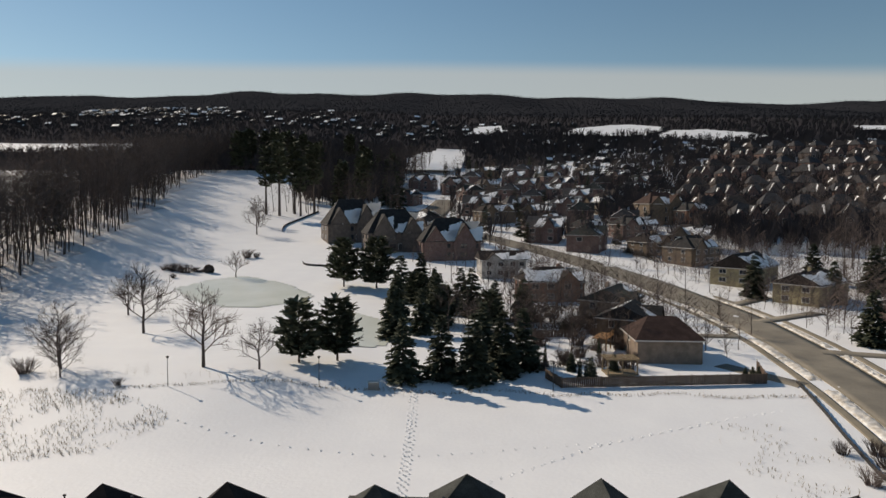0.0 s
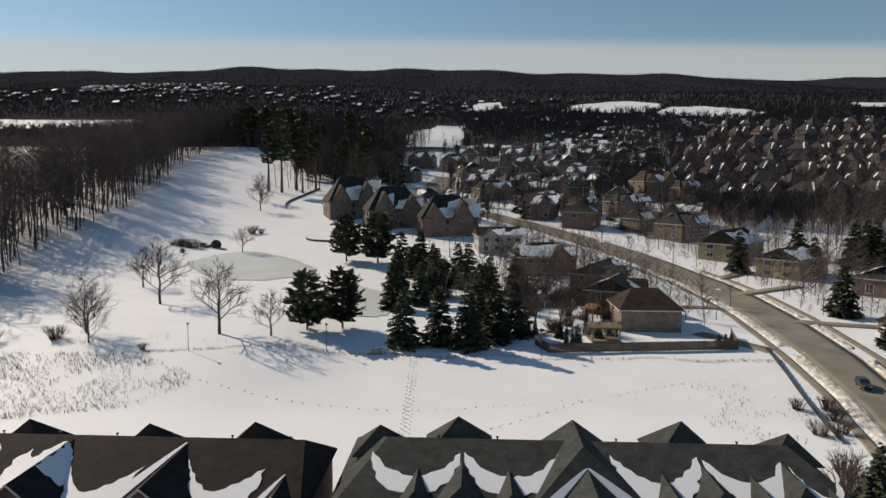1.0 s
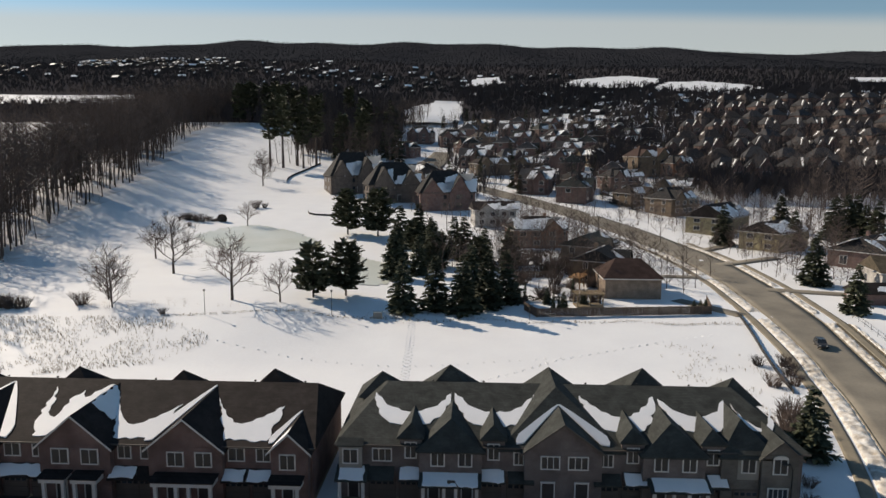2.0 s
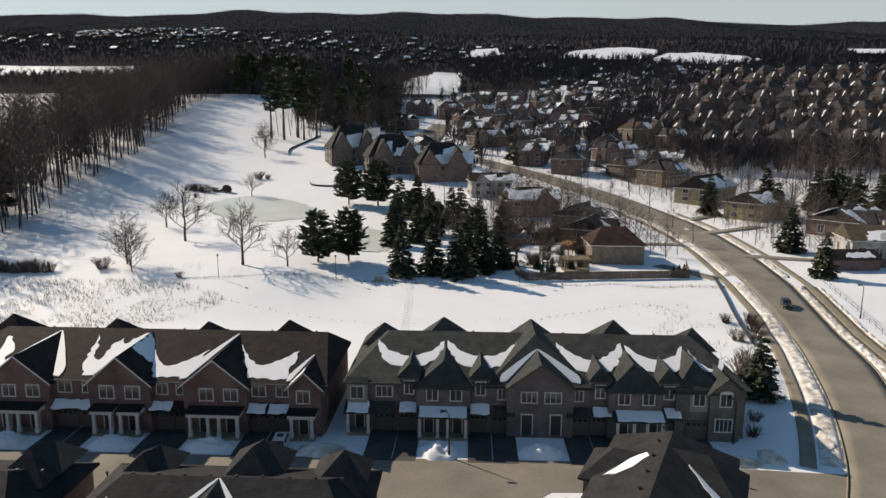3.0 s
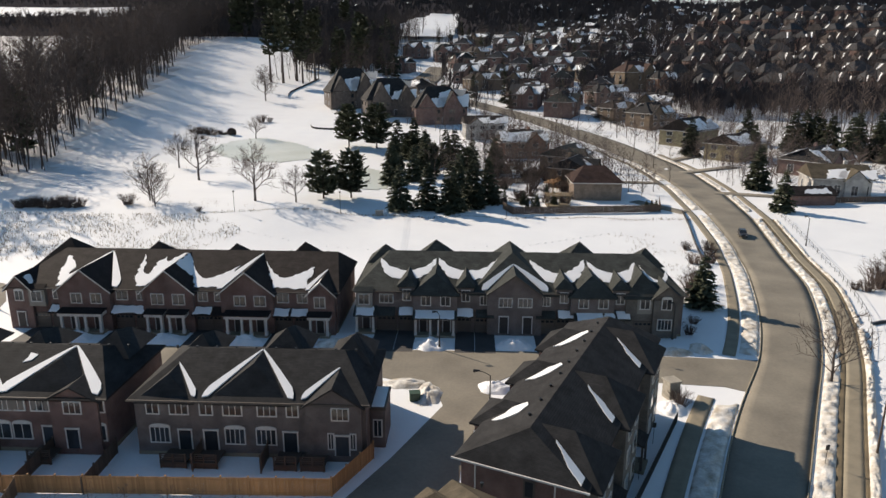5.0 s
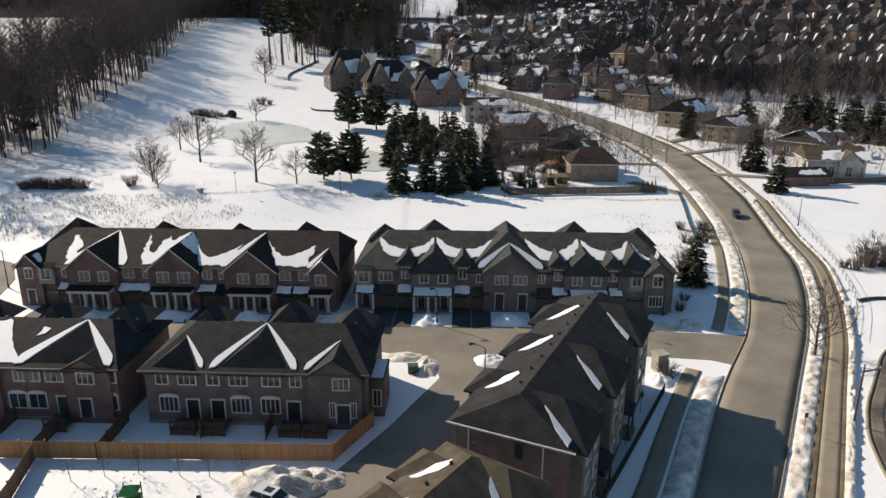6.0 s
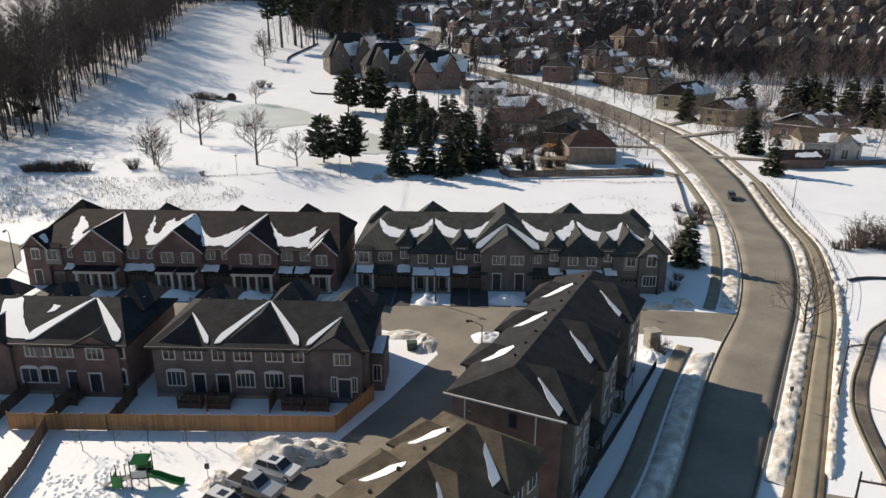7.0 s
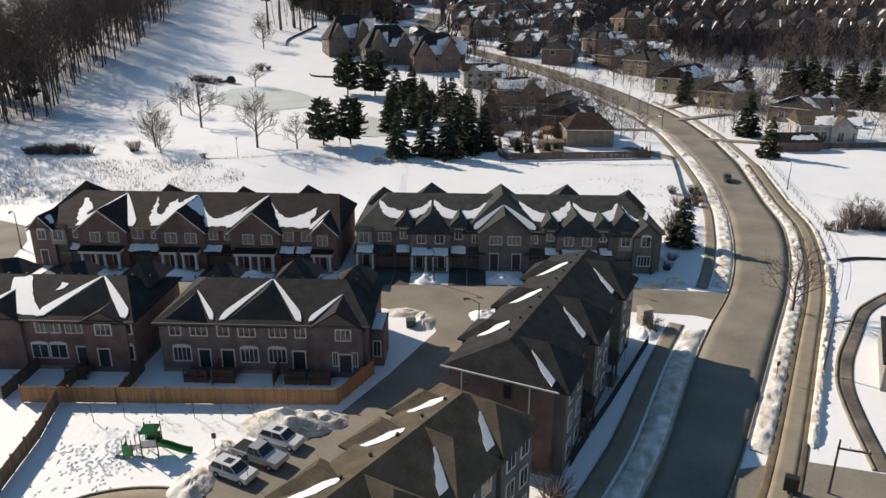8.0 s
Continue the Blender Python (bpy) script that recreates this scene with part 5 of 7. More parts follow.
    if plain:
        window(t, -w / 2 - 0.004, 0.1 * d, 0.9 + h / 2, ww * 1.3, h * 0.25, -90, 0, False, trim)
    else:
        door(t, 0.06 * w, -d / 2 - 0.006, 0.0, w * 0.075, h * 0.36)
    if garage:
        garage_door(t, w * 0.3, -d / 2 - 0.03, w * 0.26, h * 0.38)
    if chimney:
        part("chimney", Shape().box(w * 0.2 - 0.5, d * 0.14, h * 0.6, w * 0.2 + 0.5, d * 0.14 + 0.9, h + rise + 0.7), wall, t)
    k = rise / (d / 2 + 0.6)
    if drift:
        f = lambda yy: h + k * (yy + d / 2 + 0.6)
        g = lambda yy: h + k * (d / 2 + 0.6 - yy)
        for sg, fn in ((1, f), (-1, g)):
            pts = [(-w * 0.47, -d * 0.5), (w * 0.1, -d * 0.5), (w * (0.1 + 0.3 * drift), -d * 0.44), (w * 0.2, -d * 0.3), (w * 0.3 * drift, -d * 0.08), (-w * 0.2, -d * 0.16), (-w * 0.47, -d * 0.1)]
            snow_patch(t, [(px, sg * py, fn(sg * py)) for px, py in pts], "broad drift of snow lying on the roof", seed=seed * 19, thick=0.2, wob=1.0)
    for q in range(snow):
        a = -w * 0.34 + w * (0.55 * q + 0.25 * rnd.random()) / max(1, snow) * 1.3
        b = a + w * rnd.uniform(0.2, 0.46)
        y0, y1 = -d / 2 - 0.3, -d / 2 + d * rnd.uniform(0.2, 0.42)
        f = lambda yy: h + k * (yy + d / 2 + 0.6)
        snow_patch(t, [(a, y0, f(y0)), (b, y0 + 0.3, f(y0 + 0.3)), (b + w * 0.05, y1, f(y1)), (a + w * 0.09, y1 * 0.8 + y0 * 0.2, f(y1 * 0.8 + y0 * 0.2))], seed=seed * 11 + q, thick=0.12, wob=0.8)
        g = lambda yy: h + k * (d / 2 + 0.6 - yy)
        ya, yb = d * 0.08, d * rnd.uniform(0.25, 0.48)
        snow_patch(t, [(a - 1, ya, g(ya)), (b + 1, ya, g(ya)), (b, yb, g(yb)), (a, yb, g(yb))], seed=seed * 13 + q, thick=0.12, wob=0.8)
    return t


NAMED = (
    (40.2, 85, 13, 13, 0, 4.7, 3.9, ROOF_RED, TAUPE, "low house with red-brown hip roof and beige walls behind a fence", True, 1),
    (36.5, 99, 11.5, 12, 65, 6.0, 3.0, ROOF_BLACK, BRICK_TAN, "two-storey house with dark roof and wooden balconies", False, 2),
    (38, 126, 15, 13, 62, 6.0, 3.2, ROOF_GREEN, TAUPE, "two-storey house with grey-green gable roof and old snow", False, 3),
    (25, 163, 19, 15, 10, 6.2, 4.2, ROOF_BROWN, BRICK_ORANGE, "red brick house with brown hip roof and round snow patch", True, 4),
    (11, 204, 17, 13, 8, 6.5, 3.2, ROOF_BROWN, SIDING, "white sided house with snow along its low roof", False, 5),
    (-63, 290, 27, 21, 22, 8.4, 12.5, ROOF_BLACK, DARK_TAUPE, "large dark taupe brick house with steep charcoal roof", True, 6),
    (-38, 264, 27, 20, 18, 7.8, 11.0, ROOF_BLACK, DARK_TAUPE, "large brick house with steep dark roof and snow in the valleys", True, 7),
    (-11, 247, 26, 19, 12, 7.4, 10.0, ROOF_BLACK, BRICK_RED, "large red-brown brick house with steep dark roof", True, 8),
    (100, 195, 24, 16, 50, 6.0, 5.0, ROOF_BROWN, SIDING_YELLOW, "yellow house with brown gable roof and snow on one slope", False, 9),
    (108, 162, 22, 14, 42, 6.2, 3.6, ROOF_BROWN, SIDING_YELLOW, "yellow two-storey house with snow along the eaves", False, 10),
    (122, 128, 20, 16, 40, 5.0, 4.2, ROOF_BLACK, BRICK_RED, "brick house with wide dark roof half under snow", True, 11),
    (110, 92, 15, 14, -10, 5.2, 3.4, ROOF_OLIVE, SIDING, "white sided house with olive gable roof", False, 12),
    (94, 238, 19, 15, 35, 6.8, 5.0, ROOF_BLACK, BRICK_TAN, "house with dark steep roof and white windows", True, 13),
    (82, 260, 16, 13, 30, 5.6, 4.0, ROOF_BROWN, BRICK_TAN, "low house with snow on its brown roof", True, 14),
    (84, 309, 18, 14, 20, 6.8, 4.6, ROOF_BLACK, BRICK_RED, "two-storey house with dark roof among bare trees", True, 15),
    (113, 362, 24, 20, 15, 11.5, 7.0, ROOF_RED, BRICK_TAN, "tall tan brick house with red-brown hip roof", True, 16),
    (128, 348, 15, 14, 15, 9.5, 5.0, ROOF_BLACK, BRICK_ORANGE, "tall orange brick house with dark roof", True, 17),
    (-48, 434, 18, 14, -25, 7.0, 4.5, ROOF_BLACK, BRICK_RED, "brick house with snow on its front roof by the bend", True, 18),
    (-15, 497, 22, 17, 10, 8.0, 6.0, ROOF_BLACK, BRICK_RED, "dark brick house with tall hip roof at the bend", True, 19),
    (-42, 510, 21, 16, -10, 8.0, 6.0, ROOF_BLACK, BRICK_RED, "dark brick house with steep roof beside the clearing", True, 20),
    (13, 362, 22, 16, 20, 6.5, 5.0, ROOF_BROWN, BRICK_TAN, "low tan house with snow lying along its roof", True, 21),
    (38, 330, 18, 14, 15, 6.0, 4.2, ROOF_BROWN, BRICK_RED, "brick house with brown roof among bare trees", True, 22),
    (60, 305, 17, 14, 30, 6.0, 4.2, ROOF_BLACK, BRICK_RED, "dark brick house behind bare yard trees", True, 23),
)
for x, y, w, d, turn, h, rise, roof, wall, label, hip, sd in NAMED:
    house(x, y, w, d, turn, h, rise, roof, wall, label, hip, 2 if h > 5.5 else 1, sd in (9, 10, 12), sd != 1, 4 if sd in (9, 10, 11, 14, 21) else 3 if sd != 1 else 0, seed=sd, plain=sd == 1, bay=sd not in (1, 9, 10), drift=0.8 if sd in (9, 10, 11, 4) else 0.0, trim=TRIM_DARK if sd in (6, 7, 8) else TRIM)

PROTO = []
for k, (w, d, h, rise, roof, wall, hip) in enumerate(((17, 15, 7.4, 5.2, ROOF_GREY, BRICK_RED, True), (18, 14, 7.0, 4.8, ROOF_UMBER, BRICK_TAN, True), (16, 15, 7.6, 5.4, ROOF_GREY, BRICK_RED, False), (17, 14, 7.2, 5.0, ROOF_UMBER, BRICK_RED, False), (18, 15, 7.4, 5.4, ROOF_GREEN, BRICK_RED, True))):
    PROTO.append(((w, d, h, rise, roof, wall), hip, ("dark brick house with hip roof and streaks of snow", "tan brick house with brown roof and streaks of snow", "dark brick house with steep gable roof and snow", "red-brown brick house with brown gable roof", "brick house with grey-green hip roof and snow")[k]))


def free(x, y, r):
    return road_gap(x, y) > r and all(math.hypot(x - n[0], y - n[1]) > r + n[2] * 0.55 for n in NAMED)


spots = []
rnd = random.Random(21)
row = 0
yy = 286.0
while yy < 640:
    xx = -30.0 + (row % 2) * 11
    while xx < 0.70 * (yy + 60):
        px, py = xx + rnd.uniform(-3, 3), yy + rnd.uniform(-4, 4) + (xx - 200) * 0.12
        if px < 112 + (py - 300) * 0.18 and free(px, py, 13) and not (py > 560 and px < 0) and not (py < 330 and px > 130 and px < 150 + (py - 150) * 1.1) and py < 655:
            spots.append((px, py))
        xx += 27.5 + (yy - 286) * 0.014
    row += 1
    yy += 31 + (yy - 286) * 0.03
first = {}
for k, (x, y) in enumerate(spots):
    i = (k * 7 + int(x)) % 5
    turn = -14 + ((k * 53) % 17) - 8 + (90, 0, 38, 0, -42, 90, 0)[k % 7]
    sc = 1.0 + 0.12 * ((k * 31) % 5) / 5
    if i not in first:
        (w, d, h, rise, roof, wall), hip, label = PROTO[i]
        first[i] = house(x, y, w, d, turn, h, rise, roof, wall, label, hip, 2, False, True, 3, seed=60 + i, plain=True)
    else:
        copy_thing(first[i], pose(x, y, land(x, y), 0, 0, turn))

for k, (x, y) in enumerate(scatter(75, 31, -30, 430, 240, 640, lambda x, y: x < 0.7 * (y + 60) and free(x, y, 7) and all(math.hypot(x - a, y - b) > 9 for a, b in spots) and x < 135 + (y - 300) * 0.2, 7)):
    plant("bare_tree", (YARD_TREES + LIGHT_TREES)[k % 9], x, y, (1.5 if k % 9 < 4 else 0.8) * (0.8 + 0.4 * ((k * 17) % 7) / 7), k * 57, "leafless tree between the houses", "tree", "trees between the houses")
for k, (x, y) in enumerate(scatter(46, 33, -30, 420, 250, 640, lambda x, y: x < 0.7 * (y + 60) and free(x, y, 7) and all(math.hypot(x - a, y - b) > 10 for a, b in spots) and (x < 135 + (y - 300) * 0.2 or (x * 7 + y) % 5 < 1), 12)):
    plant("spruce_tree", FAR_SPRUCES[k % 2], x, y, 0.9 + 0.5 * ((k * 17) % 7) / 7, k * 57, "dark spruce between the houses", "tree", "spruces between the houses")



def estate_house(w, d, h, rise, roof, wall, label, seed):
    """A narrow tall house of the hillside rows: hip roof, two gabled bays, windows on the back."""
    t = thing("house", pose(0, 0, 0), label, "house", "houses of the hillside rows")
    part("wall", Shape().box(-w / 2, -d / 2, -2.5, w / 2, d / 2, h), wall, t)
    part("roof", hip_roof(-w / 2, w / 2, -d / 2, d / 2, h, h + rise, 0, w * 0.32, w * 0.32, 0.6), roof, t)
    k = rise / (d / 2 + 0.6)
    side = 1 if seed % 2 else -1
    for gx, gw, up, out in ((side * w * 0.22, w * 0.25, 0.9, 1.6), (-side * w * 0.28, w * 0.17, 0.55, 0.7)):
        za = h + rise * up
        part("gable_roof", gable_roof(gx, gw, h, za, -d / 2 - out, -d / 2 + (za - h) / k), roof, t)
        f = -d / 2 - out
        part("bay_wall", Shape().box(gx - gw, f, -2.5, gx + gw, -d / 2 + 0.2, h).poly([(gx - gw, f, h), (gx + gw, f, h), (gx, f, za)]), wall, t)
        for zz in (h * 0.1, h * 0.62) if out > 1 else (h * 0.38,):
            window(t, gx, f - 0.01, zz, gw * 0.9, h * 0.2, 0, 0)
        g = (za - h) / gw
        z = lambda xx: za - g * abs(xx - gx)
        for sg, c, ln in ((side, 0.2, 1.0), (-side, 1.0, 0.8 + 0.5 * (seed % 2))):
            a, b = gx - sg * gw * 0.12, gx - sg * gw * 0.98
            snow_patch(t, [(a, f + c + 1.8, z(a)), (b, f + c, z(b)), (b, f + c + ln, z(b)), (a, f + c + 1.8 + ln * 1.6, z(a))], seed=seed * 3 + int(up * 10), thick=0.14, wob=0.5)
    part("deck", Shape().box(-w * 0.4, -d / 2 - 2.6, h * 0.3, w * 0.05, -d / 2, h * 0.3 + 0.3).box(-w * 0.4, -d / 2 - 2.6, h * 0.3, -w * 0.4 + 0.4, -d / 2 - 2.2, -2.0 + h * 0.3).box(-w * 0.4, -d / 2 - 2.6, h * 0.3 + 1.0, w * 0.05, -d / 2 - 2.4, h * 0.3 + 1.2), WOODDARK, t)
    if seed % 3 == 0:
        part("chimney", Shape().box(w * 0.3, d * 0.1, h * 0.6, w * 0.3 + 1.2, d * 0.1 + 1.2, h + rise + 0.9), wall, t)
    return t


ESTATE = ((15.5, 15, 10.5, 6.4, ROOF_GREY, BRICK_RED, "tall red-brown brick house of a hillside row"), (14.5, 15.5, 11.0, 6.8, ROOF_GREY, BRICK_DARK, "tall dark brick house with grey roof and snow streaks"),
          (15, 14.5, 10.2, 6.4, ROOF_UMBER, BRICK_DARK, "tall brown-roofed brick house in a tight row"), (15.5, 15, 10.8, 6.2, ROOF_GREY, BRICK_RED, "tall brick house with weathered grey roof and snow"))
kinds = {}
for row, (y0, y1, x0) in enumerate(((318, 352, 146), (362, 396, 140), (424, 462, 150), (474, 512, 170), (540, 580, 195), (596, 636, 225), (664, 704, 255), (728, 768, 290))):
    step = 20.5 + row * 0.6
    for k in range(int((0.70 * (y0 + 100) - x0) / step) + 1):
        x = x0 + k * step + 4 * noise.noise((k * 1.7, row * 2.3, 1))
        y = y0 + (y1 - y0) * k * step / 300 + 9 * noise.noise((k * 0.9, row * 1.3, 5))
        i = (k * 3 + row * 2 + (k * k) % 3) % 4
        turn = 4 + 60 * noise.noise((k * 0.8, row * 1.9, 9)) + (180 if row % 2 else 0)
        if i not in kinds:
            kinds[i] = estate_house(*ESTATE[i], seed=i + 1)
            kinds[i].matrix_basis = pose(x, y, land(x, y), 0, 0, turn)
        else:
            copy_thing(kinds[i], pose(x, y, land(x, y), 0, 0, turn))

# garage, sheds and other small buildings
g = thing("garage", pose(96.5, 79, land(96, 79), 0, 0, 4), "low brick garage with tan door and snow on its roof", "garage")
part("wall", Shape().box(-6, -3.5, -1, 6, 3.5, 2.7), BRICK_RED, g)
part("roof", hip_roof(-6, 6, -3.5, 3.5, 2.7, 4.6, 0, 0, 0, 0.4), ROOF_BROWN, g)
part("gable_face", Shape().poly([(-6, 3.5, 2.7), (-6, -3.5, 2.7), (-6, 0, 4.5)]), SIDING_YELLOW, g)
garage_door(g, -6.03, 0, 4.6, 2.2, -90, TRIM)
snow_patch(g, [(-2.5, -3.2, 2.95), (5.0, -3.2, 2.95), (4.6, -1.0, 4.1), (-1.0, -1.4, 3.9)], thick=0.12, wob=0.7)


# ---- distance: woods, fields and roofs too far to tell apart ----
def inside(x, y, poly):
    hit = False
    for (a, b), (c, d) in zip(poly, poly[1:] + poly[:1]):
        if (b > y) != (d > y) and x < a + (y - b) / (d - b) * (c - a):
            hit = not hit
    return hit


FIELDS = (
    [(115, 895), (150, 960), (204, 1012), (246, 1023), (281, 985), (262, 930), (240, 889), (180, 882)],
    [(240, 873), (282, 939), (331, 949), (383, 915), (395, 885), (380, 864), (314, 844), (266, 852)],
    [(-8, 905), (5, 985), (40, 1000), (45, 930), (20, 890)],
    [(570, 1008), (640, 1008), (600, 938), (551, 948)],
    [(-96, 600), (-60, 735), (-28, 735), (-12, 680), (-16, 610)],
)


def in_field(x, y):
    return any(inside(x, y, p) for p in FIELDS)


for poly in FIELDS:
    s, ids = Shape(), {}
    x0, x1 = min(p[0] for p in poly), max(p[0] for p in poly)
    y0, y1 = min(p[1] for p in poly), max(p[1] for p in poly)
    st = 7.0

    def vid(i, j):
        if (i, j) not in ids:
            px, py = x0 + i * st, y0 + j * st
            ids[i, j] = len(s.v)
            s.v.append((px, py, land(px, py) + 3.2))
        return ids[i, j]

    for i in range(int((x1 - x0) / st) + 1):
        for j in range(int((y1 - y0) / st) + 1):
            if inside(x0 + (i + 0.5) * st, y0 + (j + 0.5) * st, poly):
                s.f.append((vid(i, j), vid(i + 1, j), vid(i + 1, j + 1), vid(i, j + 1)))
    solid("snow_field", s, SNOW, "open snow field on the far slope", "field", kind="structure", smooth=True)


def crowns(name, spots_, h0, h1, material, label, seed, blades=9, pine=False, thin=1.0):
    """Many far trees in one mesh: thin upright sprays, or narrow cones for pines."""
    r = np.random.RandomState(seed)
    v, f = [], []
    for x, y in spots_:
        z = land(x, y)
        h = r.uniform(h0, h1)
        if pine:
            n = 5
            for k in range(n):
                a = 2 * math.pi * (k + r.rand() * 0.5) / n
                b = a + 2 * math.pi / n * 1.2
                w = h * 0.2 * r.uniform(0.8, 1.2)
                i = len(v)
                v += [(x + w * math.cos(a), y + w * math.sin(a), z + h * 0.1), (x + w * math.cos(b), y + w * math.sin(b), z + h * 0.06), (x, y, z + h)]
                f.append((i, i + 1, i + 2))
        else:
            for k in range(blades):
                a, q = r.uniform(0, 2 * math.pi), h * r.uniform(0.05, 0.34)
                tx, ty, tz = x + q * math.cos(a), y + q * math.sin(a), z + h * r.uniform(0.55, 1.0)
                w = h * r.uniform(0.03, 0.075) * thin
                i = len(v)
                v += [(x - w * 0.6, y, z + h * r.uniform(-0.05, 0.3)), (tx - w, ty, tz), (tx + w, ty + w * 0.4, tz - w * 1.2)]
                f.append((i, i + 1, i + 2))
    s = Shape()
    s.v, s.f = v, f
    return solid(name, s, material, label, "trees", kind="stuff")


def far_spots(n, seed, x_of, y0, y1, ok):
    r, out = random.Random(seed), []
    for _ in range(n):
        y = y0 + (y1 - y0) * r.random() ** 1.3
        x = x_of(r, y)
        if ok(x, y):
            out.append((x, y))
    return out


def fan(r, y):
    return r.uniform(-0.78, 0.78) * (y + 110)


crowns("far_wood", far_spots(15000, 41, fan, 600, 1180, lambda x, y: in_far_wood(x, y) and not in_field(x, y)), 5, 9, FARTREE, "leafless woods at the foot of the far hills", 41, 8, thin=0.8)
# hill trees share the ground's bluish colour, which stands in for haze
crowns("hill_wood", far_spots(26000, 43, fan, 1180, 1990, lambda x, y: not in_field(x, y)), 2.0, 4.2, FARHILL_HAZE, "dark woods covering the far hills, coloured blue-grey for haze", 43, 5)
crowns("far_pine_wood", far_spots(5000, 42, fan, 650, 1180, lambda x, y: in_far_wood(x, y) and not in_field(x, y) and noise.noise((x * 0.006, y * 0.006, 5)) > 0.05), 4, 7, FARPINE, "dark pine woods on the far hills", 42, pine=True)
crowns("slope_wood", far_spots(1900, 44, lambda r, y: r.uniform(-330, -50), 430, 720, lambda x, y: (y > 550 or x > -134) and x < -60 and not in_field(x, y)), 12, 20, FARTREE, "leafless wood behind the snowy slope", 44, 14, thin=0.4)
crowns("town_trees", far_spots(5200, 45, lambda r, y: r.uniform(-20, 0.72 * (y + 80)), 262, 900, lambda x, y: free(x, y, 6) and not in_field(x, y) and ((x > 40 + 0.22 * (y - 200) and (y > 345 or x > 122)) or y > 720 or noise.noise((x * 0.9, y * 0.9, 8)) > 0.3)), 8, 16, FARTREE, "leafless trees among the far houses", 45, 18, thin=0.34)

# roofs in the far distance
s_wall, s_snow = Shape(), Shape()
r = random.Random(47)
for k in range(560):
    if k < 250:
        y = r.uniform(1080, 1230) if k % 3 else r.uniform(900, 1150)
        x = r.uniform(-0.56, -0.34) * (y + 110) if k % 3 else r.uniform(-0.72, -0.08) * (y + 110)
    elif k < 320:
        y = r.uniform(800, 1050)
        x = r.uniform(-0.3, 0.15) * (y + 110)
    else:
        y = r.uniform(640, 840)
        x = r.uniform(0.10, 0.68) * (y + 110)
    if in_field(x, y):
        continue
    z, w, d, h = land(x, y), r.uniform(3.5, 6), r.uniform(3.5, 5), r.uniform(2.5, 4.2)
    a = r.uniform(-0.5, 0.5)
    ca, sa = math.cos(a), math.sin(a)
    q = lambda u, v, zz: (x + u * ca - v * sa, y + u * sa + v * ca, zz)
    s_wall.poly([q(-w, -d, z - 2), q(w, -d, z - 2), q(w, -d, z + h), q(-w, -d, z + h)]).poly([q(w, -d, z - 2), q(w, d, z - 2), q(w, d, z + h), q(w, 0, z + h + 3), q(w, -d, z + h)])
    s_wall.poly([q(-w, d, z - 2), q(-w, -d, z - 2), q(-w, -d, z + h), q(-w, 0, z + h + 3), q(-w, d, z + h)])
    if r.random() < (0.22 if k < 320 else 0.15):
        s_snow.poly([q(-w, -d, z + h), q(w, -d, z + h), q(w, 0, z + h + 3), q(-w, 0, z + h + 3)])
        s_wall.poly([q(-w, 0, z + h + 3), q(w, 0, z + h + 3), q(w, d, z + h), q(-w, d, z + h)])
    else:
        s_wall.poly([q(-w, -d, z + h), q(w, -d, z + h), q(w, 0, z + h + 3), q(-w, 0, z + h + 3)])
        s_wall.poly([q(-w, 0, z + h + 3), q(w, 0, z + h + 3), q(w, d, z + h), q(-w, d, z + h)])
        s_snow.poly([q(-w * 0.6, -d * 0.8, z + h + 0.75), q(-w * 0.2, -d * 0.9, z + h + 0.45), q(w * 0.1, -d * 0.2, z + h + 2.5), q(-w * 0.1, -d * 0.15, z + h + 2.65)])
far = thing("far_houses", pose(0, 0, 0), "small snow-topped houses in the far distance", "houses", kind="stuff")
part("wall", s_wall, ROOF_BLACK, far)
part("roof_snow", s_snow, SNOW_ROOF, far)


# ---- snowbanks and pavements along the road ----
def stretch(line, y0, y1, d, n=60):
    """The part of a road's edge between two y, moved d metres to its right."""
    q = [p for p in offset(line, d, 400) if y0 <= p[1] <= y1]
    return q


def ploughed(line, y0, y1, d0, d1, h, seed):
    n = 40 + int((y1 - y0) * 2.2)
    pts_a, pts_b = stretch(line, y0, y1, d0), stretch(line, y0, y1, d1)
    if len(pts_a) < 4 or len(pts_b) < 4:
        return
    return ribbon("snowbank", pts_a, pts_b, SNOW_DIRTY, 0.05, "ploughed bank of dirty snow along the road", "snowbank", n=n, cross=9, thick=0.35,
                  crown=lambda t, i: h * math.sin(math.pi * t) ** 0.35 * min(1, i / 3, (n - 1 - i) / 3) + (0.22 if 0 < t < 1 else 0) * noise.noise((i * 0.45, t * 3, seed)), rough=0.3, seed=seed)


for k, (y0, y1) in enumerate(((-126, -33), (-20.2, 62), (67, 103), (108, 150), (155, 176))):
    ploughed(ROAD_L, y0, y1, -0.35, -2.7, 0.3, k)
for k, (y0, y1) in enumerate(((-126, -70), (-60.5, 61), (66, 88), (93, 122), (128, 165))):
    ploughed(ROAD_R, y0, y1, 0.4, 2.2, 0.28, 20 + k)
ploughed(ROAD_R, -60, -8, 4.95, 5.9, 0.45, 40)
ploughed(ROAD_R, -8, 60, 5.0, 5.8, 0.25, 41)
for d0, d1 in ((2.05, 2.85), (4.55, 5.2)):
    ribbon("verge", stretch(ROAD_R, -126, 60, d0), stretch(ROAD_R, -126, 60, d1), TURF, 0.075, "strip of flattened brown winter grass beside the pavement", "verge", n=220, cross=3, rough=0.04, crown=lambda t, i: 0.03 * math.sin(math.pi * t))
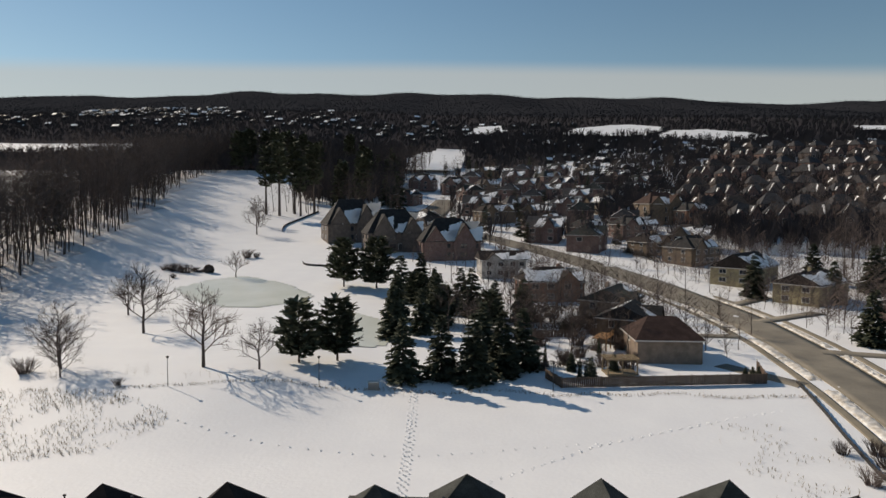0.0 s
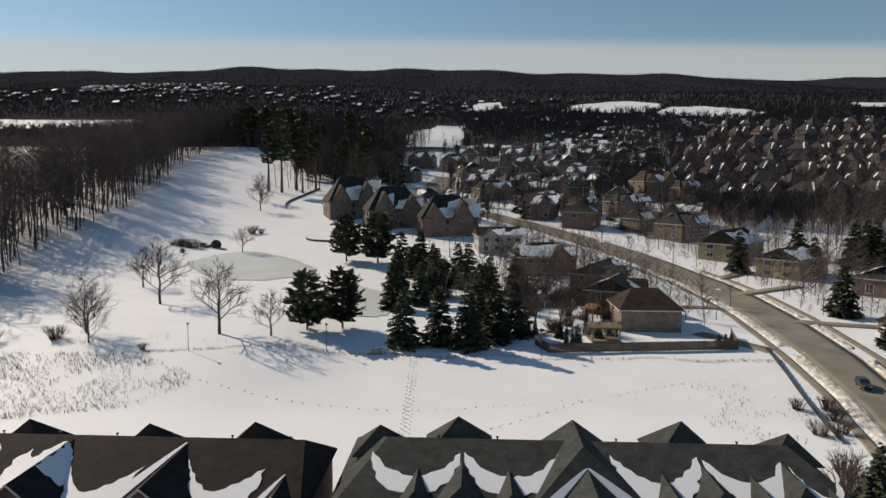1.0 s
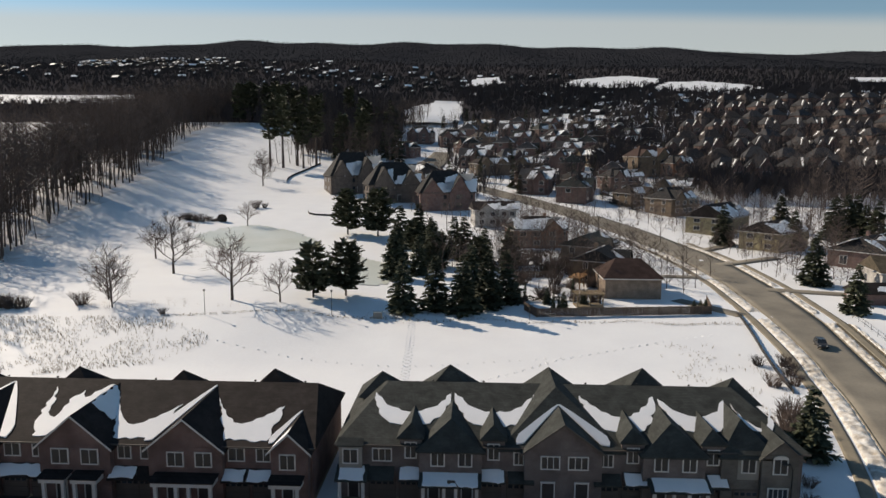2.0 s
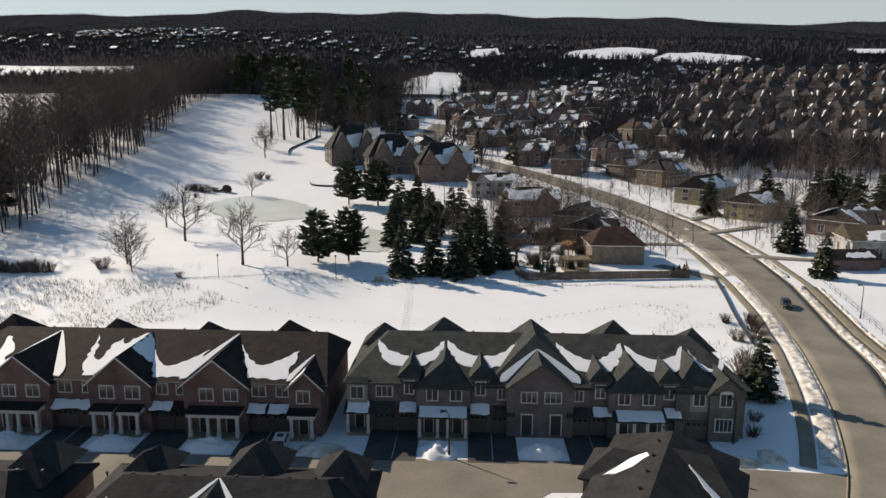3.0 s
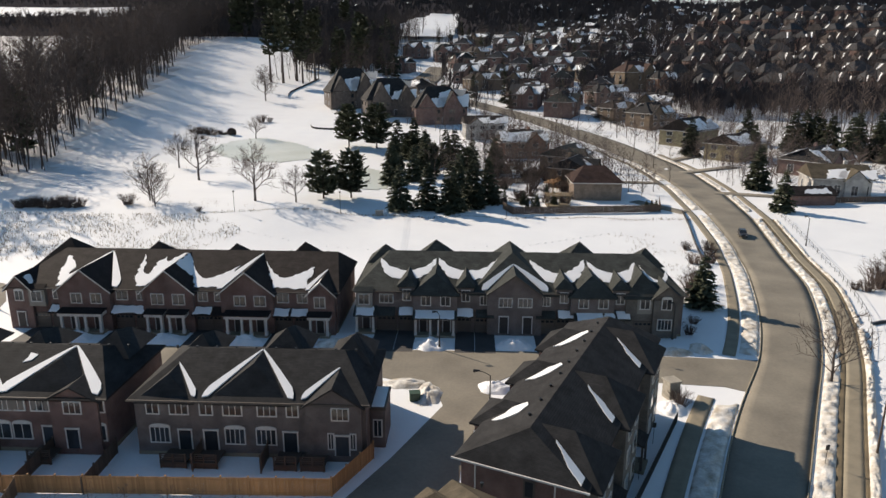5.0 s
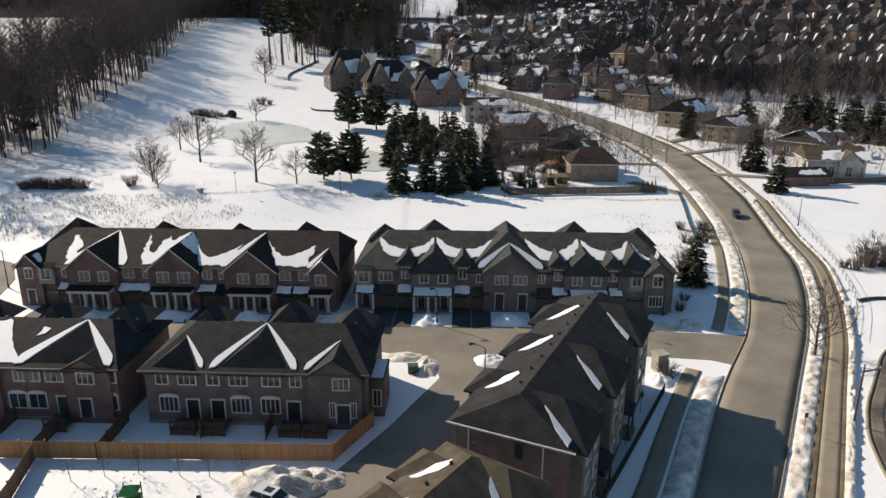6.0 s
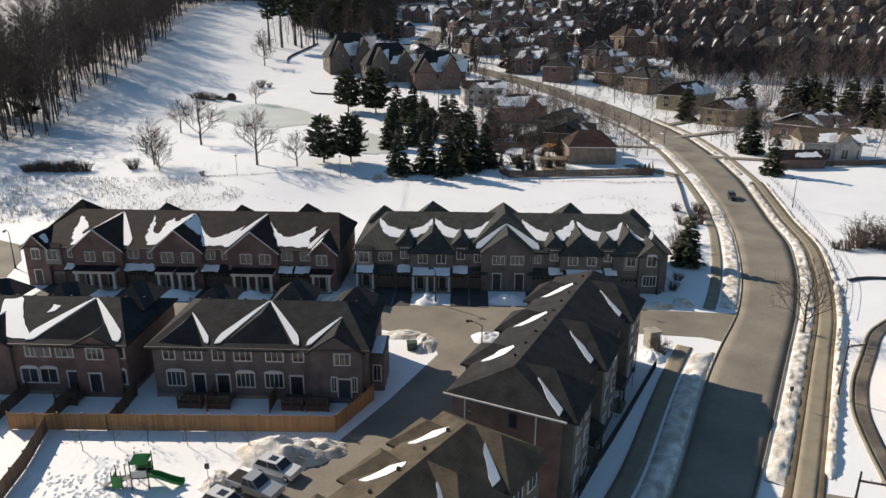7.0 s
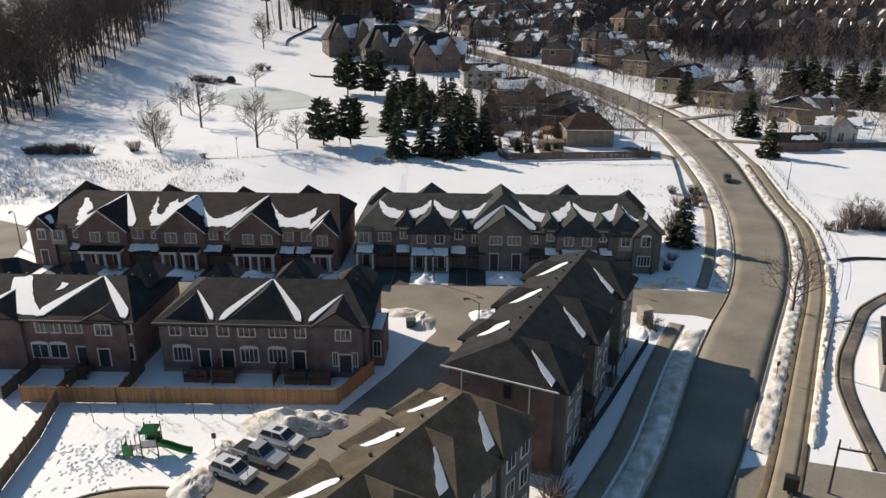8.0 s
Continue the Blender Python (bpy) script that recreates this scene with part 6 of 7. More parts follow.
ribbon("pavement", stretch(ROAD_L, -126, -31.5, -3.0), stretch(ROAD_L, -126, -31.5, -4.9), CONCRETE, 0.09, "cleared concrete pavement between snowbanks", "pavement", n=120)
ribbon("pavement", stretch(ROAD_L, -20.8, 178, -3.0), stretch(ROAD_L, -20.8, 178, -4.7), CONCRETE, 0.09, "cleared concrete pavement between snowbanks", "pavement", n=160)
ribbon("pavement", stretch(ROAD_R, -126, 170, 2.8), stretch(ROAD_R, -126, 170, 4.6), CONCRETE, 0.09, "wet tan concrete pavement beside the road", "pavement", n=220)
for nm, line, d in (("kerb", ROAD_L, -0.02), ("kerb", ROAD_R, 0.02)):
    ribbon(nm, stretch(line, -126, 170, d), stretch(line, -126, 170, d + (0.16 if d > 0 else -0.16)), CONCRETE, 0.17, "low concrete kerb of the road", "kerb", n=240, cross=1)

# aprons and drives off the road
street("apron", [(24, -78), (26.5, -69.5), (30.5, -62.3), (36.4, -60.8), (58, -66), (85, -71), (85, -92), (24, -92)], "wet asphalt apron of a neighbouring street", ASPHALT, 0.05)
for k, (a, b, w) in enumerate((((76, 90.5), (100, 84), 4.5), ((77, 125), (100, 140), 5), ((60, 64.5), (50, 78), 4.0), ((80, 152), (92, 164), 5), ((64, 105), (48, 106), 4.5))):
    t_ = Vector((b[0] - a[0], b[1] - a[1]))
    n_ = Vector((t_.y, -t_.x)).normalized() * w / 2
    ribbon("driveway", [(a[0] - n_.x, a[1] - n_.y), (b[0] - n_.x, b[1] - n_.y)], [(a[0] + n_.x, a[1] + n_.y), (b[0] + n_.x, b[1] + n_.y)], ASPHALT, 0.11, "cleared driveway leading to a house", "driveway", n=14, cross=2)

DRIVES = ((-13.3, (-8.2, -5.0)), (-13.3, (-4.9, -2.3)), (-13.3, (3.5, 6.2)), (-13.3, (6.3, 9.1)), (-13.3, (14.8, 17.8)), (-13.3, (17.9, 20.6)), (-13.3, (26.2, 28.7)), (-13.3, (28.9, 31.7)),
          (-14.6, (-58.7, -56.0)), (-14.6, (-55.8, -53.5)), (-14.6, (-46.4, -43.6)), (-14.6, (-43.4, -40.9)), (-14.6, (-34.4, -31.8)), (-14.6, (-31.7, -29.4)), (-14.6, (-23.0, -20.2)), (-14.6, (-20.0, -17.6)))
for yf, (a, b) in DRIVES:
    solid("driveway", Shape().slab([(a, -20.9, 0.055), (b, -20.9, 0.055), (b, yf - 0.1, 0.10), (a, yf - 0.1, 0.10)], 0.3), DRIVE, "short dark asphalt driveway in front of a garage", "driveway", "driveways of the townhouses", "structure")


def heap(x, y, rx, ry, h, seed, turn=0, material=SNOW_DIRTY, label="heap of shovelled snow beside a driveway"):
    s = Shape()
    n, m = 13, 34
    for j in range(n + 1):
        q = j / n
        for i in range(m):
            a = 2 * math.pi * i / m
            e = 1 + 0.28 * noise.noise((math.cos(a) * 1.5, math.sin(a) * 1.5, seed))
            z = h * (1 - q * q) * (1 + 0.5 * noise.noise((q * 3 * math.cos(a), q * 3 * math.sin(a), seed + 9))) + 0.2 * h * noise.noise((q * 9 * math.cos(a), q * 9 * math.sin(a), seed + 3)) - 0.12 * q
            s.v.append((rx * q * e * math.cos(a), ry * q * e * math.sin(a), z))
    for j in range(n):
        for i in range(m):
            k = (i + 1) % m
            s.f.append((j * m + i, (j + 1) * m + i, (j + 1) * m + k, j * m + k))
    return solid("snow_mound", s, material, label, "snow heap", "snow heaps", m=pose(x, y, land(x, y) + 0.02, 0, 0, turn), smooth=True)


for k, (x, y, rx, ry, h, m) in enumerate(((0.3, -18.6, 2.6, 2.2, 1.0, SNOW_ROOF), (11.8, -18.2, 2.8, 2.0, 1.0, SNOW_ROOF), (23.4, -18.4, 2.6, 2.0, 0.8, SNOW_ROOF), (-13.0, -19.0, 3.2, 1.8, 0.8, SNOW_DIRTY), (-26.4, -18.6, 2.8, 2.0, 0.9, SNOW_ROOF), (-37.6, -18.6, 3.0, 2.0, 0.9, SNOW_ROOF), (-50.2, -18.8, 2.8, 2.0, 1.0, SNOW_ROOF),
                                         (-11.0, -57.4, 4.6, 2.6, 1.5, SNOW_DIRTY), (-7.6, -56.4, 3.0, 1.8, 0.8, SNOW_DIRTY), (0.6, -33.4, 1.6, 3.4, 0.7, SNOW_DIRTY), (-2.2, -30.6, 3.4, 1.5, 0.5, SNOW_DIRTY), (8.6, -31.2, 2.4, 2.0, 0.7, SNOW_ROOF), (7.4, -40.5, 1.2, 2.6, 0.5, SNOW_ROOF), (5.2, -53.0, 1.4, 2.6, 0.6, SNOW_ROOF),
                                         (-16.6, -66.5, 2.0, 2.8, 0.7, SNOW_DIRTY), (-15.8, -61.8, 1.4, 1.8, 0.7, SNOW_DIRTY), (33.0, -19.4, 3.4, 1.3, 0.7, SNOW_DIRTY), (37.4, -18.0, 1.6, 2.0, 0.7, SNOW_DIRTY), (28.6, -35.4, 1.8, 2.0, 0.7, SNOW_ROOF), (-56, -30.4, 5.0, 1.4, 0.8, SNOW_DIRTY), (-30, -30.0, 4.0, 1.2, 0.6, SNOW_DIRTY), (-14, -30.2, 5.0, 1.2, 0.6, SNOW_DIRTY))):
    heap(x, y, rx, ry, h, k, material=m)


# ---- fences ----
def board_fence(pts, h, pitch, material, label, post=2.4, cap=True, name="board_fence"):
    """A fence of upright boards on rails between posts."""
    x0, y0 = pts[0]
    t = thing(name, pose(x0, y0, 0), label, "fence")
    bw = pitch * 0.93
    board = Shape().box(-bw / 2, -0.012, 0.05, bw / 2, 0.012, h).mesh("board")
    board.materials.append(material)
    post_me = Shape().box(-0.06, -0.06, -0.3, 0.06, 0.06, h + 0.12).box(-0.08, -0.08, h + 0.12, 0.08, 0.08, h + 0.17).mesh("post")
    post_me.materials.append(material)
    for (ax, ay), (bx, by) in zip(pts, pts[1:]):
        ln = math.dist((ax, ay), (bx, by))
        a = math.degrees(math.atan2(by - ay, bx - ax))
        n = max(1, int(ln / pitch))
        for k in range(n):
            q = (k + 0.5) / n
            px, py = ax + (bx - ax) * q, ay + (by - ay) * q
            part("board", board, None, t, at=pose(px - x0, py - y0, land(px, py) + 0.02 * noise.noise((px * 3, py * 3, 1)), 0, 0, a))
        m = max(1, int(round(ln / post)))
        for k in range(m + 1):
            px, py = ax + (bx - ax) * k / m, ay + (by - ay) * k / m
            part("post", post_me, None, t, at=pose(px - x0, py - y0, land(px, py), 0, 0, a))
        for zz in (0.35, h - 0.25):
            z0, z1 = land(ax, ay) + zz, land(bx, by) + zz
            part("rail", Shape().tube((ax - x0, ay - y0, z0), (bx - x0, by - y0, z1), 0.05, 0.05, 4), material, t)
    return t


board_fence([(-39.1, -54.4), (-6.8, -53.5), (-3.9, -47.2)], 1.85, 0.15, WOODFENCE, "new orange cedar board fence behind the back yards")
WOODSIDE = mat("brown_boards", (0.22, 0.145, 0.095), (0.15, 0.1, 0.07), 0.85, 0.8, 9, 0.3, vary=0.2)
board_fence([(-35.2, -54.6), (-33.6, -60.5), (-32.4, -68), (-31, -78)], 1.75, 0.30, WOODSIDE, "weathered brown board fence beside the playground", name="side_fence")
for x in (-41.5, -36.0, -29.6):
    board_fence([(x, -47.4), (x + 0.3, -54.2)], 1.6, 0.3, WOODDARK, "dark board fence dividing two back yards", name="yard_fence")
for x in (-14.3, -20.9):
    board_fence([(x, -47.6), (x + 0.05, -50.2)], 1.8, 0.3, WOODDARK, "short dark privacy screen between decks", name="yard_fence")
board_fence([(14.0, 66.5), (16.2, 60.6), (47.0, 64.4), (53.8, 65.2), (56, 75)], 1.9, 0.36, WOODDARK, "dark brown board fence round the corner house")
board_fence([(10.1, 101), (25, 102), (32.5, 131)], 1.8, 0.75, WOODDARK, "dark garden fence behind the houses", name="yard_fence")
board_fence([(90, 76.5), (125, 82)], 1.6, 0.75, WOODDARK, "dark garden fence beside the open snow", name="yard_fence")


FABRIC = mat("black_fabric", (0.02, 0.02, 0.021), (0.032, 0.031, 0.03), 0.85, 0.8, 6, 0.4)


PICKET = Shape().box(-0.045, -0.045, 0, 0.045, 0.045, 1.07).mesh("picket")
PICKET.materials.append(METAL)


def rail_fence(pts, h, label, gap=3.0, name="rail_fence"):
    t = thing(name, pose(pts[0][0], pts[0][1], 0), label, "fence")
    x0, y0 = pts[0]
    q = resample(pts, max(4, int(sum(math.dist(a, b) for a, b in zip(pts, pts[1:])) / gap)))
    for (ax, ay), (bx, by) in zip(q, q[1:]):
        part("post", Shape().tube((ax - x0, ay - y0, land(ax, ay) - 0.2), (ax - x0, ay - y0, land(ax, ay) + h), 0.04, 0.04, 5), METAL, t)
        if name == "silt_fence":
            z0, z1, n_ = land(ax, ay) - 0.1, land(bx, by) - 0.1, Vector((by - ay, ax - bx)).normalized() * 0.03
            part("fabric", Shape().slab([(ax - x0 - n_.x, ay - y0 - n_.y, z0 + h), (bx - x0 - n_.x, by - y0 - n_.y, z1 + h * 0.85), (bx - x0 + n_.x, by - y0 + n_.y, z1 + h * 0.85), (ax - x0 + n_.x, ay - y0 + n_.y, z0 + h)], h), FABRIC, t)
            continue
        if name == "picket_fence":
            for k in range(9):
                q_ = (k + 0.5) / 9
                px, py = ax + (bx - ax) * q_ - x0, ay + (by - ay) * q_ - y0
                part("picket", PICKET, None, t, at=pose(px, py, land(ax, ay)))
        for zz in (h * 0.45, h):
            part("rail", Shape().tube((ax - x0, ay - y0, land(ax, ay) + zz), (bx - x0, by - y0, land(bx, by) + zz), 0.025, 0.025, 4), METAL, t)
    return t


rail_fence([(82.7, 64), (79, 39), (74.5, 17), (66.4, -8), (58, -22)], 1.2, "thin dark metal fence between pavement and snow field")
rail_fence([(15.6, -62.6), (16.9, -59.9), (20.3, -53.7), (23.7, -47.2), (28.4, -38.1)], 1.1, "low black picket fence in front of the townhouse block", 1.6, "picket_fence")
rail_fence([(59.5, 66), (57.0, 51.5), (54.6, 40), (53.3, 32), (51.6, 22)], 0.8, "sagging black silt fence in the snow", 2.0, "silt_fence")


rail_fence([(-104.7, 311), (-109, 326), (-108.8, 340), (-103, 392)], 1.3, "sagging black silt fence in the snow behind the houses", 4.0, "silt_fence")
rail_fence([(-72, 226), (-70.2, 216.1), (-60, 216.6), (-50, 214)], 1.0, "black silt fence at the pond's far bank", 3.0, "silt_fence")


def hedge(a, b, w, h, seed, label):
    """A clipped hedge of many small leaf clumps."""
    r = random.Random(seed)
    s = Shape()
    d = Vector((b[0] - a[0], b[1] - a[1], 0))
    n = int(d.length * h * 22)
    side = Vector((-d.y, d.x, 0)).normalized()
    for k in range(n):
        q = Vector((a[0], a[1], 0)) + d * r.random() + side * r.uniform(-w, w) / 2
        top = h * (0.85 + 0.3 * noise.noise((q.x * 0.6, q.y * 0.6, seed)))
        q.z = land(q.x, q.y) + top * r.random() ** 0.7
        e = Vector((r.uniform(-1, 1), r.uniform(-1, 1), r.uniform(-0.6, 1))).normalized() * 0.34
        f = Vector((r.uniform(-1, 1), r.uniform(-1, 1), r.uniform(-1, 1))).normalized() * 0.2
        s.poly([q - f, q + f, q + e + f * 0.4, q + e - f * 0.4])
    return solid("hedge", s, HEDGE, label, "hedge", "garden hedges")


HEDGE = mat("hedge_leaves", (0.035, 0.032, 0.024), (0.055, 0.046, 0.036), 0.9, 0.5, 4, 0.3)
hedge((11.9, 103.4), (29.4, 108.0), 3.2, 3.2, 1, "thick dark hedge between the snowy gardens")
hedge((12.1, 130), (27, 134), 3.0, 3.0, 2, "thick dark hedge behind the brick house")
hedge((14.5, 74), (24, 76.5), 1.6, 1.4, 3, "low dark hedge in the corner garden")
hedge((80, 236), (70, 262), 3.0, 2.6, 4, "dark hedge beside the road bend")


# ---- street furniture ----
def street_lamp(x, y, h, arm, turn, label):
    t = thing("street_lamp", pose(x, y, land(x, y), 0, 0, turn), label, "street lamp", "street lamps")
    part("pole", Shape().tube((0, 0, -0.2), (0, 0, h), 0.11, 0.06, 8), METAL, t)
    part("base", Shape().tube((0, 0, -0.1), (0, 0, 0.7), 0.17, 0.14, 8), METAL, t)
    bow = [Vector((-arm * k / 6, 0, h - 0.05 + 0.5 * math.sin(math.pi * 0.5 * k / 6))) for k in range(7)]
    p = bow[-1]
    part("arm", Shape().pipe(bow, 0.045), METAL, t)
    part("lamp_head", Shape().tube(p + Vector((0.15, 0, 0.05)), p + Vector((-0.6, 0, 0.02)), 0.1, 0.17, 8).tube(p + Vector((-0.45, 0, 0.0)), p + Vector((-0.45, 0, -0.16)), 0.16, 0.1, 8), METAL, t)
    return t


street_lamp(7.8, -37.6, 4.7, 1.3, -5, "dark steel street lamp with curved arm by the lane")
street_lamp(78.1, 38.9, 6.0, 0.5, 0, "slim dark street lamp beside the snow field")
street_lamp(-69.0, -7.6, 6.2, 0.6, 90, "slim dark street lamp at the end of the row")
street_lamp(1.4, -19.8, 5.0, 0.4, 0, "slim dark street lamp in front of the townhouses")
street_lamp(34.5, -14.5, 5.0, 0.4, 0, "slim dark street lamp on the corner lawn")
for x, y in ((-51.2, 52.3), (-26.6, 57.9), (14.5, 58.6)):
    t = thing("path_lamp", pose(x, y, land(x, y)), "slim grey lamp post beside the pond path", "lamp post", "path lamps")
    part("pole", Shape().tube((0, 0, -0.2), (0, 0, 5.0), 0.07, 0.05, 7), METAL, t)
    part("lamp_head", Shape().tube((0, 0, 4.9), (0, 0, 5.15), 0.16, 0.3, 8).tube((0, 0, 5.15), (0, 0, 5.3), 0.32, 0.12, 8), METAL, t)


def wood_pole(x, y, h, turn, label):
    t = thing("utility_pole", pose(x, y, land(x, y), 0, 0, turn), label, "utility pole")
    part("pole", Shape().tube((0, 0, -0.3), (0, 0, h), 0.12, 0.08, 8), WOODDARK, t)
    part("crossarm", Shape().box(-0.1, -0.06, h - 0.9, 2.4, 0.06, h - 0.75), WOODDARK, t)
    for k in (0.8, 1.5, 2.2):
        part("insulator", Shape().tube((k, 0, h - 0.75), (k, 0, h - 0.55), 0.05, 0.04, 6), TRIM, t)
    return t


wood_pole(36.8, -65.2, 5.3, -15, "weathered wooden utility pole at the apron")
wood_pole(46.2, -44.6, 7.0, 20, "weathered wooden pole on the snowy verge")
for x, y, h in ((40.2, -46.5, 2.4), (29.8, -23.0, 2.3), (-16.4, -61.8, 2.0), (24.5, -43.0, 2.4), (21.5, -49.5, 2.4), (-12.0, -66.2, 3.0)):
    t = thing("sign_post", pose(x, y, land(x, y), 0, 0, 10), "thin metal sign post standing in snow", "sign", "sign posts")
    part("post", Shape().tube((0, 0, -0.2), (0, 0, h), 0.03, 0.03, 6), METAL, t)
    part("plate", Shape().box(-0.2, -0.03, h - 0.55, 0.2, -0.005, h), METAL, t)
t = thing("utility_box", pose(-17, 58.3, land(-17, 58.3)), "grey metal utility box in the snow by the path", "utility box")
part("cabinet", Shape().box(-0.9, -0.5, -0.1, 0.9, 0.5, 1.3), STUCCO, t)
part("lid", Shape().box(-1.0, -0.6, 1.3, 1.0, 0.6, 1.4), TRIM, t)
GREENBOX = mat("green_enamel", (0.06, 0.10, 0.07), None, 0.5, 2, 20, 0.1)
t = thing("transformer_box", pose(-0.8, -34.6, 0, 0, 0, 10), "low green transformer box on the snowy corner", "transformer box")
part("cabinet", Shape().box(-0.6, -0.5, 0, 0.6, 0.5, 0.9), GREENBOX, t)
part("lid", Shape().box(-0.64, -0.54, 0.9, 0.64, 0.54, 1.0), GREENBOX, t)
t = thing("mailbox_cluster", pose(33.6, -65.2, 0, 0, 0, -25), "dark grey community mailbox on the pavement", "mailbox")
part("cabinet", Shape().box(-0.55, -0.35, 0.3, 0.55, 0.35, 1.6), METAL, t)
part("pedestal", Shape().box(-0.2, -0.2, 0, 0.2, 0.2, 0.3), CONCRETE, t)
PALESTONE = coursed("pale_pillar_stone", (0.42, 0.39, 0.33), (0.36, 0.33, 0.28), (0.28, 0.26, 0.22), 0.45, 0.25)
t = thing("gate_pillar", pose(29.2, -32.6, 0, 0, 0, 20), "pale stone gate pillar with flat cap at the street corner", "pillar")
part("shaft", Shape().box(-0.7, -0.7, 0, 0.7, 0.7, 2.2), PALESTONE, t)
part("cap", Shape().slab([(-0.85, -0.85, 2.35), (0.85, -0.85, 2.35), (0.85, 0.85, 2.35), (-0.85, 0.85, 2.35)], 0.16), PALESTONE, t)
STONE = mat("retaining_stone", (0.25, 0.23, 0.2), (0.16, 0.15, 0.13), 0.9, 1.2, 8, 0.6)
GREEN = mat("green_plastic", (0.045, 0.26, 0.06), (0.03, 0.18, 0.045), 0.45, 2, 20, 0.1)


# ---- playground ----
t = thing("play_structure", pose(-22.0, -62.2, 0.05, 0, 0, 8) @ Matrix.Diagonal((0.78, 0.78, 0.78, 1)), "green plastic play tower with slide standing in snow", "playground")
for x, y in ((-0.9, -0.9), (0.9, -0.9), (0.9, 0.9), (-0.9, 0.9)):
    part("post", Shape().tube((x, y, -0.2), (x, y, 3.6), 0.07, 0.07, 8), METAL, t)
part("platform", Shape().box(-0.95, -0.95, 1.3, 0.95, 0.95, 1.42), METAL, t)
part("roof", hip_roof(-0.85, 0.85, -0.85, 0.85, 3.2, 3.9, 0, 0.3, 0.3, 0.1, 0.1), GREEN, t)
part("panel", Shape().box(-0.8, -0.95, 1.45, 0.8, -0.88, 2.3), TRIM, t)
part("panel", Shape().box(-0.8, 0.88, 1.45, 0.8, 0.95, 2.3), GREEN, t)
s = Shape()
prev = None
for k in range(11):
    q = k / 10
    x, z = 0.95 + 3.6 * q, 1.4 - 1.25 * (3 * q * q - 2 * q ** 3)
    sec = [(x, -1.0 + dy, z + dz) for dy, dz in ((0.0, 0.45), (0.08, 0.0), (0.85, 0.0), (0.93, 0.45))]
    if prev:
        for a in range(3):
            s.poly([prev[a], sec[a], sec[a + 1], prev[a + 1]]).poly([(p[0], p[1], p[2] - 0.05) for p in (prev[a + 1], sec[a + 1], sec[a], prev[a])])
    prev = sec
part("slide", s, GREEN, t, "wide green plastic slide")
for x, y in ((-3.0, -0.8), (-2.0, -0.8), (-3.0, 0.5), (-2.0, 0.5)):
    part("post", Shape().tube((x, y, -0.2), (x, y, 2.3), 0.06, 0.06, 8), METAL, t)
part("platform", Shape().box(-3.05, -0.85, 0.75, -1.95, 0.55, 0.85), METAL, t)
part("bridge", Shape().slab([(-1.95, -0.6, 0.85), (-0.95, -0.6, 1.4), (-0.95, 0.3, 1.4), (-1.95, 0.3, 0.85)], 0.08), METAL, t)
part("panel", Shape().box(-3.0, -0.9, 0.2, -2.0, -0.84, 1.6), GREEN, t)
part("panel", Shape().box(-3.08, -0.8, 0.85, -3.02, 0.5, 1.5), GREEN, t)
part("climber", Shape().slab([(-4.2, -0.5, 0.1), (-3.05, -0.5, 0.8), (-3.05, 0.2, 0.8), (-4.2, 0.2, 0.1)], 0.1), METAL, t)


# ---- vehicles ----
PAINT_WHITE = mat("white_car_paint", (0.62, 0.63, 0.64), (0.52, 0.52, 0.52), 0.3, 1.0, 6, 0.05, spec=0.5)
PAINT_SILVER = mat("silver_car_paint", (0.42, 0.43, 0.44), (0.36, 0.36, 0.36), 0.3, 1.0, 6, 0.05, metal=0.4, spec=0.5)
PAINT_BLACK = mat("dark_car_paint", (0.03, 0.03, 0.035), (0.05, 0.05, 0.05), 0.3, 1.0, 6, 0.05, spec=0.5)
TYRE = mat("tyre_rubber", (0.02, 0.02, 0.02), None, 0.9, 2, 20, 0.2)
RED_LENS = mat("red_lamp_lens", (0.25, 0.02, 0.02), None, 0.3, 2, 20, 0.05)


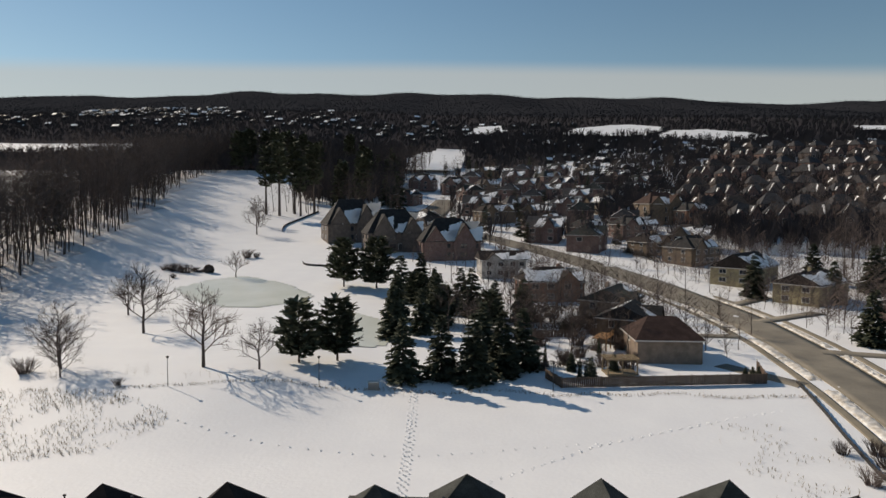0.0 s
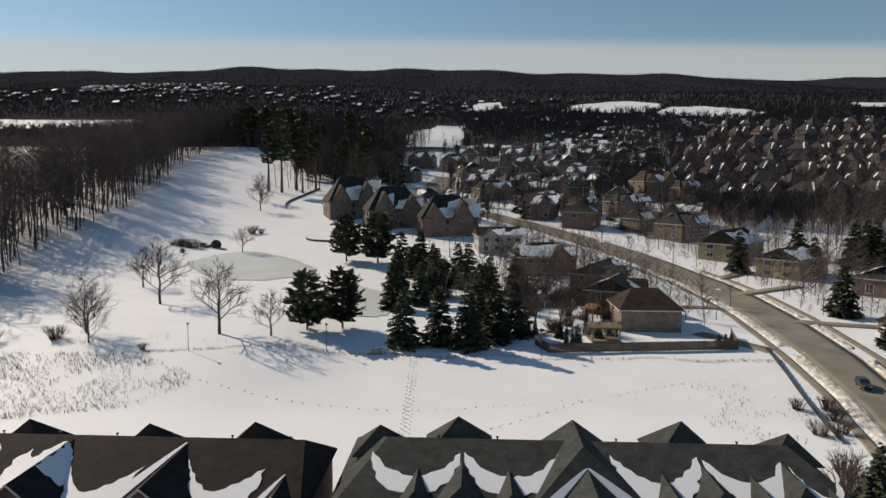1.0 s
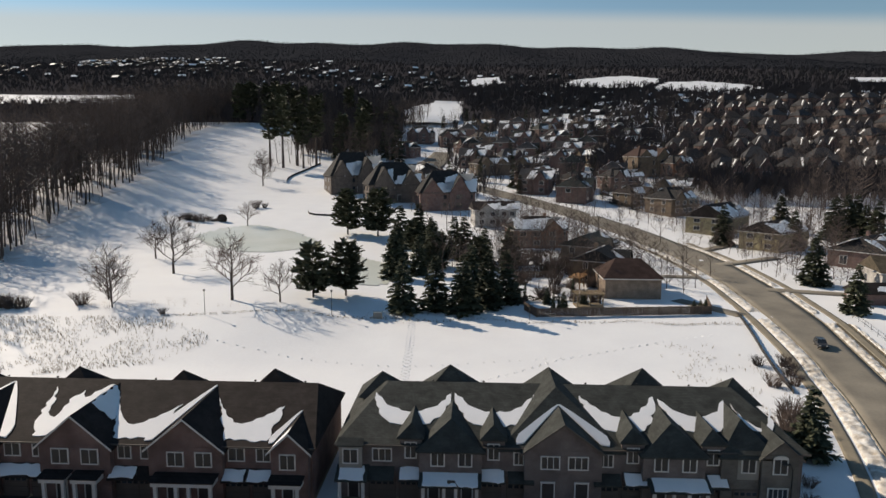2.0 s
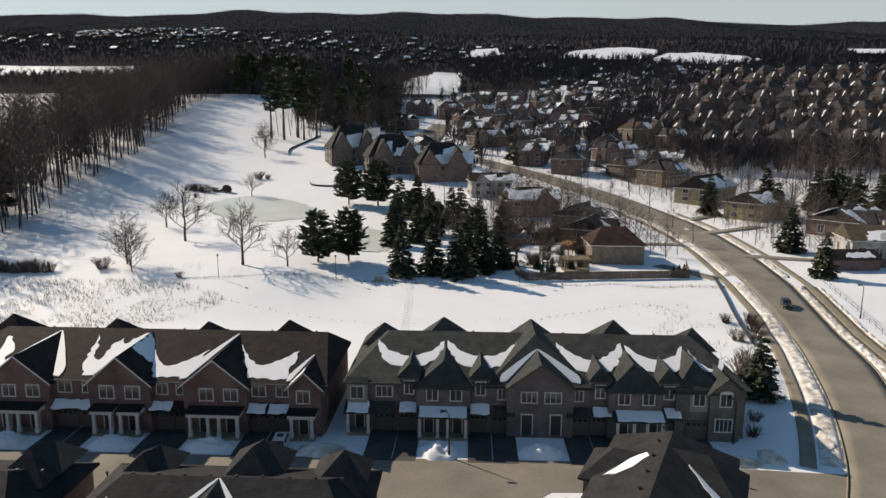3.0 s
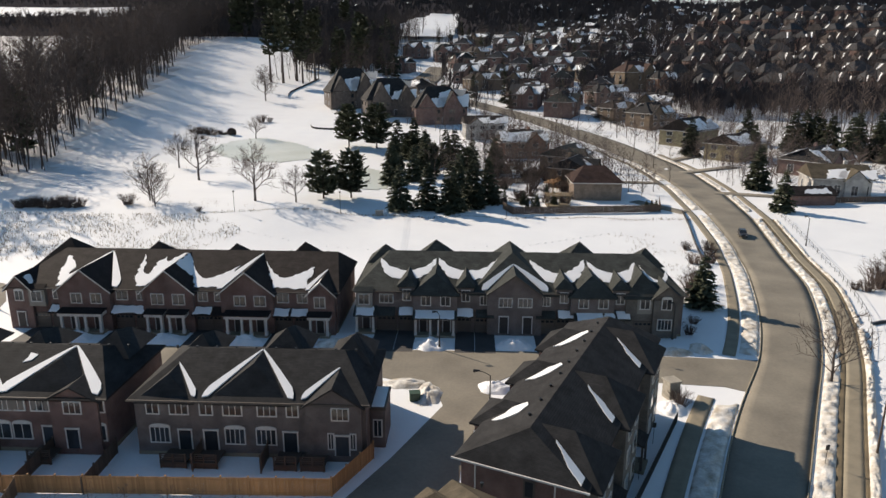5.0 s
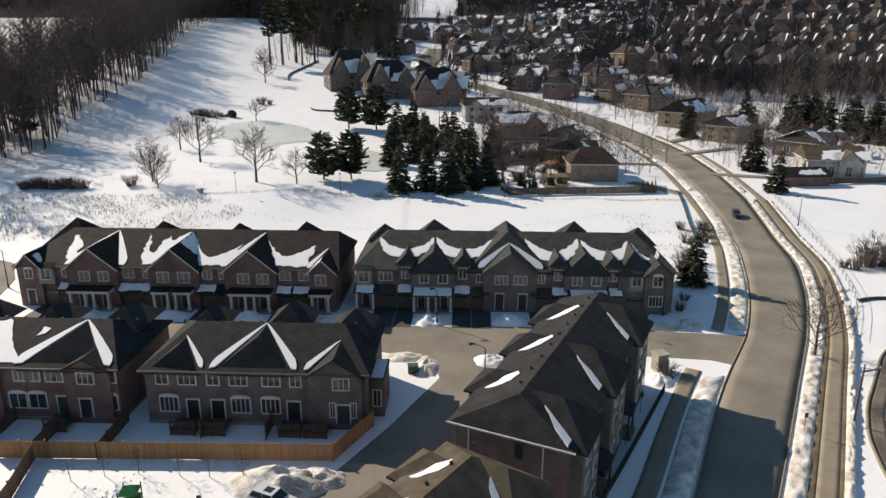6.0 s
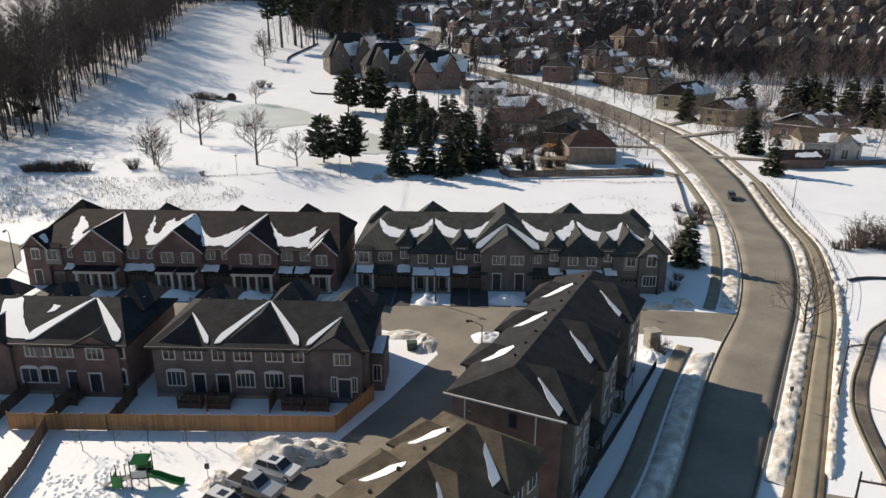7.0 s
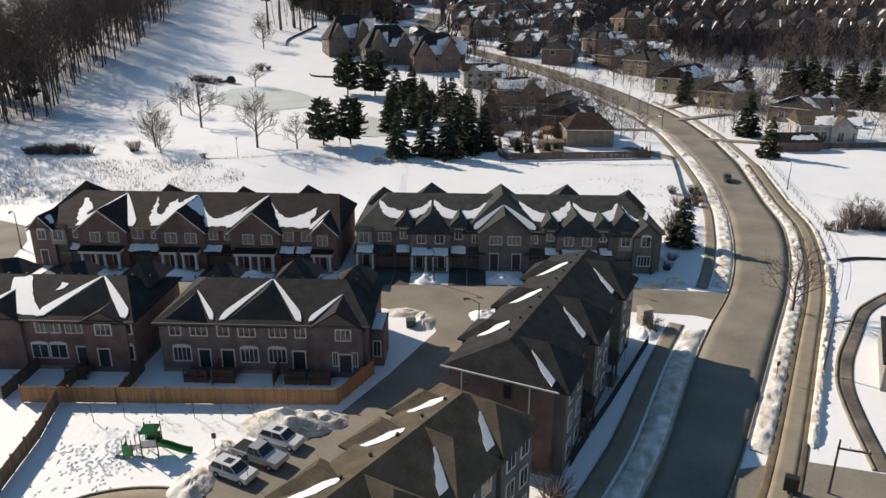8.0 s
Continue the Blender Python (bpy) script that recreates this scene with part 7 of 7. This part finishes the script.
def car(x, y, turn, paint, label, kind="suv", z=0.05):
    """A vehicle whose nose points along +x before the turn."""
    t = thing("car" if kind != "pickup" else "pickup_truck", pose(x, y, land(x, y) + z, 0, 0, turn) @ Matrix.Diagonal((0.9, 0.9, 0.86, 1)), label, "car" if kind != "pickup" else "pickup truck")
    L, W = (5.7, 1.95) if kind == "pickup" else (4.7, 1.85)
    hood, belt, top = (1.1, 1.15, 1.9) if kind == "pickup" else (1.0, 1.05, 1.68)
    if kind == "pickup":
        prof = [(-L / 2, 0.45), (L / 2 - 0.1, 0.45), (L / 2, 0.7), (L / 2 - 0.15, hood - 0.05), (1.05, belt + 0.05), (-L / 2 + 2.0, belt), (-L / 2, belt)]
        cab = (-0.9, 1.15, -0.75, 0.35)
    else:
        prof = [(-L / 2, 0.4), (L / 2 - 0.1, 0.4), (L / 2, 0.65), (L / 2 - 0.2, hood - 0.08), (0.95, belt), (-L / 2 + 0.05, belt), (-L / 2 - 0.02, 0.8)]
        cab = (-L / 2 + 0.1, 1.05, -L / 2 + 0.5, 0.3)
    s = Shape()
    n = len(prof)
    for w, inset in ((-W / 2, 0), (-W / 2 + 0.07, 0.05), (W / 2 - 0.07, 0.05), (W / 2, 0)):
        s.v += [(a, w, b + (0.05 if inset and b > 0.7 else 0)) for a, b in prof]
    for j in range(3):
        for k in range(n):
            m = (k + 1) % n
            s.f.append((j * n + k, j * n + m, (j + 1) * n + m, (j + 1) * n + k))
    s.f += [tuple(range(n))[::-1], tuple(range(3 * n, 4 * n))]
    part("body", s, paint, t)
    x0, x1, xa, xb = cab
    wt = W / 2 - 0.22
    base = [(x0, -W / 2 + 0.08, belt + 0.04), (x1, -W / 2 + 0.08, belt + 0.04), (x1, W / 2 - 0.08, belt + 0.04), (x0, W / 2 - 0.08, belt + 0.04)]
    roof_ = [(xa, -wt, top), (xb, -wt, top), (xb, wt, top), (xa, wt, top)]
    g = Shape()
    for k in range(4):
        g.poly([base[k], base[(k + 1) % 4], roof_[(k + 1) % 4], roof_[k]])
    part("glazing", g, GLASS, t)
    part("roof", Shape().slab([(xa - 0.05, -wt - 0.03, top + 0.05), (xb + 0.05, -wt - 0.03, top + 0.05), (xb + 0.05, wt + 0.03, top + 0.05), (xa - 0.05, wt + 0.03, top + 0.05)], 0.07), paint, t)
    for sy in (-1, 1):
        for q in (0.0, 0.5, 1.0):
            a, b = x0 + (x1 - x0) * q, xa + (xb - xa) * q
            part("pillar", Shape().tube((a, sy * (W / 2 - 0.07), belt + 0.02), (b, sy * (wt + 0.01), top), 0.05, 0.05, 4), paint, t)
        part("headlight", Shape().box(L / 2 - 0.14, sy * W * 0.34 - 0.18, 0.72, L / 2 - 0.02, sy * W * 0.34 + 0.18, 0.86), TRIM, t)
        part("tail_light", Shape().box(-L / 2 - 0.03, sy * W * 0.42 - 0.1, 0.8, -L / 2 + 0.05, sy * W * 0.42 + 0.1, 1.05), RED_LENS, t)
        for wx in (-L * 0.31, L * 0.32):
            w = part("wheel", Shape().tube((wx, sy * (W / 2 - 0.2), 0.36), (wx, sy * (W / 2 + 0.02), 0.36), 0.37, 0.37, 16), TYRE, t)
            part("rim", Shape().tube((wx, sy * (W / 2), 0.36), (wx, sy * (W / 2 + 0.035), 0.36), 0.22, 0.2, 10), PAINT_SILVER, w)
    if kind == "pickup":
        part("bed", Shape().box(-L / 2 + 0.1, -W / 2 + 0.14, belt - 0.02, -1.0, W / 2 - 0.14, belt + 0.08), TYRE, t)
    else:
        part("sunroof", Shape().slab([(-0.9, -0.4, top + 0.06), (0.0, -0.4, top + 0.06), (0.0, 0.4, top + 0.06), (-0.9, 0.4, top + 0.06)], 0.02), GLASS, t)
    return t


car(-11.9, -62.9, -24, PAINT_SILVER, "silver crew-cab pickup truck parked by the snow heap", "pickup")
car(-13.5, -65.2, -24, PAINT_WHITE, "white sport utility car parked beside the pickup", "suv")
car(-10.6, -60.3, -22, PAINT_WHITE, "pale sport utility car parked against the snow heap", "suv")
car(-17.9, -18.2, 95, PAINT_WHITE, "white sport utility car parked on a townhouse driveway", "suv", 0.1)
car(66.8, 44.9, -104, PAINT_BLACK, "dark car on the curving road", "suv", 0.08)

# ---- right-hand verge: house corner, curved drive ----
t = thing("flat_roofed_house", pose(57.5, -44.5, 0, 0, 0, -28), "grey building with flat dark roof beside the curved drive", "house")
part("wall", Shape().box(-4.5, -6.5, -0.2, 9, 6.5, 3.2), STUCCO, t)
part("roof", Shape().box(-4.8, -6.8, 3.2, 9.3, 6.8, 3.5), ROOF_BLACK, t)
part("skylight", Shape().box(-2.5, -2.0, 3.5, -1.6, 2.0, 3.62), TRIM, t)
curve = [(72, -18), (66.6, -20.6), (59.5, -26.5), (54.5, -34), (50.0, -40.5), (46.6, -47), (44.5, -54), (42.5, -62)]
ribbon("curved_drive", curve, offset(curve, -1.5), mat("wet_asphalt", (0.06, 0.055, 0.05), (0.24, 0.2, 0.15), 0.5, 0.25, 3.0, 0.3, mix=0.5), 0.06, "wet dark asphalt drive curving past the building", "driveway", n=60)
ribbon("kerb", curve, offset(curve, 0.35), CONCRETE, 0.16, "pale kerb of the curved drive", "kerb", n=60, cross=1)


# ---- shrubs, hedges, grass ----
def shrub_mesh(seed, n=70, r=1.0, h=1.4):
    rnd_ = random.Random(seed)
    s = Shape()
    for _ in range(n):
        a, q = rnd_.uniform(0, 6.28), r * rnd_.random() ** 0.5 * 0.5
        p = Vector((q * math.cos(a), q * math.sin(a), -0.1))
        e = Vector((p.x * 2.2 + rnd_.uniform(-0.3, 0.3) * r, p.y * 2.2 + rnd_.uniform(-0.3, 0.3) * r, h * rnd_.uniform(0.5, 1.05)))
        m = p.lerp(e, 0.5) + Vector((0, 0, h * 0.1))
        s.tube(p, m, 0.03, 0.02, 3, False).tube(m, e, 0.02, 0.008, 3, False)
        for k in range(3):
            s.tube(m.lerp(e, k / 3), e + Vector((rnd_.uniform(-0.35, 0.35), rnd_.uniform(-0.35, 0.35), rnd_.uniform(-0.2, 0.2))) * r, 0.012, 0.006, 3, False)
    me = s.mesh("shrub")
    me.materials.append(TWIG)
    return me


SHRUBS = [shrub_mesh(200 + k) for k in range(4)]


def shrub(x, y, size, k, label="leafless shrub standing in snow", hs=1.0):
    ob = new("shrub", SHRUBS[k % 4])
    ob.matrix_basis = pose(x, y, land(x, y), 0, 0, k * 67) @ Matrix.Diagonal((size, size, size * hs, 1))
    return tagged(ob, label, "shrub", "shrubs")


rnd = random.Random(77)
for k in range(15):
    shrub(-106 + 16.5 * k / 15 + rnd.uniform(-0.5, 0.5), 54.5 + rnd.uniform(-1.2, 1.2), rnd.uniform(1.2, 2.0), k, "brown leafless shrub of the hedge by the wood")
for k in range(9):
    shrub(-119 + 1.5 * k + rnd.uniform(-0.6, 0.6), 197 + rnd.uniform(-2, 2) + k * 0.2, rnd.uniform(1.2, 2.4), k, "leafless brush at the head of the pond")
t = thing("tree_stump", pose(-101.7, 199, land(-101.7, 199), 0, 0, 20), "dark uprooted stump lying on the snowy pond bank", "stump")
part("root_plate", Shape().tube((0, -0.9, 1.3), (0.3, 0.5, 1.6), 2.1, 1.5, 9).tube((0.3, 0.5, 1.6), (0.4, 1.0, 1.7), 1.5, 0.4, 9), BARK, t)
part("trunk", Shape().tube((0, 0, 1.2), (-4.6, 1.2, 0.3), 0.8, 0.4, 8), BARK, t)
for a in range(7):
    part("root", Shape().tube((0, -0.6, 1.3), (1.9 * math.cos(a * 0.9), -1.5, 1.4 + 1.9 * math.sin(a * 0.9)), 0.28, 0.08, 5), BARK, t)
for k, (x, y, sz) in enumerate(((-80, 58, 2.0), (-60, 52.5, 0.9), (-98.8, 235, 2.6), (-95, 236, 1.6), (-110, 186, 1.2), (77.8, 11.4, 2.6), (79.8, 12.4, 2.8), (81.6, 11.0, 2.5), (75.0, 9.4, 1.5), (73.4, 10.2, 1.1), (83.5, 10.5, 2.0), (55, 31, 1.6), (53.5, 26, 1.4), (56, 35, 1.5), (50, 25, 1.5), (51.5, 35, 1.2), (44.5, 8, 2.2), (46.5, 12, 2.0), (43, 4, 2.0), (29.6, -34.6, 1.3), (36, -9, 1.3), (37.5, -12.5, 1.0), (39.5, -8, 0.9), (13.6, -66.8, 1.6), (-11, -21.5, 0.8))):
    shrub(x, y, sz, k)
for k in range(46):
    shrub(rnd.uniform(12, 36), rnd.uniform(72, 130), rnd.uniform(1.2, 2.4), k, "leafless garden shrub behind the houses")
for k, (x, y) in enumerate(((19.5, 72), (22.8, 68.5), (27.5, 71), (50.5, 66.5), (52, 67), (53.2, 67.4))):
    plant("cedar_bush", SPRUCES[k % 3], x, y, 0.33 if k < 3 else 0.24, k * 50, "dark clipped cedar beside the fence", "shrub", "cedars")
for k, (x, y) in enumerate(scatter(26, 79, -8, 34, 92, 225, lambda x, y: free(x, y, 4), 5)):
    plant("bare_tree", YARD_TREES[k % 4], x, y, 0.9 + 0.7 * ((k * 7) % 5) / 5, k * 41, "leafless tree in a shaded back garden", "tree", "garden trees")
for k, (x, y) in enumerate(scatter(12, 80, -22, 16, 96, 200, lambda x, y: free(x, y, 4), 6)):
    plant("spruce_tree", SPRUCES[k % 3], x, y, 0.95 + 0.4 * ((k * 7) % 5) / 5, k * 41, "dark spruce in a back garden by the pond", "tree", "garden spruces")

r = random.Random(81)
s = Shape()
AREA = [(-112, 50), (-80, 50), (-58, 50), (-44, 40), (-52, 30), (-68, 24), (-90, 18), (-112, 16)]


def tuft(x, y, h):
    z = land(x, y)
    for _ in range(3):
        a = r.uniform(0, 6.28)
        dx, dy = math.cos(a), math.sin(a)
        w = 0.03
        s.poly([(x - dy * w, y + dx * w, z - 0.05), (x + dy * w, y - dx * w, z - 0.05), (x + dx * h * 0.35, y + dy * h * 0.35, z + h * r.uniform(0.7, 1.1))])


for k in range(9500):
    x, y = r.uniform(-112, -44), r.uniform(16, 51)
    if inside(x, y, AREA) and noise.noise((x * 0.16, y * 0.16, 2)) + 0.2 > r.uniform(-0.25, 0.55):
        tuft(x, y, r.uniform(0.35, 0.85))
for k in range(900):
    x = r.uniform(-60, 60)
    tuft(x, 57.5 + 2.0 * noise.noise((x * 0.1, 0, 0)) - (6 if x < -30 else 0) * ease(-30, -60, x) + r.uniform(-0.6, 0.6), r.uniform(0.3, 0.6))
for k in range(700):
    x, y = r.uniform(36, 52), r.uniform(8, 45)
    if noise.noise((x * 0.2, y * 0.2, 4)) > 0.0:
        tuft(x, y, r.uniform(0.3, 0.7))
solid("dry_grass", s, GRASS, "dry brown grass stalks sticking out of the snow", "grass", kind="stuff")

# ---- pond and marks in the snow ----


def sheet(name, pts, material, label, category, lift, st=2.0):
    s_, ids_ = Shape(), {}
    ax, bx = min(p[0] for p in pts), max(p[0] for p in pts)
    ay, by = min(p[1] for p in pts), max(p[1] for p in pts)
    q = resample(pts + pts[:1], 60).tolist()
    for i in range(int((bx - ax) / st) + 1):
        for j in range(int((by - ay) / st) + 1):
            cx, cy = ax + (i + 0.5) * st, ay + (j + 0.5) * st
            if inside(cx, cy, q):
                f = []
                for u, w in ((i, j), (i + 1, j), (i + 1, j + 1), (i, j + 1)):
                    if (u, w) not in ids_:
                        ids_[u, w] = len(s_.v)
                        px, py = ax + u * st, ay + w * st
                        s_.v.append((px, py, land(px, py) + lift))
                    f.append(ids_[u, w])
                s_.f.append(tuple(f))
    return solid(name, s_, material, label, category, kind="structure", smooth=True)


sheet("pond", [(-101, 168), (-96, 186), (-86, 194), (-68, 180), (-53, 163), (-50, 148), (-58, 136), (-68, 132), (-84, 142)], ICE, "grey-green ice of the frozen pond", "pond", 0.16)
sheet("pond", [(-33, 130), (-22, 118), (-16, 104), (-18, 92), (-25, 86), (-32, 98), (-37, 116)], ICE, "grey-green ice of the frozen pond", "pond", 0.16)


def tread(s_, pts, gap, size=1.0):
    """A line of footprints: small broken lips of snow."""
    n = int(sum(math.dist(a, b) for a, b in zip(pts, pts[1:])) / gap)
    q = resample(pts, n)
    for k, (x, y) in enumerate(q):
        x += 0.25 * (-1) ** k + r.uniform(-0.12, 0.12)
        y += r.uniform(-0.15, 0.15)
        z = land(x, y)
        c = [(x + 0.2 * size * math.cos(a) * e, y + 0.3 * size * math.sin(a) * e, z + hh * size) for e, hh, ring in ((1.0, 0.0, 0), (0.75, 0.06, 1), (0.55, 0.005, 2)) for a in [2 * math.pi * m / 7 for m in range(7)]]
        i = len(s_.v)
        s_.v += c
        for j in range(2):
            for m in range(7):
                s_.f.append((i + j * 7 + m, i + j * 7 + (m + 1) % 7, i + (j + 1) * 7 + (m + 1) % 7, i + (j + 1) * 7 + m))
    return s_


def trail(pts, gap, label):
    return solid("footprints", tread(Shape(), pts, gap), SNOW, label, "footprints", kind="stuff")


trail([(-9.9, 56), (-9.0, 36), (-8.4, 20), (-9, 6)], 0.75, "beaten line of footprints across the snow field")
trail([(-9.2, 55), (-8.2, 36), (-7.6, 20), (-8, 6)], 0.8, "beaten line of footprints across the snow field")
trail([(-2, 20), (3, 24), (17.6, 36), (41.6, 47.8), (50, 51)], 0.9, "line of footprints crossing to the road")
trail([(-60, 50), (-45, 40), (-25, 33), (-8, 31), (18, 37)], 2.2, "faint old footprints in the snow field")
trodden = Shape()
for k in range(40):
    a = r.uniform(0, 6.28)
    cx, cy = r.gauss(-26.0, 2.6), r.gauss(-62.6, 2.6)
    tread(trodden, [(cx - 3 * math.cos(a), cy - 2 * math.sin(a)), (cx, cy + 0.6), (cx + 3 * math.cos(a), cy + 2 * math.sin(a))], 0.5, 0.6)
solid("footprints", trodden, SNOW, "trodden footprints round the playground", "footprints", kind="stuff")

# ---- deck and pergola of the corner house, side bay of the back block ----
t = thing("pergola", pose(28.5, 70.5, land(28.5, 70.5), 0, 0, 5), "tan wooden pergola over a garden deck", "pergola")
PALEWOOD = mat("pale_wood", (0.27, 0.21, 0.135), (0.18, 0.14, 0.09), 0.8, 0.8, 9, 0.3)
part("deck", Shape().box(-3, -2, 0.2, 3, 2, 0.5), PALEWOOD, t)
for x in (-2.8, 0, 2.8):
    for y in (-1.8, 1.8):
        part("post", Shape().box(x - 0.1, y - 0.1, 0.5, x + 0.1, y + 0.1, 3.0), PALEWOOD, t)
for y in (-1.8, 1.8):
    part("beam", Shape().box(-3.2, y - 0.08, 3.0, 3.2, y + 0.08, 3.25), PALEWOOD, t)
for k in range(11):
    x = -3.0 + 0.6 * k
    part("slat", Shape().box(x - 0.05, -2.3, 3.25, x + 0.05, 2.3, 3.4), PALEWOOD, t)
t = thing("balcony", pose(29.5, 92, land(29.5, 92), 0, 0, 65), "orange-brown wooden balcony on posts behind a house", "balcony")
part("deck", Shape().box(-4, -1.6, 2.6, 4, 1.6, 2.8), WOODFENCE, t)
for x in (-3.8, 0, 3.8):
    part("post", Shape().box(x - 0.1, -1.6, -0.2, x + 0.1, -1.4, 3.8), WOODFENCE, t)
for zz in (3.1, 3.4, 3.7):
    part("rail", Shape().box(-4, -1.58, zz, 4, -1.5, zz + 0.1), WOODFENCE, t)
t = thing("side_bay", pose(-4.46, -42.5, 0), "dark side bay with flat snow-blue roof on the block end", "bay")
part("wall", Shape().box(0, -2.6, 0, 1.5, 2.0, 4.2), BRICK_DARK, t)
part("parapet", Shape().box(-0.0, -2.7, 4.2, 1.6, 2.1, 4.5), TRIM_DARK, t)
part("snow_cap", Shape().box(0.15, -2.5, 4.5, 1.4, 1.9, 4.56), SNOW_ROOF, t)
window(t, 0.75, -2.604, 1.3, 0.8, 1.8, 0, 1)

# ---- park beside the back yards ----
for x, y in ((-30.0, -57.6), (-27.3, -56.7), (-24.3, -56.3), (-20.4, -56.4), (-17.6, -56.5), (-14.2, -57.1)):
    plant("sapling", YARD_TREES[int(-x) % 4], x, y, 0.3, x * 40, "thin leafless sapling planted along the cedar fence", "tree", "saplings of the park")
rim_ = [(-27.2, -70.4), (-25.0, -68.3), (-23.3, -67.6), (-21.2, -67.1), (-18.9, -67.0), (-16.9, -67.3), (-15.2, -68.0)]
ribbon("path", rim_, offset(rim_, 2.2), CONCRETE, 0.05, "cleared concrete path curving round the playground", "path", n=40, cross=2)
ribbon("kerb", rim_, offset(rim_, -0.2), CONCRETE, 0.16, "low concrete kerb round the playground", "kerb", n=40, cross=1)
house(-49.5, -69.5, 16, 14, 0, 6.2, 3.2, ROOF_BLACK, BRICK_RED, "red-brown brick townhouse end beside the park", True, 2, False, False, 1, seed=91)
ribbon("silt_fence_edge", [(66.5, -7.6), (69, -6.2), (72, -6.0), (75, -6.4), (95, -4.5)], [(66.5, -6.9), (69, -5.4), (72, -5.2), (75, -6.0), (95, -4.0)], METAL, 0.3, "black fabric edging across the snow field", "fence", n=30, cross=2)
